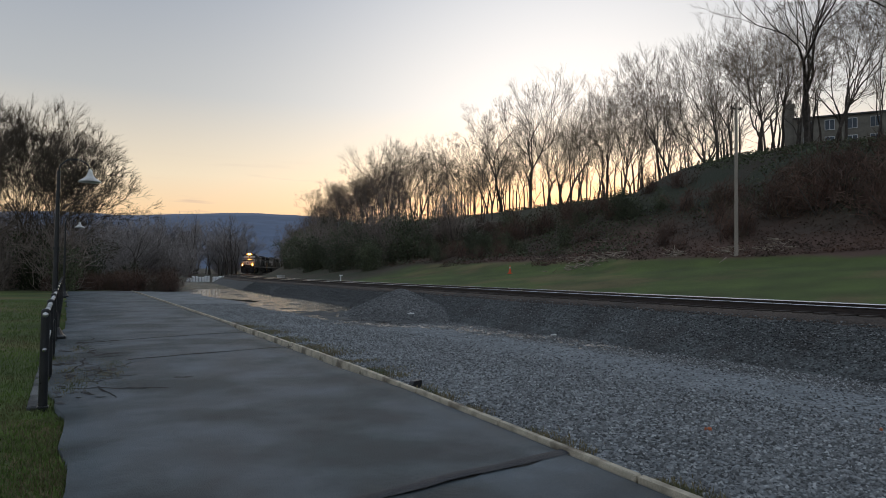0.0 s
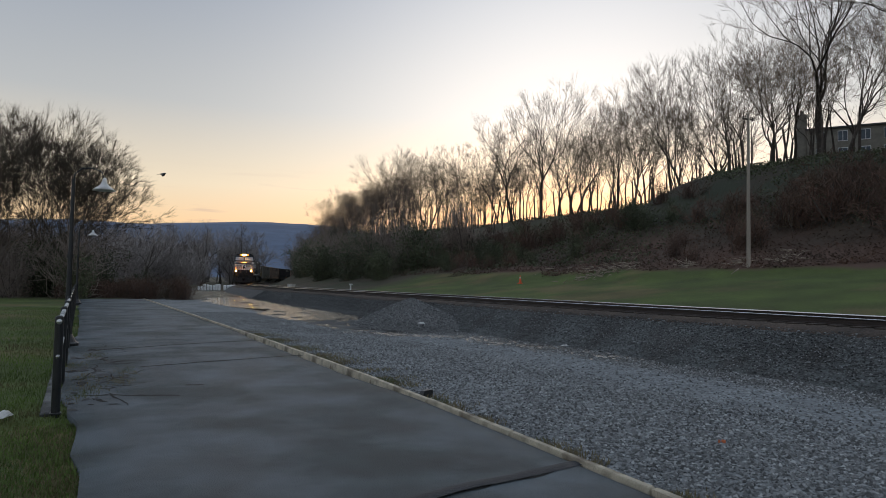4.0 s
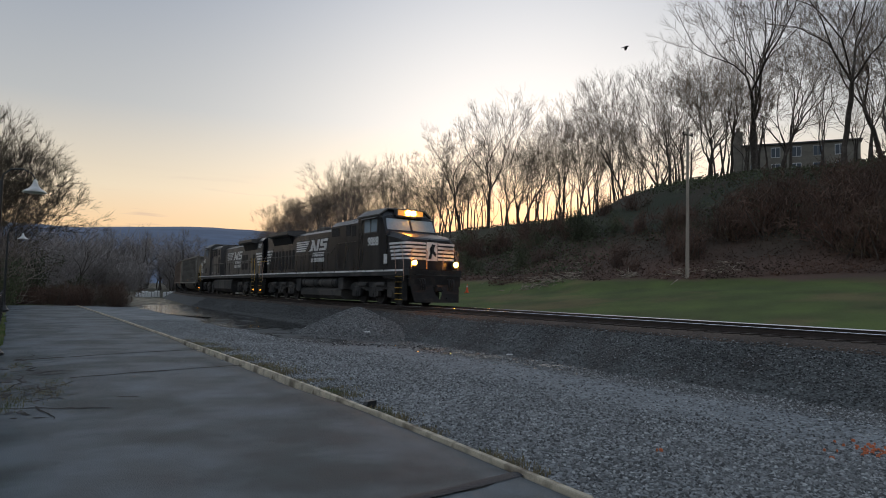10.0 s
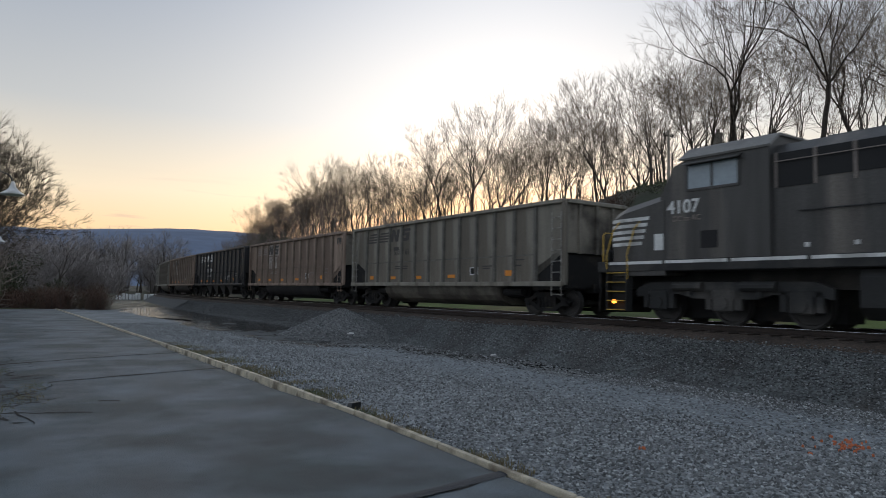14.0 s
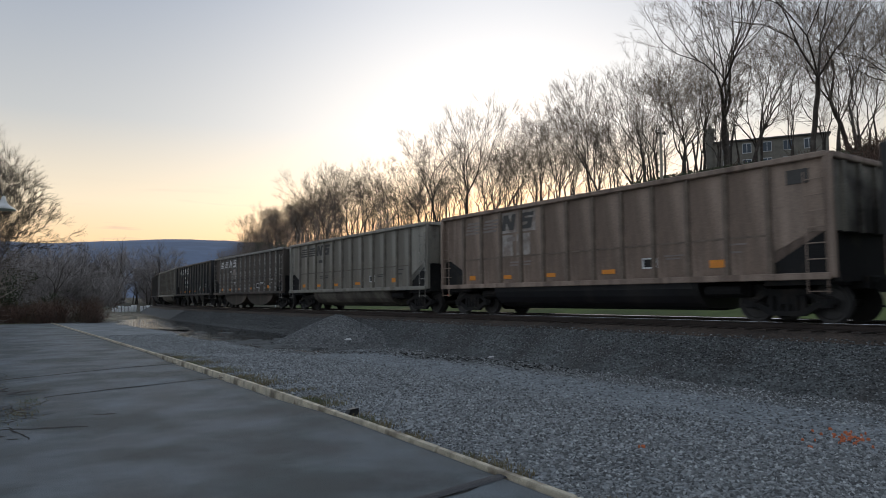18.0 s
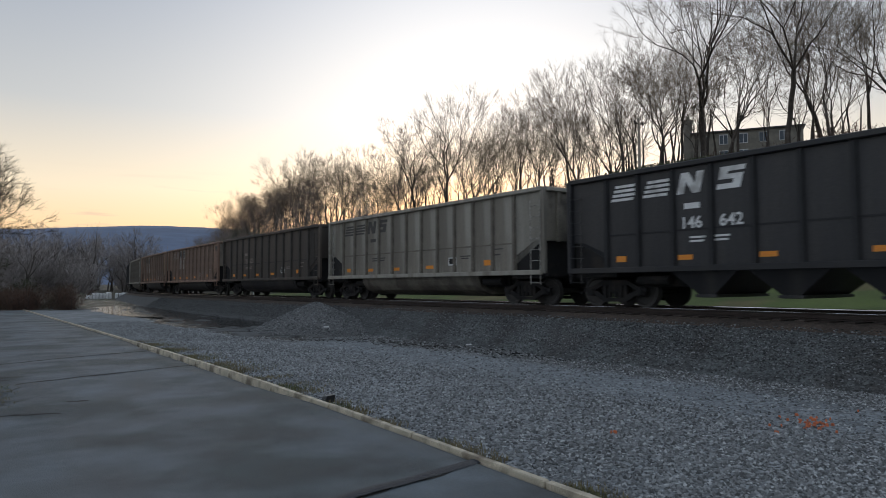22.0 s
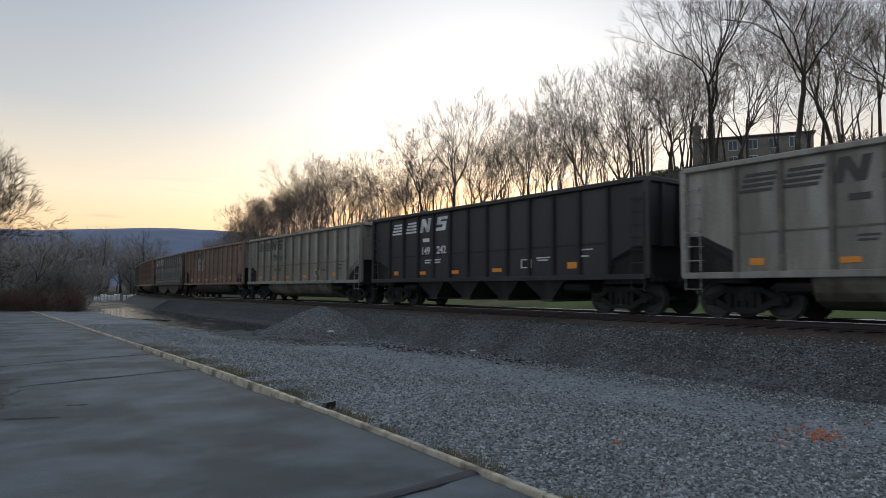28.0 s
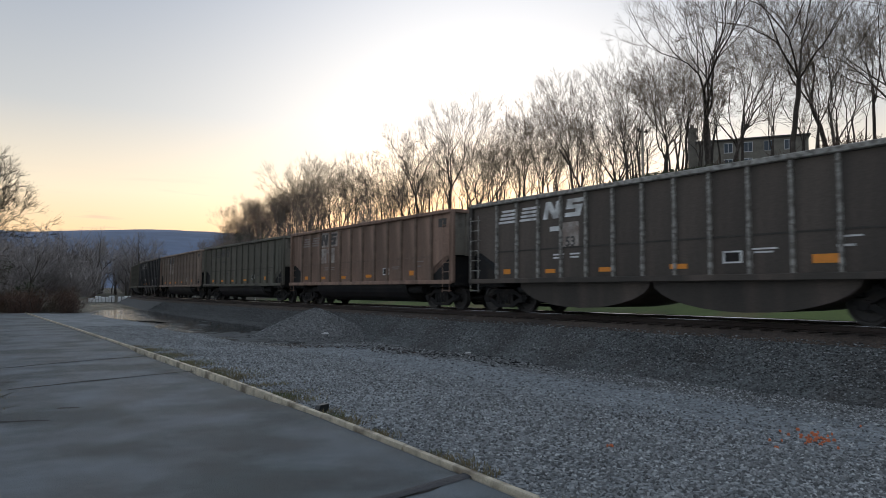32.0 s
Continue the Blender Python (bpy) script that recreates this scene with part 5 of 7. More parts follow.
        ahead = 7.45 if reverse else 6.9
        near = flip @ (pose(ahead, -1.512, 2.98) if side < 0 else pose(ahead, 1.512, 2.98, 0, 0, 180))
        part("cab_number", me, None, loco, "white road number", near)
        me = letters(number, 0.42, LETTER_WHITE)
        near = flip @ (pose(-9.4, -1.0, 3.72) if side < 0 else pose(-9.4, 1.0, 3.72, 0, 0, 180))
        if reverse:
            note = flip @ (pose(ahead - 0.1, -1.512, 2.76) if side < 0 else pose(ahead - 0.1, 1.512, 2.76, 0, 0, 180))
            part("cab_lettering", letters("DC to AC", 0.2, LETTER_PALE), None, loco, "small pale lettering", note)
            part("hood_number", me, None, loco, "white road number", near)
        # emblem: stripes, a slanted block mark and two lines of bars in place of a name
        pieces = []

        def logo():
            y0, y1 = sorted((side * 1.003, side * 1.018))
            d = -1 if (side > 0) else 1
            X = lambda x: (x * 1.12 if x < 0.2 else x * 1.2) * d - (2.2 if reverse else 1.9)
            def quad(a, b, c, e, z0, z1):
                pieces.append([(X(a), z0), (X(b), z0), (X(c), z1), (X(e), z1)])
            for k in range(5):
                z = 2.98 + 0.13 * k
                quad(-2.3, -0.95 + 0.13 * k, -0.9 + 0.13 * k, -2.22, z, z + 0.085)
            quad(-0.5, 0.02, 0.1, -0.28, 2.95, 3.05)
            quad(-0.3, 0.05, 0.14, 0.0, 3.05, 3.2)
            quad(-0.22, 0.0, 0.18, 0.0, 3.15, 3.45)
            quad(0.3, 0.56, 0.2, -0.1, 2.95, 3.6)
            quad(0.5, 0.76, 0.96, 0.7, 2.95, 3.6)
            quad(0.9, 1.68, 1.76, 0.95, 2.95, 3.09)
            quad(1.5, 1.76, 1.82, 1.55, 3.07, 3.26)
            quad(1.04, 1.8, 1.82, 1.06, 3.2, 3.34)
            quad(1.02, 1.3, 1.34, 1.08, 3.3, 3.5)
            quad(1.08, 1.9, 1.95, 1.14, 3.46, 3.6)
        logo()
        y0, y1 = sorted((side * 1.003, side * 1.018))
        for i, piece in enumerate(pieces):
            lp("emblem_stripe" if i < 5 else "emblem_block", LETTER_WHITE, lambda sh: sh.extrude(piece, "y", y0, y1), "white painted emblem piece")

        y0, y1 = sorted((side * 1.003, side * 1.018))
        d = -1 if side > 0 else 1
        c = 2.2 if reverse else 1.9
        for z, n, x in ((2.62, 7, 0.1), (2.3, 8, -0.1)):
            for k in range(n):
                a = x + 0.25 * k
                lp("name_bar", LETTER_WHITE, lambda sh: sh.extrude([(a * d - c, z), ((a + 0.19) * d - c, z), ((a + 0.25) * d - c, z + 0.23), ((a + 0.05) * d - c, z + 0.23)], "y", y0, y1), "white bar")
    # lights
    head = lp("headlight_box", LOCO_ROOF, lambda sh: sh.box(7.55, 7.95, -0.75, 0.75, 4.2, 4.62, 0.04))
    for y in (-0.16, 0.16):
        shape = Shape().disc((7.98, y, 4.64), (1, 0, 0), 0.125, 0.03, 14)
        part("headlight", shape, HEADLIGHT if lit else LETTER_PALE, head, "round headlight" + (", lit warm yellow" if lit else ""))
    for y in (-0.5, 0.5):
        shape = Shape().box(7.93, 7.965, y - 0.22, y + 0.22, 4.5, 4.77)
        part("number_board", shape, NUMBERGLOW if lit else LETTER_PALE, head, "amber lit number board" if lit else "")
    for y in (-1.16, 1.16):
        def ditch(sh):
            sh.disc((10.3, y, 2.02), (1, 0, 0), 0.11, 0.03, 14)
        case = lp("ditch_light_case", LOCO_DIRT, lambda sh: sh.box(10.05, 10.28, y - 0.13, y + 0.13, 1.76, 2.08, 0.03))
        shape = Shape()
        ditch(shape)
        part("ditch_light", shape, DITCHLIGHT if lit else LETTER_PALE, case, "round ditch light" + (", lit" if lit else ""))
    # pilot, steps and grab rails at both ends
    for end, base in ((1, 10.3), (-1, -10.5)):
        def pilot(sh):
            sh.box(min(base - end * 0.06, base), max(base - end * 0.06, base), -1.42, 1.42, 0.95, 1.72)
            for side in (-1, 1):
                sh.loft([[(base + end * a, side * w0, z), (base + end * b, side * w1, z), (base + end * (b - 0.05), side * w1, z), (base + end * (a - 0.05), side * w0, z)] for a, b, w0, w1, z in ((0.12, 0.0, 0.22, 1.36, 1.02), (0.3, 0.1, 0.2, 1.3, 0.62), (0.46, 0.18, 0.0, 1.24, 0.3), (0.5, 0.2, 0.0, 1.22, 0.2))])
        lp("pilot", STEEL_DARK, pilot, "dark pilot plate with a snow plough")

        for y in (-0.95, -0.82, -0.69, 0.69, 0.82, 0.95):
            lp("air_hose", BLACKIRON, lambda sh: sh.tube([(base, y, 1.3), (base + end * 0.12, y, 1.28), (base + end * 0.2, y * 0.97, 1.05), (base + end * 0.16, y * 0.94, 0.75)], 0.022, 6))
        for a, b in ((-1.3, -0.45), (0.45, 1.3)):
            k = base - end * 0.05
            lp("deck_railing", GRAB if not reverse else YELLOW, lambda sh: sh.tube([(k, a, 1.72), (k, a, 2.52), (k, a + 0.08, 2.6), (k, b - 0.08, 2.6), (k, b, 2.52), (k, b, 1.72)], 0.016, 6), "thin bent end railing")
        lp("uncoupling_lever", LOCO_DIRT, lambda sh: sh.tube([(base - end * 0.03, -1.2, 1.5), (base + end * 0.1, -1.1, 1.46), (base + end * 0.1, 1.1, 1.46), (base - end * 0.03, 1.2, 1.5)], 0.016, 6))
        for side in (-1, 1):
            def well(sh):
                sh.box(base - end * 0.72 - 0.36, base - end * 0.72 + 0.36, side * 1.3 - 0.02, side * 1.3 + 0.02, 0.28, 1.5)
                for x in (-0.34, 0.34):
                    sh.box(base - end * 0.72 + x - 0.015, base - end * 0.72 + x + 0.015, min(side * 1.3, side * 1.55), max(side * 1.3, side * 1.55), 0.28, 1.5)
            lp("step_well", LOCO_DIRT, well, "dark recessed step well")
            for k in range(5):
                z = 0.3 + 0.27 * k
                lp("step", LOCO_DIRT, lambda sh: sh.box(base - end * 0.72 - 0.32, base - end * 0.72 + 0.32, min(side * 1.32, side * 1.54), max(side * 1.32, side * 1.54), z, z + 0.03))
                lp("step_edge", YELLOW, lambda sh: sh.box(base - end * 0.72 - 0.32, base - end * 0.72 + 0.32, side * 1.555 - 0.012, side * 1.555 + 0.012, z, z + 0.02), "yellow step edge")

            def grab(sh):
                for x in (-0.36, 0.36):
                    bx = base - end * 0.72 + x
                    sh.tube([(bx, side * 1.5, 1.2), (bx, side * 1.53, 1.9), (bx - end * 0.22, side * 1.5, 2.6), (bx - end * 0.42, side * 1.45, 2.85)], 0.016, 6)
            lp("grab_rail", YELLOW if reverse else GRAB, grab, "yellow grab rail" if reverse else "worn pale orange grab rail")
            lamp = Shape().disc((base - end * 0.62, side * 1.5, 0.55), (0, 1, 0), 0.06, 0.02, 10)
            if end < 0 or reverse:
                part("step_light", lamp, STEPLIGHT, loco, "small amber step light", flip)
        coupler(loco, (base + end * 0.05) if not reverse else -(base + end * 0.05), end if not reverse else -end)
    # tank and air reservoirs
    def tank(sh):
        ring = [(-1.3, 1.38), (1.3, 1.38), (1.42, 1.2), (1.42, 0.55), (1.15, 0.28), (-1.15, 0.28), (-1.42, 0.55), (-1.42, 1.2)]
        if reverse:
            sh.extrude(ring, "x", -3.0, 3.4)
        else:
            sh.extrude([(-1.2, 0.8), (1.2, 0.8), (1.38, 0.68), (1.38, 0.36), (1.1, 0.14), (-1.1, 0.14), (-1.38, 0.36), (-1.38, 0.68)], "x", -2.5, 3.2)
            sh.box(-3.3, -2.6, -1.4, 1.4, 0.55, 1.35, 0.03)
            sh.box(2.85, 3.45, -1.42, 1.42, 0.7, 1.38, 0.03)
            sh.box(-2.4, 2.8, -0.7, 0.7, 0.7, 1.4)
    lp("fuel_tank", LOCO_DIRT, tank)
    if not reverse:
        for side in (-1, 1):
            for x in (-2.4, 0.2):
                lp("air_reservoir", LOCO_DIRT, lambda sh: sh.tube([(x, side * 1.18, 1.09), (x + 0.07, side * 1.18, 1.09), (x + 2.3, side * 1.18, 1.09), (x + 2.37, side * 1.18, 1.09)], [0.18, 0.27, 0.27, 0.18], 16), "horizontal air reservoir")
                for strap in (0.5, 1.85):
                    lp("reservoir_strap", STEEL_DARK, lambda sh: sh.tube([(x + strap, side * 1.18, 1.09), (x + strap + 0.06, side * 1.18, 1.09)], 0.285, 16))
    for x in (-6.55, 6.55):
        def core(sh):
            sh.box(-2.5, 2.5, -0.6, 0.6, 0.5, 0.95)
            sh.box(-2.65, 2.65, -0.45, 0.45, 0.14, 0.6)
        truck = lp("truck", STEEL_DARK, core, "six-wheel bogie")
        truck.matrix_basis = flip @ pose(x, 0, 0)
        for side in (-1, 1):
            def bogie(sh):
                y0, y1 = side * 1.12 - 0.09, side * 1.12 + 0.09
                sh.extrude([(-2.75, 0.95), (-2.3, 1.12), (2.3, 1.12), (2.75, 0.95), (2.75, 0.7), (2.3, 0.78), (1.3, 0.8), (0.9, 0.68), (-0.9, 0.68), (-1.3, 0.8), (-2.3, 0.78), (-2.75, 0.7)], "y", y0, y1)
                for k in (-2.0, 0.0, 2.0):
                    sh.box(k - 0.3, k + 0.3, y0 - 0.04, y1 + 0.04, 0.34, 0.92, 0.04)
                    sh.disc((k, side * 1.24, 0.56), (0, 1, 0), 0.17, 0.05, 14)
                    sh.box(k - 0.5, k - 0.34, y0, y1, 0.4, 0.9)
                    sh.box(k + 0.34, k + 0.5, y0, y1, 0.4, 0.9)
                for k in (-1.0, 1.0):
                    sh.tube([(k - 0.45, side * 1.25, 1.0), (k + 0.45, side * 1.25, 1.0)], 0.13, 10)
                    sh.tube([(k, side * 1.2, 0.75), (k, side * 1.2, 1.1)], 0.1, 8)
            part("side_frame", shared("loco_side_frame_%d" % side, LOCO_DIRT, bogie), None, truck, "dusty cast bogie frame")
        for k in (-2.0, 0.0, 2.0):
            WHEELS.append(wheelset(truck, k, 0.533))
    return loco


TRAIN = []


def lengthened(loco, k):
    """Stretches a locomotive's body along the track; bogies, couplers and lettering only move apart."""
    for ob in loco.children_recursive:
        if ob.parent is not loco and ob.parent.name.startswith("truck"):
            continue
        if ob.matrix_basis.translation.length > 1e-4:
            ob.matrix_basis = Matrix.Translation((ob.matrix_basis.translation.x * (k - 1), 0, 0)) @ ob.matrix_basis
        elif ob.data:
            ob.data.transform(Matrix.Scale(k, 4, (1, 0, 0)))
    return loco


def build_train():
    TRAIN.append((lengthened(locomotive("9888", True, False), 1.066), 11.82, 6.98))
    TRAIN.append((lengthened(locomotive("4107", False, True), 1.07), 34.25, 7.0))
    order = [("grey", "tub", "dark", "531 61"), ("beige", "tub", "pale", ""), ("black", "hopper", "white", "149 298"), ("beige", "tub", "pale", ""), ("silver", "tub", "dark", ""), ("dark", "round", "white", "53"), ("black", "hopper", "white", "146 642"), ("silver", "tub", "dark", ""), ("dark", "tub", "plain", "10 623"), ("brown", "tub", "pale", ""), ("brown", "tub", "dark", ""), ("silver", "tub", "dark", ""), ("black", "hopper", "white", "149 242"), ("silver", "tub", "dark", "529 33"), ("brown", "tub", "dark", ""), ("dark", "round", "white", "53"), ("brown", "tub", "pale", ""), ("olive", "tub", "dark", ""), ("beige", "tub", "pale", ""), ("black", "hopper", "white", ""), ("olive", "tub", "dark", ""), ("brown", "tub", "pale", ""), ("grey", "tub", "dark", ""), ("black", "tub", "pale", ""), ("beige", "tub", "dark", ""), ("grey", "tub", "dark", "")]
    for i, (paint, kind, mark, number) in enumerate(order):
        TRAIN.append((coal_car(paint, kind, mark, number), 46.0 + 16.17 * i + 8.085 + 0.1, 6.2))


build_train()

# ---- trees ----
def stick(shape, a, b, r0, r1, sides=3):
    """A tapered stick without caps."""
    d = b - a
    ref = Vector((0.3, 0.2, 1)) if abs(d.z) < 0.8 * d.length else Vector((1, 0.3, 0))
    side = d.cross(ref).normalized()
    other = d.cross(side).normalized()
    k = len(shape.v)
    for p, r in ((a, r0), (b, r1)):
        for i in range(sides):
            t = 2 * math.pi * i / sides
            shape.v.append(tuple(p + side * (r * math.cos(t)) + other * (r * math.sin(t))))
    for i in range(sides):
        j = (i + 1) % sides
        shape.f.append((k + i, k + j, k + sides + j, k + sides + i))


def spike(shape, a, b, r):
    """A twig that ends in a point."""
    d = b - a
    side = d.cross(Vector((0.3, 0.2, 1)) if abs(d.z) < 0.8 * d.length else Vector((1, 0.3, 0))).normalized() * r
    other = d.cross(side).normalized() * r
    k = len(shape.v)
    shape.v += [tuple(a + side), tuple(a - side * 0.5 + other * 0.87), tuple(a - side * 0.5 - other * 0.87), tuple(b)]
    shape.f += [(k, k + 1, k + 3), (k + 1, k + 2, k + 3), (k + 2, k, k + 3)]


def aim(rng, d, spread, up):
    """A new direction that leaves d by the angle spread and bends upwards."""
    side = Vector((rng.gauss(0, 1), rng.gauss(0, 1), rng.gauss(0, 1)))
    side = (side - d * side.dot(d)).normalized()
    v = d * math.cos(spread) + side * math.sin(spread)
    v.z += up
    return v.normalized()


def bough(shape, rng, a, d, length, r, steps, sides, wander, up, taper=0.45):
    """A crooked tapered branch; returns its joints with direction and radius."""
    out, p = [], a
    for i in range(steps):
        v = aim(rng, d, abs(rng.gauss(0, wander)), up)
        q = p + v * (length / steps)
        r1 = r * (1 - (1 - taper) * (i + 1) / steps)
        r0 = r * (1 - (1 - taper) * i / steps)
        stick(shape, p, q, r0, r1, sides)
        out.append((q, v, r1))
        p, d = q, v
    return out


def winter_tree(seed, height, fork=0.34, leaders=3, spread=1.0, levels=6, fat=1.0, up=0.07, lean=0.07, twig=1.0, bushy=3):
    """Meshes of trunk and leafless crown: a stem that splits into rising leaders, each forking again and again into sprays of twigs."""
    rng = random.Random(seed)
    wood, fine = Shape(), Shape()
    thin = 0.006 * twig

    def spray(p, d, length, count):
        for _ in range(count):
            v = aim(rng, d, rng.uniform(0.1, 0.6), 0.05)
            q = p + v * length * rng.uniform(0.7, 1.3)
            spike(fine, p, q, thin * 1.5)
            for k in (0.25, 0.5, 0.75):
                w = aim(rng, v, rng.uniform(0.25, 0.6), 0.05)
                b = p.lerp(q, k)
                spike(fine, b, b + w * length * rng.uniform(0.4, 0.8), thin * 1.1)

    def limb(p, d, length, r, level):
        steps = 4 if level < 2 else 3 if level < 4 else 2
        for i in range(steps):
            d = aim(rng, d, abs(rng.gauss(0, 0.21)), up * 0.6)
            q = p + d * (length / steps)
            stick(wood if r > max(0.022, thin * 1.45) else fine, p, q, r, r * 0.93, 7 if r > 0.09 else 5 if r > 0.04 else 3)
            p, r = q, r * 0.93
            if level >= 1 and i < steps - 1 and rng.random() < 0.74:
                w = aim(rng, d, rng.uniform(0.5, 0.95), 0.1)
                reach = length * rng.uniform(0.35, 0.6)
                e = p + w * reach
                stick(fine, p, e, max(r * 0.35, thin * 1.5), thin * 1.3, 3)
                spray(p.lerp(e, 0.5), w, reach * 0.6, 1)
                spray(e, w, reach * 0.75, bushy - 1)
        r = max(r, thin * 1.4)
        if level >= levels:
            spray(p, d, length * 0.8, bushy)
            return
        turn = aim(rng, d, rng.uniform(0.10, 0.30) * spread, up)
        limb(p, turn, length * rng.uniform(0.8, 0.98), r * rng.uniform(0.77, 0.88), level + 1)
        away = (d * 2 * d.dot(turn) - turn).normalized()
        away = aim(rng, away, rng.uniform(0.12, 0.42) * spread, up)
        limb(p, away, length * rng.uniform(0.68, 0.95), r * rng.uniform(0.58, 0.75), level + 1)
        if rng.random() < 0.16:
            limb(p, aim(rng, d, rng.uniform(0.4, 0.7) * spread, up), length * rng.uniform(0.5, 0.7), r * 0.5, level + 1)

    d = aim(rng, Vector((0, 0, 1)), lean, 0.1)
    r = height * 0.0135 * fat * rng.uniform(0.85, 1.15)
    p = Vector((0, 0, -0.5))
    stick(wood, p, p + d * 0.9, r * 1.45, r * 1.05, 9)
    p = p + d * 0.9
    rise, steps = height * fork, max(int(height * fork / 1.1), 2)
    for i in range(steps):
        d = aim(rng, d, abs(rng.gauss(0, 0.1)), 0.04)
        q = p + d * (rise / steps)
        stick(wood, p, q, r * (1.05 - 0.2 * i / steps), r * (1.05 - 0.2 * (i + 1) / steps), 9)
        p = q
        if i > 1 and rng.random() < 0.3:
            w = aim(rng, d, rng.uniform(0.6, 1.1), 0.15)
            e = p + w * height * rng.uniform(0.05, 0.12)
            stick(fine, p, e, 0.03, thin * 1.4, 3)
            spray(e, w, height * 0.05, 3)
    r *= 0.85
    first = height * (1 - fork) / 4.6
    turn0 = rng.uniform(0, 6.283)
    for k in range(leaders):
        a = turn0 + 6.283 * k / leaders + rng.uniform(-0.5, 0.5)
        tilt = rng.uniform(0.18, 0.5) * spread
        v = (d + Vector((math.cos(a), math.sin(a), 0)) * math.tan(tilt)).normalized()
        limb(p, v, first * rng.uniform(0.85, 1.2), r * (rng.uniform(0.5, 0.72) if leaders > 1 else 0.9), 1)
    top = max(v[2] for v in fine.v)
    k = height / top
    for shape in (wood, fine):
        shape.v = [(x * k, y * k, z * k) for x, y, z in shape.v]
    return wood.mesh("trunk", BARK), fine.mesh("crown", TWIG)


def shrub(seed, height, wide, leaf, count):
    """Meshes of stems and of leaves or dry twigs."""
    rng = random.Random(seed)
    stems, cover = Shape(), Shape()
    tips = []
    for k in range(12):
        d = aim(rng, Vector((0, 0, 1)), rng.uniform(0.1, 0.75) * wide, 0.1)
        for p, v, r in bough(stems, rng, Vector((rng.uniform(-0.4, 0.4) * wide, rng.uniform(-0.4, 0.4) * wide, -0.2)), d, height * rng.uniform(0.7, 1.1), 0.03, 5, 4, 0.2, 0.02, 0.3):
            tips.append((p, v))
    for k in range(count):
        p, v = rng.choice(tips)
        q = p + Vector((rng.gauss(0, 0.28), rng.gauss(0, 0.28), rng.gauss(0, 0.25))) * height * 0.35
        w = aim(rng, v, rng.uniform(0.3, 1.2), 0)
        if leaf:
            side = w.cross(Vector((rng.gauss(0, 1), rng.gauss(0, 1), rng.gauss(0, 1)))).normalized()
            l, b = leaf * rng.uniform(0.7, 1.4), leaf * rng.uniform(0.3, 0.5)
            cover.add([tuple(q), tuple(q + w * l * 0.5 + side * b), tuple(q + w * l), tuple(q + w * l * 0.5 - side * b)], [(0, 1, 2), (0, 2, 3)])
        else:
            stick(cover, q, q + w * height * rng.uniform(0.12, 0.32), 0.016, 0.006, 3)
    return stems.mesh("stems", BARK), cover.mesh("foliage", LEAF if leaf else BRUSH)


def plant(name, label, category, meshes, m, group, names):
    root = thing(name, label, category, m, group)
    for n, me in zip(names, meshes):
        ob = part(n, me, None, root)
        if n == "brushwood":
            tagged(ob, kind="stuff")
    return root


def on_ground(u, s, spin=0.0, size=1.0, sink=0.0):
    p = site(u, s, ground_height(u, s) - sink)
    return Matrix.Translation(p) @ Matrix.Rotation(spin, 4, "Z") @ Matrix.Scale(size, 4)


TREES = [winter_tree(11 + i, 19.0, 0.1 + 0.07 * (i % 4), 2 + i % 3, 0.85 + 0.15 * (i % 3), 6, 0.66 + 0.1 * (i % 3), up=0.075, twig=1.22) for i in range(12)]
FAR_TREES = [winter_tree(131 + i, 18.0, 0.14 + 0.07 * (i % 3), 3, 1.0 + 0.12 * (i % 2), 6, 0.66, up=0.09, twig=1.2) for i in range(6)]
PLUME = winter_tree(205, 20.0, 0.3, 4, 0.8, 6, 0.9, up=0.12, bushy=4)
DOME = winter_tree(212, 18.0, 0.34, 5, 1.4, 6, 1.0, up=0.08, bushy=5)
OLD_TREE = winter_tree(224, 24.0, 0.28, 4, 0.95, 7, 1.5, up=0.07, twig=1.25)
# valley growth gets a greyer, paler colour that stands in for haze
VALLEY_HAZE_TWIG = material("valley_haze_twigs", (0.30, 0.27, 0.255), 0.95, scale=0.5, vary=0.3, bump=0, fine=5, spread=0.2)
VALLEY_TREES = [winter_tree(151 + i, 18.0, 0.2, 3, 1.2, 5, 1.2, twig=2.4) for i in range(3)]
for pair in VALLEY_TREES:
    pair[1].materials[0] = VALLEY_HAZE_TWIG
SPREAD = [winter_tree(71 + i, 14.5, 0.06, 8, 0.92, 7, 0.95, up=0.06, twig=1.35, bushy=5) for i in range(3)]
SAPLING = [winter_tree(91 + i, 9.0, 0.35, 2, 0.8, 4, 0.75, lean=0.1, twig=1.3) for i in range(4)]
# darker copy of the twig colour, for trees with less light behind them
SHADED_TWIG = material("shaded_twigs", (0.115, 0.09, 0.066), 0.95, scale=0.5, vary=0.25, bump=0, fine=8, spread=0.2)
for pair in SPREAD:
    pair[0].materials[0] = pair[1].materials[0] = SHADED_TWIG
EVERGREEN = [shrub(31 + i, 3.2, 1.0, 0.13, 2300) for i in range(3)]
DRY = [shrub(41 + i, 1.7, 1.2, 0, 480) for i in range(3)]
THICKET = []
for i in range(3):
    THICKET.append(shrub(51 + i, 3.0, 0.9, 0, 620))
    THICKET[i][1].materials[0] = HAZE_TWIG
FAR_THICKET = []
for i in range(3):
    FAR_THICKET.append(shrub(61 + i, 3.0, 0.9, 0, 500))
    FAR_THICKET[i][0].materials[0] = FAR_THICKET[i][1].materials[0] = VALLEY_HAZE_TWIG
TP, SP = ("trunk", "crown"), ("brushwood", "foliage")


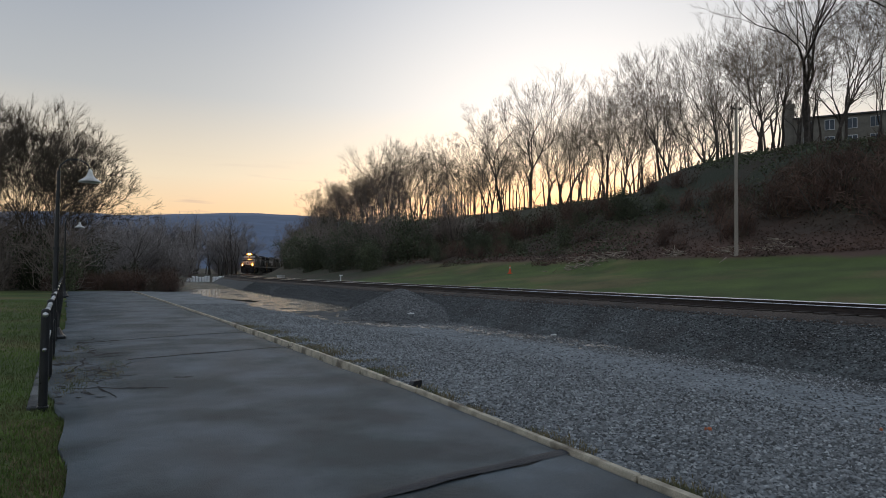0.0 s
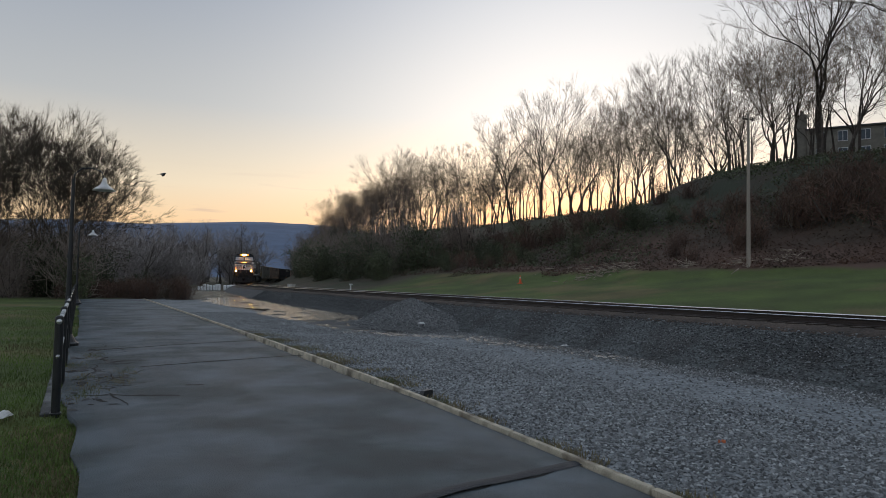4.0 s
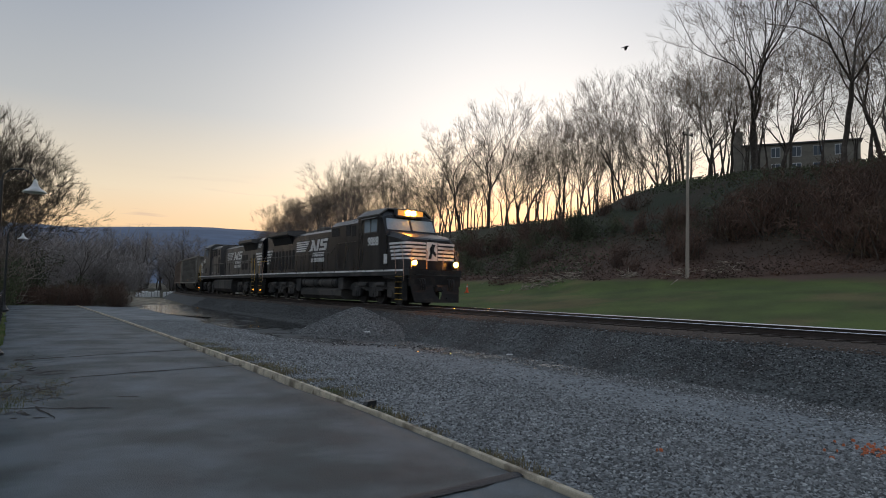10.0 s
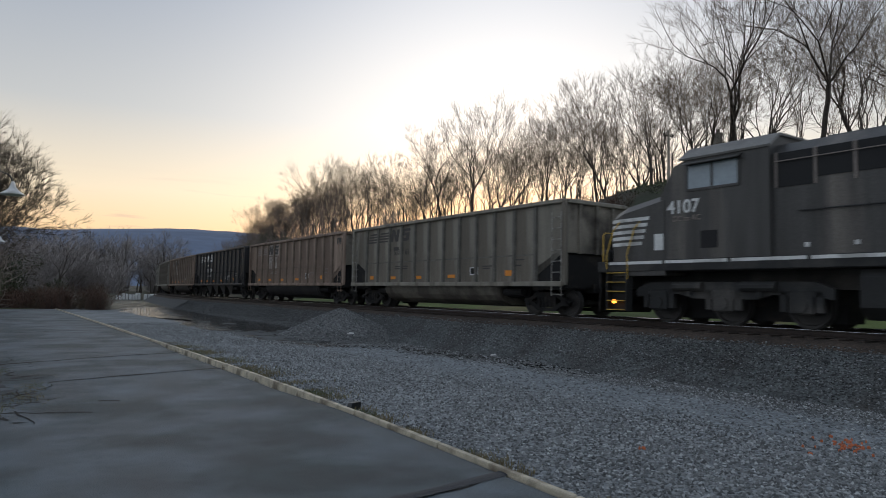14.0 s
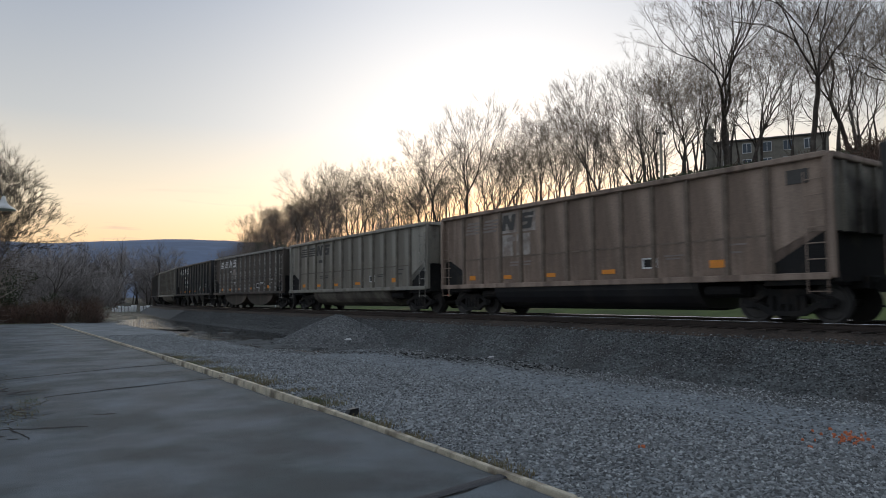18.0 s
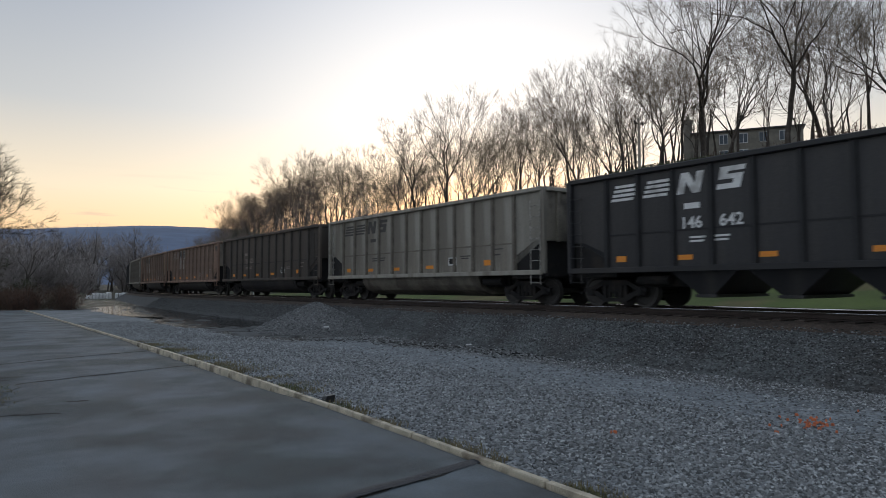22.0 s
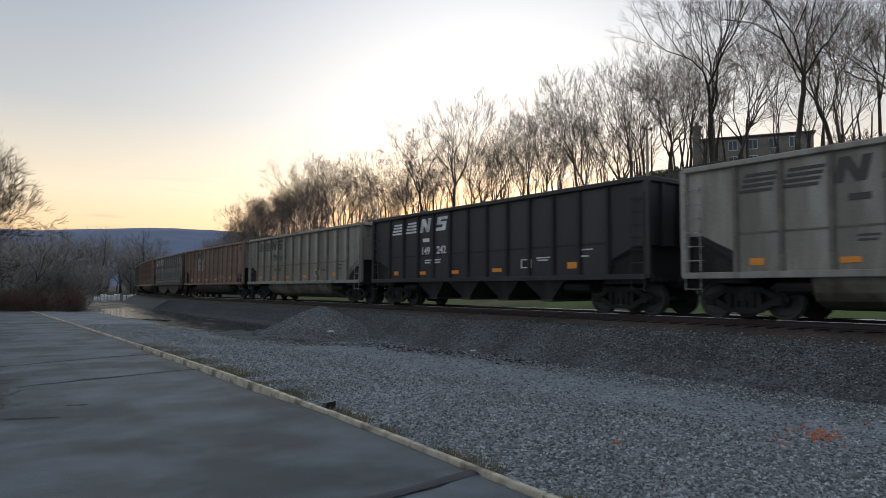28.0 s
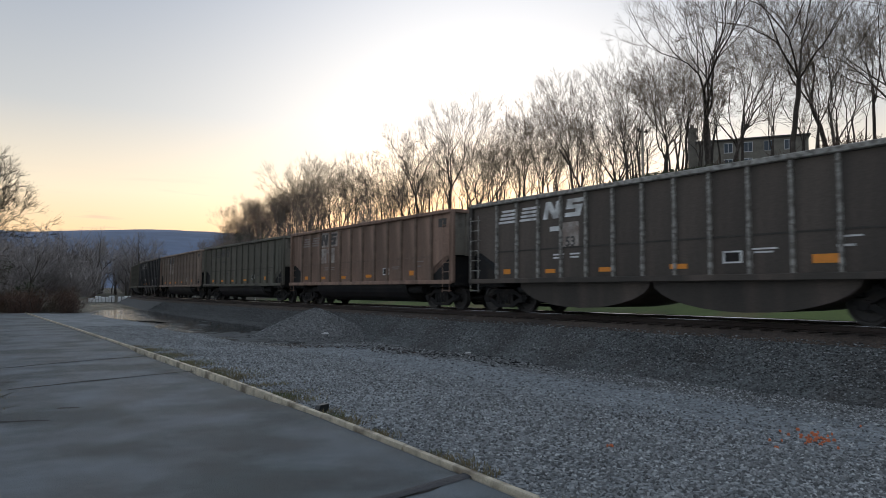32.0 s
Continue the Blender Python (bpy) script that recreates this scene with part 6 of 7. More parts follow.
def build_woods():
    rng = random.Random(17)
    # the ridge behind the lawn: crowns rise and fall along the crest
    for s, u, top, meshes, spin in ((88.2, 60.4, 30.2, DOME, 0.4), (82.2, 61.6, 33.4, PLUME, 2.0), (73.4, 63.4, 31.8, TREES[4], 1.0), (69.0, 64.6, 31.2, TREES[7], 4.1), (112.0, 56.4, 28.8, TREES[2], 0.7), (104.5, 57.6, 28.2, TREES[10], 3.0), (119.5, 55.5, 29.4, TREES[5], 5.2), (60.2, 66.0, 33.0, TREES[3], 2.2), (53.0, 65.5, 35.0, TREES[8], 0.2), (39.7, 64.0, 39.0, OLD_TREE, 0.9), (30.0, 62.0, 39.0, TREES[11], 4.0)):
        base = ground_height(u, s)
        size = (top - base) / max(v.co.z for v in meshes[1].vertices)
        plant("tree", "tall bare winter tree on the ridge, dark against the sky", "tree", meshes, on_ground(u, s, spin, size, 0.2), "bare trees on the ridge", TP)
    s = 16.0
    k = 0
    while s < 186:
        for row in range(2):
            place_s = s + rng.uniform(-1.8, 1.8)
            u = ridge_line(place_s) - 3.0 + 5.0 * row + rng.uniform(-2.2, 2.2)
            base = ground_height(u, place_s)
            crown = float(np.interp(place_s, [16, 34, 48, 52.5, 54, 61, 69, 73, 77, 79, 81, 89, 92, 98, 103, 111, 120, 139, 154, 178], [38, 38, 35.8, 34.6, 32.9, 32.6, 30.7, 30.8, 28.5, 26.5, 27.5, 27.5, 25.4, 25.3, 27.0, 28.3, 28.8, 27.6, 27.0, 25.2]))
            crown = 1.85 + (crown - 1.85) * u / ridge_line(place_s)
            size = (crown - base) / 19.0 * rng.uniform(0.7, 0.96)
            plant("tree", "tall bare winter tree on the ridge, dark against the sky", "tree", TREES[k % 12] if s < 125 else FAR_TREES[k % 6], on_ground(u, place_s, rng.uniform(0, 6.3), size, 0.2), "bare trees on the ridge", TP)
            k += 1
        s += 3.0 if s < 70 else 2.6
    # the wood runs down towards the railway where both turn away
    for i in range(26):
        f = i / 25
        place_s = 172 + 45 * rng.random()
        u = place_s * (0.375 - 0.085 * f)
        base = ground_height(u, place_s)
        size = max((24.0 - 8.5 * f) * place_s / 195 - base, 5.0) / 18.0 * rng.uniform(0.75, 1.0)
        plant("tree", "bare winter tree where the wood meets the railway", "tree", FAR_TREES[i % 6], on_ground(u, place_s, rng.uniform(0, 6.3), size, 0.2), "bare trees of the wood's end", TP)
    # slim young stems between them along the crest
    for i in range(120):
        place_s = rng.uniform(24, 130)
        u = ridge_line(place_s) - 4 + rng.uniform(-2, 6)
        plant("sapling", "slim bare young tree on the crest of the ridge", "tree", SAPLING[i % 4], on_ground(u, place_s, rng.uniform(0, 6.3), rng.uniform(0.5, 1.3), 0.2), "young trees on the ridge", TP)
    # on the slope, thinner and younger
    for i in range(60):
        s = rng.uniform(50, 190)
        u = lawn_edge(s) + rng.uniform(0.2, 0.95) * (ridge_line(s) - lawn_edge(s))
        plant("sapling", "thin bare young tree on the wooded bank", "tree", SAPLING[i % 4], on_ground(u, s, rng.uniform(0, 6.3), rng.uniform(0.6, 1.1), 0.2), "young trees on the bank", TP)
    # dark evergreen growth at the foot of the wood
    for i in range(44):
        s = rng.uniform(66, 185)
        u = lawn_edge(s) + rng.uniform(2.5, 14)
        plant("thicket", "grey-brown leafless thicket at the foot of the wood", "shrub", THICKET[i % 3], on_ground(u, s, rng.uniform(0, 6.3), rng.uniform(1.0, 2.0), 0.3), "thickets of the wood edge", SP)
    for i in range(72):
        s = rng.uniform(66, 172)
        u = lawn_edge(s) + rng.uniform(1.0, 9) + 3.5 * smooth(125, 150, s)
        plant("evergreen_shrub", "dense dark evergreen shrub at the foot of the wood", "shrub", EVERGREEN[i % 3], on_ground(u, s, rng.uniform(0, 6.3), rng.uniform(0.7, 1.7), 0.3), "evergreen shrubs of the wood edge", SP)
    for i in range(30):
        s = rng.uniform(40, 70)
        u = lawn_edge(s) + rng.uniform(4, 15)
        plant("evergreen_shrub", "low dark evergreen shrub on the bank", "shrub", EVERGREEN[i % 3], on_ground(u, s, rng.uniform(0, 6.3), rng.uniform(0.4, 0.85), 0.3), "evergreen shrubs on the bank", SP)
    for i in range(42):
        s = rng.uniform(14, 30)
        u = rng.uniform(41, 54)
        plant("dry_shrub", "dense leafless reddish-brown bramble on the bank", "shrub", DRY[i % 3], on_ground(u, s, rng.uniform(0, 6.3), rng.uniform(1.1, 1.9), 0.2), "brambles on the bank", SP)
    for i in range(54):
        s = rng.uniform(14, 75)
        u = lawn_edge(s) + rng.uniform(2.5, 18)
        plant("dry_shrub", "leafless reddish-brown bramble on the bank", "shrub", DRY[i % 3], on_ground(u, s, rng.uniform(0, 6.3), rng.uniform(0.7, 1.5), 0.2), "brambles on the bank", SP)
    # trees and thicket beyond the end of the path
    for i, (u, s, size) in enumerate(((-0.9, 65, 1.17), (-6.0, 62, 1.14), (-3.4, 69, 1.21), (-9.5, 66, 1.18), (-13, 63, 1.1), (-19.5, 66, 1.15))):
        plant("spreading_tree", "broad many-stemmed bare tree at the end of the path", "tree", SPREAD[i % 3], on_ground(u, s, 1.3 * i, size, 0.2), "bare trees beyond the path", TP)
    for i in range(46):
        s = rng.uniform(60, 95)
        u = rng.uniform(-24, 3.2 + (s - 58) * 0.06)
        plant("thicket", "grey-brown leafless thicket beyond the path", "shrub", THICKET[i % 3], on_ground(u, s, rng.uniform(0, 6.3), rng.uniform(1.2, 2.2), 0.3), "thickets beyond the path", SP)
    for i in range(30):
        s = rng.uniform(58, 92)
        u = rng.uniform(-24, 2.5 + (s - 58) * 0.06)
        plant("evergreen_shrub", "dense dark evergreen shrub beyond the path", "shrub", EVERGREEN[i % 3], on_ground(u, s, rng.uniform(0, 6.3), rng.uniform(0.8, 1.6), 0.3), "evergreen shrubs beyond the path", SP)
    for i in range(34):
        s = rng.uniform(57, 78)
        u = rng.uniform(-2, 7.5)
        plant("dry_shrub", "leafless reddish-brown bush beside the gravel", "shrub", DRY[i % 3], on_ground(u, s, rng.uniform(0, 6.3), rng.uniform(0.6, 1.2), 0.15), "dry bushes beside the gravel", SP)
    # distant wood across the valley
    for i in range(90):
        s = rng.uniform(150, 260)
        u = rng.uniform(-30, 0.21 * s)
        plant("thicket", "distant leafless thicket paled for the valley haze", "shrub", FAR_THICKET[i % 3], on_ground(u, s, rng.uniform(0, 6.3), rng.uniform(2.4, 4.2), 0.3), "distant thickets of the valley", SP)
    for i in range(80):
        s = rng.uniform(150, 250)
        u = rng.uniform(-25, 0.235 * s)
        plant("tree", "distant bare tree, its twigs paled for valley haze", "tree", VALLEY_TREES[i % 3], on_ground(u, s, rng.uniform(0, 6.3), rng.uniform(0.65, 1.0), 0.2), "distant trees of the valley", TP)


build_woods()


def build_far_hill():
    shape = Shape()
    n = 120
    rows = []
    for j, (dist, k) in enumerate(((1500, 0.0), (1900, 0.45), (2300, 0.85), (2600, 1.0), (3300, 0.6))):
        for i in range(n + 1):
            a = radians(-75 + 110 * i / n)
            crest = 190 + 36 * math.exp(-((math.degrees(a) + 17) / 7) ** 2) + 18 * noise.noise((a * 9, 1.7, 0)) + 5 * noise.noise((a * 60, 4, 0))
            rows.append((dist * math.sin(a), dist * math.cos(a), -10 + crest * k))
    shape.v = rows
    shape.f = [(j * (n + 1) + i, j * (n + 1) + i + 1, (j + 1) * (n + 1) + i + 1, (j + 1) * (n + 1) + i) for j in range(4) for i in range(n)]
    ob = part("far_hill", shape, HAZED_HILL)
    tagged(weld_normals(ob), "long wooded mountain on the horizon, coloured with blue haze", "hill", kind="structure")


build_far_hill()


# ---- things beside the path ----
def street_lamp(u, s, scale=1.0):
    lamp = thing("street_lamp", "black iron lamp post with a white bell shade on an arm", "street lamp", SITE @ pose(u, s, 0.0) @ Matrix.Scale(scale, 4), "lamps along the path")
    part("base", Shape().loft([[(r * math.cos(a), r * math.sin(a), z) for a in (2 * math.pi * k / 16 for k in range(16))] for r, z in ((0.3, -0.1), (0.3, 0.05), (0.24, 0.09), (0.2, 0.16), (0.13, 0.3), (0.1, 0.5), (0.1, 0.62), (0.08, 0.7))]), BLACKIRON, lamp)
    part("post", Shape().tube([(0, 0, 0.6), (0, 0, 2.4), (0, 0, 4.5)], [0.075, 0.06, 0.045], 12), BLACKIRON, lamp)
    part("collar", Shape().tube([(0, 0, 2.35), (0, 0, 2.45)], 0.085, 12), BLACKIRON, lamp)
    part("arm", Shape().tube([(0, 0, 4.45), (0.03, 0, 4.66), (0.2, 0, 4.82), (0.45, 0, 4.85), (0.67, 0, 4.76), (0.75, 0, 4.58)], 0.017, 8), BLACKIRON, lamp)
    shade = part("shade", Shape().loft([[(0.75 + r * math.cos(a), r * math.sin(a), z) for a in (2 * math.pi * k / 24 for k in range(24))] for r, z in ((0.04, 4.6), (0.06, 4.52), (0.08, 4.45), (0.13, 4.38), (0.26, 4.29), (0.3, 4.25), (0.28, 4.25), (0.24, 4.28), (0.1, 4.36))], caps=False), WHITE, lamp, "white enamelled bell shade")
    weld_normals(shade)
    return lamp


street_lamp(-0.18, 19.8, 0.958)
street_lamp(-0.1, 47.0)


def path_railing():
    rail = thing("railing", "black post-and-rail guard rail with bright shiny bars beside the path", "railing", SITE)
    for s in [10.42 + 2.93 * k for k in range(12)]:
        p = part("post", Shape().tube([(-0.15, s, -0.3), (-0.15, s, 1.2), (-0.15, s, 1.25), (-0.15, s, 1.27)], [0.055, 0.055, 0.05, 0.03], 14), BLACKIRON, rail)
        part("foot_plate", Shape().box(-0.22, -0.08, s - 0.07, s + 0.07, -0.06, -0.035, 0.006), BLACKIRON, p)
    for z, r in ((1.19, 0.036), (0.72, 0.028)):
        weld_normals(part("bar", Shape().tube([(-0.15, 10.35, z), (-0.15, 42.75, z)], r, 12), SKY_BRIGHT_BAR, rail, "shiny bar, brightened for the sky's reflection"))


path_railing()


def utility_pole():
    pole = thing("utility_pole", "weathered pale wooden utility pole with one crossarm", "utility pole", SITE @ pose(36.0, 26.9, ground_height(36.0, 26.9)))
    part("pole", Shape().tube([(0, 0, -0.6), (0, 0, 4), (0, 0, 9.5)], [0.125, 0.105, 0.08], 12), POLE, pole)
    part("crossarm", Shape().box(-0.5, 0.5, -0.04, 0.04, 9.1, 9.18, 0.01), TIE, pole)
    for x in (-0.44, 0.44):
        part("insulator", Shape().tube([(x, 0, 9.17), (x, 0, 9.25), (x, 0, 9.32)], [0.03, 0.05, 0.03], 8), BLACKIRON, pole)


utility_pole()


def traffic_cone(u, s):
    cone = thing("traffic_cone", "orange plastic traffic cone with a white band beside the lawn", "traffic cone", SITE @ pose(u, s, ground_height(u, s)) @ Matrix.Scale(0.66, 4))
    part("base", Shape().box(-0.25, 0.25, -0.25, 0.25, 0, 0.05, 0.015), CONE, cone)
    part("body", Shape().tube([(0, 0, 0.05), (0, 0, 0.45), (0, 0, 0.95)], [0.19, 0.12, 0.045], 16), CONE, cone)
    part("band", Shape().tube([(0, 0, 0.62), (0, 0, 0.78)], [0.1, 0.076], 16), WHITE, cone)


traffic_cone(29.5, 41.8)


def whistle_post():
    p = thing("track_marker", "white trackside marker post with a short flat head", "sign", SITE @ pose(20.6, 54.4, ground_height(20.6, 54.4)))
    part("post", Shape().box(-0.045, 0.045, -0.045, 0.045, -0.3, 0.86, 0.01), WHITE, p)
    part("head", Shape().box(-0.14, 0.2, -0.04, 0.04, 0.86, 0.97, 0.01), WHITE, p)


whistle_post()


def relay_box():
    b = thing("relay_box", "pale grey metal trackside relay cabinet", "cabinet", SITE @ pose(21.2, 75.0, ground_height(21.2, 75.0)))
    part("body", Shape().box(-0.35, 0.35, -0.3, 0.3, 0.0, 0.75, 0.02), WHITE, b)
    part("lid", Shape().box(-0.4, 0.4, -0.35, 0.35, 0.75, 0.82, 0.02), WHITE, b)


relay_box()


def white_bales():
    rng = random.Random(3)
    for i in range(6):
        u, s = 14.9 + 0.78 * i + (0.35 if i > 3 else 0), 98.8 - 0.12 * i
        b = thing("wrapped_bale", "white plastic-wrapped bundle lying beside the railway", "bundle", SITE @ pose(u, s, ground_height(u, s), 0, 0, rng.uniform(-8, 8)), "white bundles beside the railway")
        h = rng.uniform(0.7, 0.9) * (0.7 if i == 0 else 1)
        shape = Shape().box(-0.36, 0.36, -0.45, 0.45, -0.05, h, 0.09)
        part("wrapping", shape, BRIGHT, b)
        part("strap", Shape().box(-0.03, 0.03, -0.455, 0.455, -0.05, h + 0.006), LETTER_DARK, b)


white_bales()


def ridge_house():
    """A long two-storey masonry house with an end chimney behind the ridge trees."""
    base = 19.4
    h = thing("house", "dark two-storey stone house with an end chimney on the ridge", "house", SITE @ pose(90.0, 59.5, base, 0, 0, -59))
    part("wall", Shape().box(1.3, 16.3, 0, 8, -5, 4.9), BRICKWALL, h)
    part("roof", Shape().extrude([(-0.3, 4.9), (8.3, 4.9), (8.3, 5.1), (4, 5.5), (-0.3, 5.1)], "x", 1.05, 16.6), LOCO_ROOF, h)
    part("chimney", Shape().box(0.0, 1.28, 0.4, 1.9, -5, 7.4, 0.05).box(-0.1, 1.4, 0.3, 2.0, 7.0, 7.25).box(0.35, 0.95, 0.8, 1.5, 7.4, 8.0, 0.04), BRICKWALL, h)
    for floor in (0.6, 3.0):
        for x in (3.0, 5.7, 8.4, 11.1, 13.8):
            w = part("window", Shape().box(x - 0.62, x + 0.62, -0.07, 0.0, floor, floor + 1.5), WHITE, h)
            for k in (-0.29, 0.29):
                part("pane", Shape().box(x + k - 0.25, x + k + 0.25, -0.085, -0.07, floor + 0.1, floor + 1.4), GLASS_DARK, w)


ridge_house()


def toe_height(u, s):
    """The surface where the ballast bank meets the lot."""
    return max(ground_height(u, s), 1.17 - 0.0035 * s + float(np.interp(u - TRACK_U, [-4.1, -3.55, -3.2, -2.0], [-1.5, -1.25, -1.02, -0.28])))


def puddle():
    """Standing water along the foot of the ballast."""
    water = bpy.data.materials.new("still_water")
    water.use_nodes = True
    nodes, links = water.node_tree.nodes, water.node_tree.links
    b = nodes["Principled BSDF"]
    b.inputs["Base Color"].default_value = (0.02, 0.02, 0.018, 1)
    b.inputs["Roughness"].default_value = 0.03
    b.inputs["Specular IOR Level"].default_value = 0.9
    ripple = nodes.new("ShaderNodeTexNoise")
    ripple.inputs["Scale"].default_value = 1.9
    ripple.inputs["Detail"].default_value = 3
    coord = nodes.new("ShaderNodeTexCoord")
    waves = nodes.new("ShaderNodeMapping")
    waves.inputs["Scale"].default_value = (0.6, 1.4, 1.0)
    waves.inputs["Rotation"].default_value = (0, 0, 0.25)
    links.new(coord.outputs["Object"], waves.inputs[0])
    links.new(waves.outputs[0], ripple.inputs["Vector"])
    relief = nodes.new("ShaderNodeBump")
    relief.inputs["Strength"].default_value = 0.9
    b.inputs["IOR"].default_value = 1.33
    relief.inputs["Distance"].default_value = 0.07
    links.new(ripple.outputs["Fac"], relief.inputs["Height"])
    links.new(relief.outputs[0], b.inputs["Normal"])
    pools = [([(9.4, 66), (14.5, 66), (14.9, 58), (14.4, 48), (14.0, 42), (13.7, 36), (12.9, 31), (11.4, 24.0), (10.2, 23.0), (9.2, 23.5), (9.0, 28), (8.9, 32), (8.6, 37), (10.6, 42), (8.9, 46), (8.5, 54), (8.2, 60)], -0.168, "shallow puddle reflecting the yellow sky along the ballast")]
    for outline, level, label in pools:
        ring = []
        n = len(outline)
        for i, (u, s) in enumerate(outline):
            u2, s2 = outline[(i + 1) % n]
            for k in range(8):
                f = k / 8
                w = 0.3 * noise.noise((u * 3 + f * 9, s + f * 5, 2))
                ring.append((u + (u2 - u) * f + w, s + (s2 - s) * f + w * 2, 0.0))
        shape = Shape()
        shape.add(ring, [tuple(range(len(ring)))])
        ob = part("puddle", shape, water, at=SITE @ Matrix.Translation((0, 0, level)))
        tagged(ob, label, "puddle", kind="structure")
    # bars of gravel that stand just out of the water
    rng = random.Random(41)
    bars = Shape()
    for _ in range(46):
        s = rng.choice((rng.uniform(23.5, 31), rng.uniform(23.5, 31), rng.uniform(31, 62)))
        u = float(np.interp(s, [23, 28, 36, 42, 50, 62], [10.4, 10.6, 10.6, 11.8, 11.2, 11.5])) + rng.gauss(0, 1.0)
        a, b = rng.uniform(0.15, 0.6), rng.uniform(0.2, 0.7)
        rim = [rng.uniform(0.55, 1.25) for _ in range(12)]
        bars.loft([[(u + a * f * rim[j] * math.cos(0.5236 * j), s + b * f * rim[j] * math.sin(0.5236 * j), -0.168 + h) for j in range(12)] for f, h in ((1.1, -0.03), (0.9, 0.008), (0.5, 0.025), (0.15, 0.032))])
    tagged(part("gravel_bar", bars, BALLAST, at=SITE), "low bars of wet gravel standing out of the puddle", "gravel", kind="stuff")
    # thin films of water between the stones along the toe of the bank
    rng = random.Random(14)
    film = Shape()
    for _ in range(600):
        k = rng.random()
        s = 23.6 - 11.5 * k
        u = float(np.interp(s, [12, 14, 16, 18, 21, 22, 23.6], [13.8, 13.5, 13.1, 12.9, 12.4, 10.6, 9.8])) + rng.gauss(0, 0.5)
        u -= 0.3
        if toe_height(u, s) > ground_height(u, s) + 0.03:
            continue
        a, b = rng.uniform(0.015, 0.05), rng.uniform(0.03, 0.1)
        z = toe_height(u, s) + 0.014
        tilt = math.tan(radians(rng.gauss(5.5, 2.5)))
        away = Vector((u, s, 0)).normalized()
        film.add([(u + x, s + y, z + tilt * (x * away.x + y * away.y)) for x, y in ((a * math.cos(t) * rng.uniform(0.6, 1.3), b * math.sin(t) * rng.uniform(0.6, 1.3)) for t in (2 * math.pi * j / 9 for j in range(9)))], [tuple(range(9))])
    tagged(part("water_film", film, water, at=SITE), "small glints of water between wet stones", "puddle", kind="stuff")


puddle()


# ---- loose stone ----
def stones(name, label, count, where, size, mat, seed):
    """Loose angular stones, too many to count, in one mesh."""
    rng = np.random.default_rng(seed)
    pts = where(rng, count)
    count = len(pts)
    base = np.array([(1, 0, 0), (0, 1, 0), (-1, 0, 0), (0, -1, 0), (0, 0, 1), (0, 0, -1)], float)
    tri = np.array([(0, 1, 4), (1, 2, 4), (2, 3, 4), (3, 0, 4), (1, 0, 5), (2, 1, 5), (3, 2, 5), (0, 3, 5)])
    r = rng.uniform(size[0], size[1], (count, 1, 1)) * rng.uniform(0.6, 1.3, (count, 6, 1))
    a = rng.uniform(0, 6.28, count)
    rot = np.stack([np.stack([np.cos(a), -np.sin(a), 0 * a], 1), np.stack([np.sin(a), np.cos(a), 0 * a], 1), np.stack([0 * a, 0 * a, 1 + 0 * a], 1)], 1)
    v = np.einsum("nij,nkj->nki", rot, base[None] * r * np.array([1.0, 0.8, 0.62])) + rng.normal(0, size[0] * 0.25, (count, 6, 3)) + pts[:, None, :]
    me = bpy.data.meshes.new(name)
    me.from_pydata(v.reshape(-1, 3).tolist(), [], (tri[None] + 6 * np.arange(count)[:, None, None]).reshape(-1, 3).tolist())
    me.materials.append(mat)
    ob = new(name, me)
    ob.matrix_basis = SITE
    return tagged(ob, label, "gravel", kind="stuff")


def lot_places(rng, count):
    s = 2.2 + 36 * rng.random(count * 3) ** 2.3
    u = 4.95 + 9.0 * rng.random(count * 3)
    packed = np.clip((u - 9.0) / 1.2, 0, 1) * np.clip((12.4 - u) / 0.8, 0, 1)
    keep = rng.random(count * 3) < 1.0 - 0.8 * packed
    return np.array([(a, b, ground_height(a, b) + 0.006) for a, b in zip(u[keep][:count], s[keep][:count])])


def bank_places(rng, count, start=-9, stop=30):
    out = []
    lines = [(s, row) for s, row in BED if start < s < stop]
    for a, b, f, k in zip(rng.random(count) ** 1.7, rng.random(count), rng.random(count), rng.random(count)):
        j = min(int(a * (len(lines) - 1)), len(lines) - 2)
        p, q = lines[j][1], lines[j + 1][1]
        i = 0 if b < 0.12 else 1 if b < 0.25 else 2 if b < 0.96 else 3
        top = [p[i][n] * (1 - f) * (1 - k) + q[i][n] * f * (1 - k) + p[i + 1][n] * (1 - f) * k + q[i + 1][n] * f * k for n in range(3)]
        out.append((top[0], top[1], top[2] + 0.012))
    return np.array(out)


def mound_places(rng, count):
    out = []
    for a, b in zip(rng.random(count), rng.random(count)):
        r, t = 2.6 * math.sqrt(a), 6.283 * b
        out.append((12.9 + r * math.cos(t), 26.4 + 1.3 * r * math.sin(t), -0.25 + 1.3 * max(0.0, 1 - (r / 2.7) ** 1.1) + 0.02))
    return np.array(out)


def stone_mix(name, tones):
    """Stones that differ in shade one by one."""
    m = material(name, (0.17, 0.172, 0.17), 0.85, scale=3, vary=0.25, bump=0.2, fine=40)
    nodes, links = m.node_tree.nodes, m.node_tree.links
    b = nodes["Principled BSDF"]
    geo = nodes.new("ShaderNodeNewGeometry")
    ramp = nodes.new("ShaderNodeValToRGB")
    while len(ramp.color_ramp.elements) < 4:
        ramp.color_ramp.elements.new(0.5)
    for element, w, c in zip(ramp.color_ramp.elements, (0.0, 0.55, 0.88, 1.0), tones):
        element.position, element.color = w, (c * 0.965, c * 0.99, c * 0.985, 1)
    links.new(geo.outputs["Random Per Island"], ramp.inputs[0])
    links.new(ramp.outputs[0], b.inputs["Base Color"])
    return m


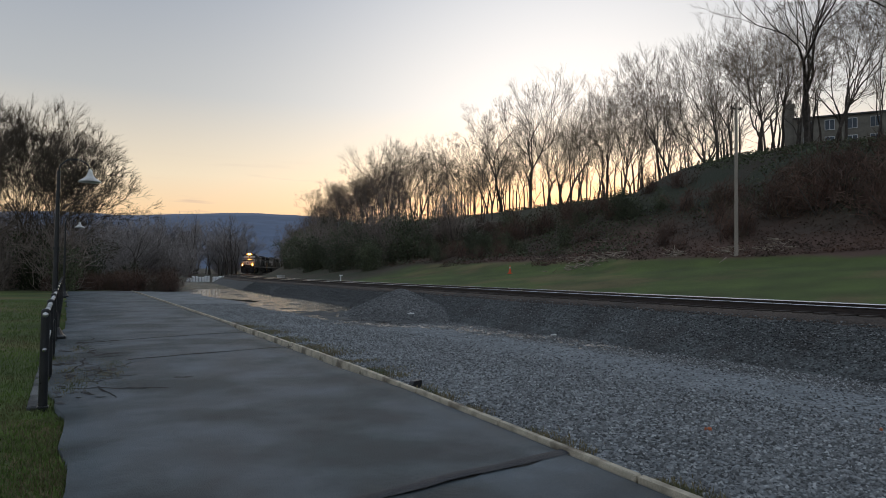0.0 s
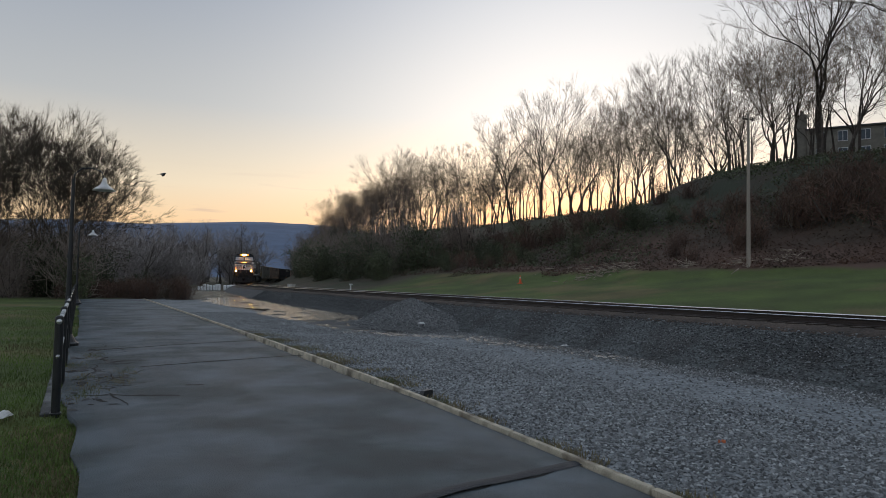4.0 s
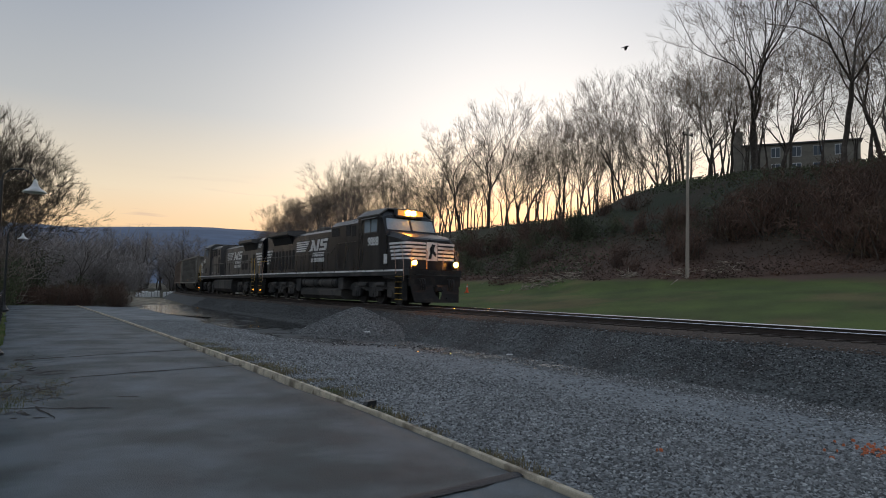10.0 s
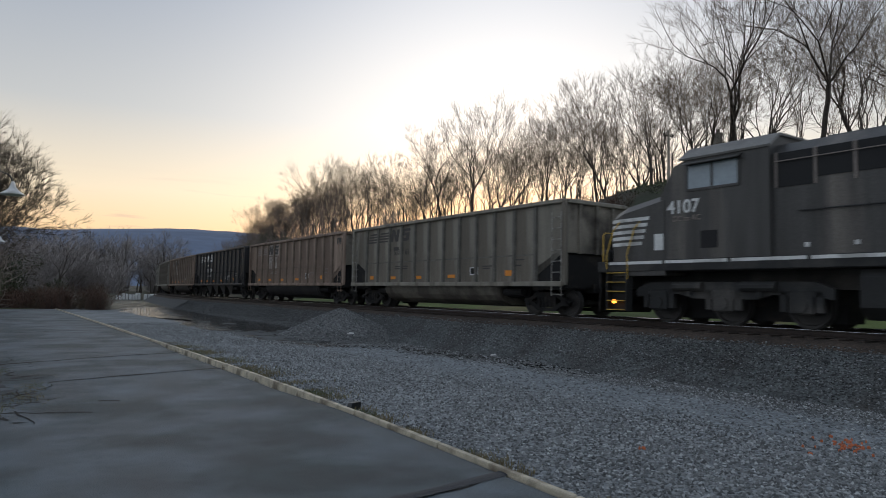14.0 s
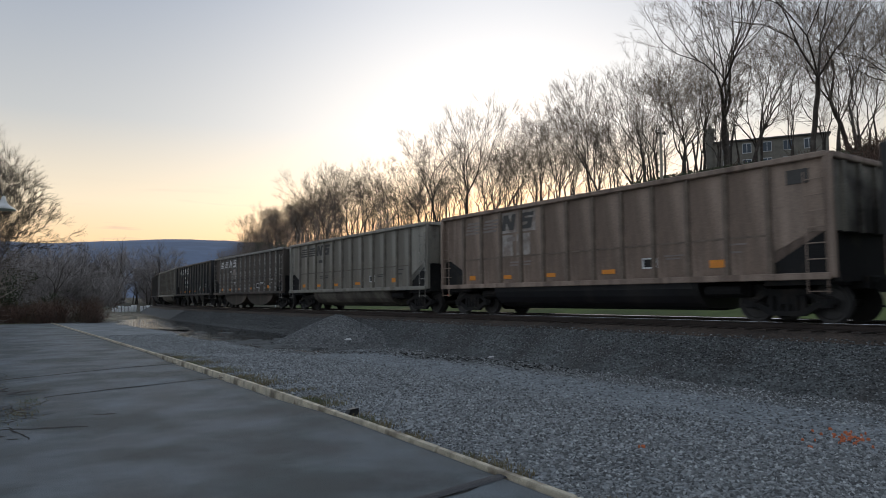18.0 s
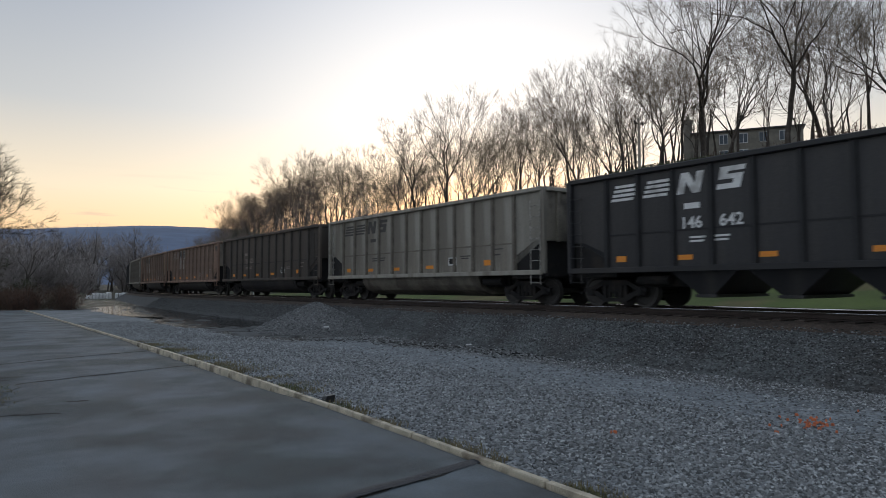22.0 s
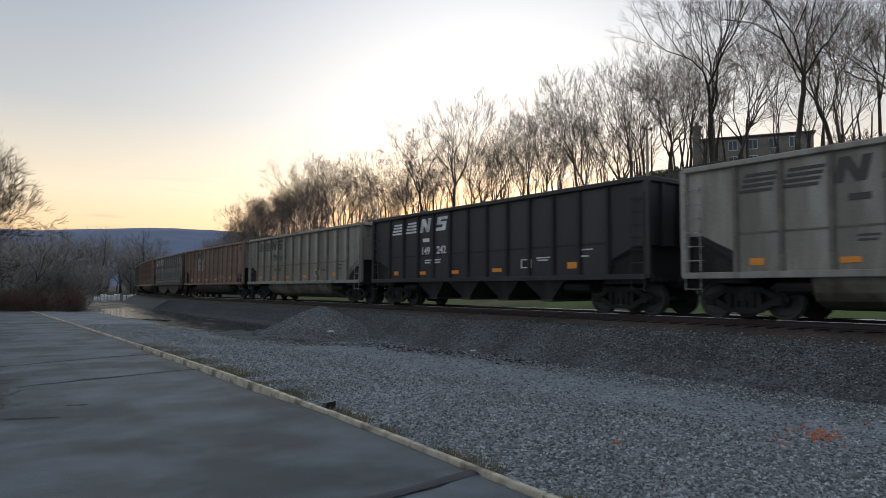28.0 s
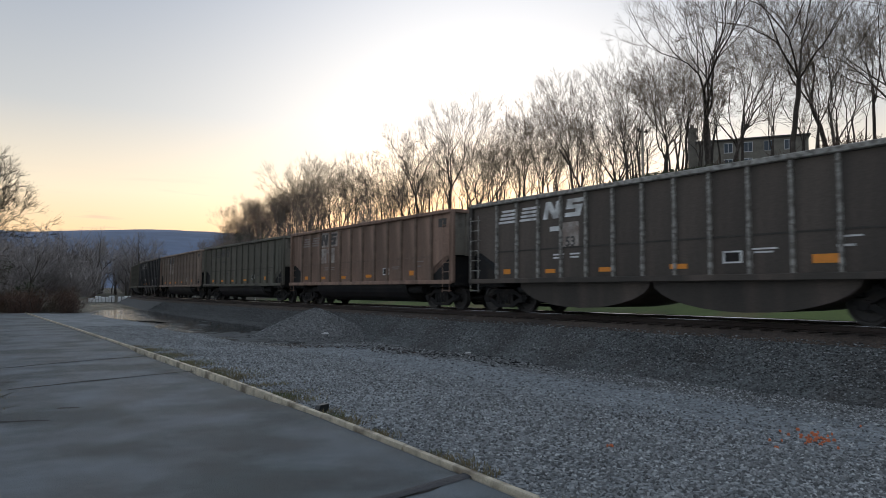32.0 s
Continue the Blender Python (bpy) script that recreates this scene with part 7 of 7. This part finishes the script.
STONE_MIX = stone_mix("crushed_stone", (0.065, 0.2, 0.33, 0.5))
BALLAST_MIX = stone_mix("ballast_stone", (0.035, 0.115, 0.18, 0.32))
HEAP_MIX = stone_mix("heaped_stone", (0.06, 0.17, 0.26, 0.4))
stones("loose_gravel", "loose grey crushed stone spread over the lot", 78000, lot_places, (0.012, 0.038), STONE_MIX, 1)
stones("ballast_stones", "grey crushed ballast stones on the railway bank", 46000, bank_places, (0.016, 0.038), BALLAST_MIX, 2)
# the train's shade on this stretch is put into darker stone tones
stones("soiled_ballast_stones", "ballast stones darkened for the train's shade on the bank", 16000, lambda rng, count: bank_places(rng, count, 26, 64), (0.02, 0.045), stone_mix("shade_dark_stone", (0.04, 0.09, 0.13, 0.19)), 5)


def gravel_mound():
    shape = Shape()
    rings = []
    for i in range(9):
        k = i / 8
        rings.append([(12.9 + 2.7 * k * math.cos(a) * (1 + 0.1 * noise.noise((a, k, 3))), 26.4 + 3.5 * k * math.sin(a) * (1 + 0.1 * noise.noise((a, k, 5))), -0.25 + 1.3 * (1 - k ** 1.1) + 0.05 * noise.noise((a * 2, k * 3, 1))) for a in (2 * math.pi * j / 28 for j in range(28))])
    shape.loft(rings, caps=False)
    ob = part("gravel_mound", shape, stony(material("heaped_gravel", (0.19, 0.19, 0.186), 0.9, scale=0.8, vary=0.25, bump=1.0, fine=24), 17.0), at=SITE)
    tagged(weld_normals(ob), "low heap of grey crushed stone beside the railway", "gravel heap", kind="structure")
    stones("mound_stones", "loose grey stones on the gravel heap", 9000, mound_places, (0.02, 0.045), HEAP_MIX, 4)


gravel_mound()


# ---- litter, paint marks and tufts ----
def grass(name, label, count, where, tall, mat, seed):
    """Blades of grass, too many to count, in one mesh."""
    rng = random.Random(seed)
    shape = Shape()
    for _ in range(count):
        u, s, z = where(rng)
        a, h = rng.uniform(0, 6.283), tall * rng.uniform(0.5, 1.3)
        w, lean = 0.004 + 0.004 * rng.random(), h * rng.uniform(0.1, 0.7)
        ca, sa = math.cos(a), math.sin(a)
        k = len(shape.v)
        shape.v += [(u - sa * w, s + ca * w, z - 0.01), (u + sa * w, s - ca * w, z - 0.01), (u + ca * lean * 0.4 + sa * w * 0.7, s + sa * lean * 0.4 - ca * w * 0.7, z + h * 0.6), (u + ca * lean, s + sa * lean, z + h)]
        shape.f += [(k, k + 1, k + 2), (k, k + 2, k + 3)]
    ob = part(name, shape, mat, at=SITE)
    return tagged(ob, label, "grass", kind="stuff")


def verge_place(rng):
    s = 3.0 + 40 * rng.random() ** 2.2
    u = 0.36 - abs(rng.gauss(0, 0.9 + 0.06 * s))
    return u, s, ground_height(u, s) + 0.0


def edge_place(rng):
    s = 3.5 + 22 * rng.random() ** 1.5
    u = kerb_u(s) + 0.08 + abs(rng.gauss(0, 0.2 + 0.3 * smooth(8, 14, s)))
    if noise.noise((s * 0.9, 3, 1)) < -0.05:
        s = 11 + rng.random() * 14
        u = kerb_u(s) + 0.1 + abs(rng.gauss(0, 0.1))
    return u, s, ground_height(u, s)


def moss_place(rng):
    cu, cs = rng.choice(((0.1, 11.6), (0.3, 12.2), (0.75, 12.9), (0.9, 14.2), (0.2, 13.6), (0.05, 15.5), (0.4, 17.0)))
    s = cs + rng.gauss(0, 0.35)
    u = cu + rng.gauss(0, 0.13)
    return u, s, pavement_height(u, s)


def trodden_place(rng):
    s = 3.0 + 6.8 * rng.random()
    u = 0.22 - abs(rng.gauss(0, 0.4))
    return u, s, ground_height(u, s) + 0.005


BLADE_DRY = material("dry_grass", (0.22, 0.182, 0.095), 0.9, scale=0.8, vary=0.35, bump=0, fine=6, other=(0.09, 0.10, 0.04), other_scale=0.8, other_amount=0.45)
grass("verge_grass", "short rough green grass beside the path", 46000, verge_place, 0.06, BLADE, 6)
grass("kerb_grass", "thin yellowing grass along the kerb", 16000, edge_place, 0.07, BLADE_DRY, 7)
grass("crack_moss", "sparse grass in broken asphalt by the railing", 1500, moss_place, 0.03, BLADE_DRY, 8)
grass("verge_dry_grass", "short dry trodden grass at the edge of the path", 9000, trodden_place, 0.035, BLADE_DRY, 10)


def black_block():
    b = thing("rubber_block", "broken black rubber block lying against the kerb", "debris", SITE @ pose(5.27, 10.05, ground_height(5.27, 10.05), 0, 8, 20))
    part("body", Shape().loft([[(-0.13, -0.06, 0), (0.12, -0.07, 0), (0.13, 0.06, 0), (-0.12, 0.07, 0)], [(-0.08, -0.05, 0.12), (0.11, -0.06, 0.15), (0.1, 0.05, 0.15), (-0.07, 0.05, 0.11)]]), BLACKIRON, b)


black_block()


def paint_marks():
    spray = material("orange_spray_paint", (0.5, 0.14, 0.06), 0.8, scale=12, vary=0.3, bump=0.3, fine=40)
    rng = random.Random(9)
    for u, s, reach, count in ((7.25, 5.7, 0.04, 3), (9.95, 4.45, 0.42, 42)):
        shape = Shape()
        for _ in range(count):
            a, b = u + rng.gauss(0, reach), s + rng.gauss(0, 0.05 + reach * 0.35)
            z = ground_height(a, b) + 0.03
            r = rng.uniform(0.014, 0.032)
            shape.loft([[(a + k * r * math.cos(t), b + k * r * math.sin(t), z + h) for t in (0.4, 1.7, 3.0, 4.1, 5.3)] for k, h in ((1.0, -0.03), (0.8, 0.0), (0.3, 0.008))])
        ob = part("paint_mark", shape, spray, at=SITE)
        tagged(ob, "orange survey paint sprayed on the gravel", "paint mark", kind="stuff")


paint_marks()


def litter_bits():
    rng = random.Random(12)
    for u, s, z, size in ((12.0, 23.6, 0.12, 0.16), (13.2, 16.2, -0.1, 0.12), (-0.75, 10.3, -0.05, 0.2), (52, 25.0, 0, 0.5), (49.5, 23.5, 0, 0.3)):
        z = ground_height(u, s) + (0.04 if u < 0 else 0) if u > 20 or u < 0 else z
        b = thing("litter", "crumpled scrap of white plastic on the ground", "litter", SITE @ pose(u, s, z, 0, 0, rng.uniform(0, 360)), "scraps of litter")
        rings = [[((1 - 0.25 * j) * size * (1 + 0.4 * rng.uniform(-1, 1)) * math.cos(t), (1 - 0.25 * j) * size * 0.5 * (1 + 0.4 * rng.uniform(-1, 1)) * math.sin(t), 0.02 + j * size * 0.16 * rng.uniform(0.6, 1.2)) for t in (2 * math.pi * k / 9 for k in range(9))] for j in range(3)]
        part("scrap", Shape().loft(rings), WHITE, b)


litter_bits()


def ivy():
    """Ivy and low weeds over the bank."""
    rng = random.Random(33)
    shape = Shape()
    for _ in range(66000):
        s = 14 + 110 * rng.random() ** 1.3
        edge = lawn_edge(s)
        u = edge + 2.5 + (ridge_line(s) - edge - 2.5) * rng.random() ** 0.9
        if noise.noise((u * 0.09, s * 0.09, 5)) + 0.3 * rng.random() < 0.02:
            continue
        p = Vector((u, s, ground_height(u, s) + abs(rng.gauss(0, 0.16))))
        w = Vector((rng.gauss(0, 1), rng.gauss(0, 1), rng.gauss(0.3, 0.6))).normalized()
        side = w.cross(Vector((rng.gauss(0, 1), rng.gauss(0, 1), rng.gauss(0, 1)))).normalized()
        l, b = rng.uniform(0.12, 0.3), rng.uniform(0.05, 0.12)
        shape.add([tuple(p), tuple(p + w * l * 0.5 + side * b), tuple(p + w * l), tuple(p + w * l * 0.5 - side * b)], [(0, 1, 2), (0, 2, 3)])
    ob = part("ivy", shape, LEAF, at=SITE)
    tagged(ob, "dark ivy and weeds covering the wooded bank", "ivy", kind="stuff")


ivy()


def fallen_leaves():
    """Dead leaves and broken stalks over the foot of the bank."""
    rng = random.Random(44)
    shape = Shape()
    for _ in range(30000):
        s = 8 + 70 * rng.random() ** 1.2
        edge = lawn_edge(s)
        u = edge - 0.8 + 13 * rng.random() ** 1.4
        z = ground_height(u, s)
        if z + 0.0125 * s < 3.2 + 0.5 * noise.noise((u * 0.3, s * 0.3, 8)):
            continue
        p = Vector((u, s, z + abs(rng.gauss(0, 0.06))))
        w = Vector((rng.gauss(0, 1), rng.gauss(0, 1), rng.gauss(0.1, 0.5))).normalized()
        if rng.random() < 0.3:
            spike(shape, p, p + w * rng.uniform(0.3, 0.9), 0.014)
            continue
        side = w.cross(Vector((rng.gauss(0, 1), rng.gauss(0, 1), rng.gauss(0, 1)))).normalized()
        l, b = rng.uniform(0.08, 0.2), rng.uniform(0.04, 0.08)
        shape.add([tuple(p), tuple(p + w * l * 0.5 + side * b), tuple(p + w * l), tuple(p + w * l * 0.5 - side * b)], [(0, 1, 2), (0, 2, 3)])
    ob = part("leaf_litter", shape, material("dead_leaves", (0.12, 0.07, 0.049), 0.9, scale=0.4, vary=0.4, bump=0, fine=5, other=(0.075, 0.05, 0.036), other_scale=0.3, other_amount=0.5), at=SITE)
    tagged(ob, "reddish dead leaves and stalks on the foot of the bank", "leaves", kind="stuff")


fallen_leaves()


def brush_pile():
    """Cut branches and rubble at the lawn's edge."""
    rng = random.Random(21)
    pale = material("pale_cut_wood", (0.33, 0.27, 0.21), 0.9, scale=2, vary=0.3, bump=0.3, fine=20)
    shape = Shape()
    for _ in range(380):
        cu, cs, spread = rng.choice(((31.8, 36.8, 0.7), (33.0, 36.4, 0.8), (34.6, 35.8, 0.8), (33.4, 36.8, 1.1), (35.2, 31.2, 0.4), (36.6, 27.6, 0.6), (38.0, 26.0, 0.8), (36.5, 40.0, 2.0)))
        u, s = cu + rng.gauss(0, spread), cs + rng.gauss(0, spread)
        z = ground_height(u, s) + abs(rng.gauss(0, 0.12))
        d = Vector((rng.gauss(0, 1), rng.gauss(0, 1), rng.gauss(0, 0.25))).normalized() * rng.uniform(0.2, 0.9)
        p = Vector((u, s, z))
        stick(shape, p, p + d, rng.uniform(0.012, 0.05), 0.01, 4)
    ob = part("cut_branches", shape, pale, at=SITE)
    tagged(ob, "pale cut branches strewn along the foot of the bank", "branches", kind="stuff")


brush_pile()


# ---- bird ----
BIRD = []


def bird():
    b = thing("bird", "dark crow-sized bird flying with spread wings", "bird")
    part("body", Shape().tube([(-0.24, 0, 0), (-0.1, 0, 0), (0.08, 0, 0.02), (0.2, 0, 0.03), (0.27, 0, 0.02)], [0.02, 0.07, 0.075, 0.05, 0.01], 10), BLACKIRON, b)
    part("tail", Shape().loft([[(-0.2, -0.03, -0.005), (-0.2, 0.03, -0.005), (-0.2, 0.03, 0.008), (-0.2, -0.03, 0.008)], [(-0.42, -0.09, -0.004), (-0.42, 0.09, -0.004), (-0.42, 0.09, 0.004), (-0.42, -0.09, 0.004)]]), BLACKIRON, b)
    for side in (-1, 1):
        w = part("wing", Shape().loft([[(a, side * y, -0.006), (c, side * y, -0.006), (c, side * y, 0.006), (a, side * y, 0.006)] for y, a, c in ((0.0, -0.12, 0.1), (0.2, -0.15, 0.13), (0.42, -0.14, 0.06), (0.52, -0.1, -0.04))]), BLACKIRON, b, at=pose(0.02, side * 0.05, 0.03))
        BIRD.append((w, side))
    return b


CROW = bird()


def bird_flight():
    way = [(3.4, 4.0, 59.2, 10.0), (5.5, 11.8, 58.8, 11.6), (6, 15.0, 58.1, 12.6), (7, 20.1, 56.5, 15.7), (8, 28.0, 53.1, 19.4), (9, 37.4, 46.9, 22.1), (10, 44.8, 40.0, 23.8), (11, 53, 31, 25.5), (13, 69, 13, 29)]
    way = [(0.0, -10.0, 64.0, 9.0)] + way + [(32.0, 220.0, -160.0, 60.0)]
    rows = []
    for i, (t, u, s, z) in enumerate(way):
        a, b = way[max(i - 1, 0)], way[min(i + 1, len(way) - 1)]
        d = site(b[1] - a[1], b[2] - a[2], b[3] - a[3])
        p = site(u, s, z)
        rows.append((t, Matrix.Translation(p) @ d.to_track_quat("X", "Z").to_matrix().to_4x4()))
    walk(CROW, rows)
    for w, side in BIRD:
        flaps = [(0.2 * i, pose(0.02, side * 0.05, 0.03, side * (28 if i % 2 else -16))) for i in range(161)]
        walk(w, flaps)


# ---- what moves ----
# seconds, metres along the track of the first coupler
TRAIN_RUN = [(0.0, 160.3), (2.0, 132.3), (5.5, 89.5), (6.5, 75.9), (7.0, 68.8), (8.0, 54.8), (9.0, 40.4), (10.6, 17.0), (12.0, -2.6), (13.0, -16.8), (14.5, -38.4), (19.0, -102.3), (20.5, -123.2), (21.5, -137.7), (23.0, -158.6), (24.5, -180.0), (26.0, -201.3), (32.0, -285.3)]



def front_at(t):
    times = [r[0] for r in TRAIN_RUN]
    return float(np.interp(t, times, [r[1] for r in TRAIN_RUN])) if times[0] <= t <= times[-1] else TRAIN_RUN[-1][1]


def vehicle_pose(s_mid, half):
    """Stands a vehicle with its bogies on the track, its front towards falling s."""
    (ua, ta, za, _), (ub, tb, zb, _) = track_point(s_mid - half), track_point(s_mid + half)
    a, b = site(ua, ta, za), site(ub, tb, zb)
    x = (a - b).normalized()
    y = Vector((0, 0, 1)).cross(x).normalized()
    z = x.cross(y)
    m = Matrix((x, y, z)).transposed().to_4x4()
    m.translation = (a + b) / 2
    return m


def turn_wheels():
    """Rolls one wheelset of each kind; the others of its kind share its keys."""
    first = {}
    step = 0.04
    for wheel in WHEELS:
        x, r = wheel.location.x, wheel.location.z
        key = (round(x, 2), round(r, 3))
        if key not in first:
            rows, angle = [], 0.0
            for i in range(801):
                t = min(i * step, 32.0)
                rows.append((t, pose(x, 0, r, 0, math.degrees(angle) % 360.0, 0)))
                angle += min((front_at(t) - front_at(min(t + step, 32.0))) / r, 1.4)
            walk(wheel, rows)
            first[key] = wheel
        else:
            wheel.rotation_mode = "QUATERNION"
            keys = first[key].animation_data
            mine = wheel.animation_data_create()
            mine.action = keys.action
            mine.action_slot = keys.action_slot


def motions():
    for vehicle, offset, half in TRAIN:
        times = [0.5 * i for i in range(65)]
        walk(vehicle, [(t, vehicle_pose(front_at(t) + offset, half)) for t in times])
    turn_wheels()
    bird_flight()


motions()
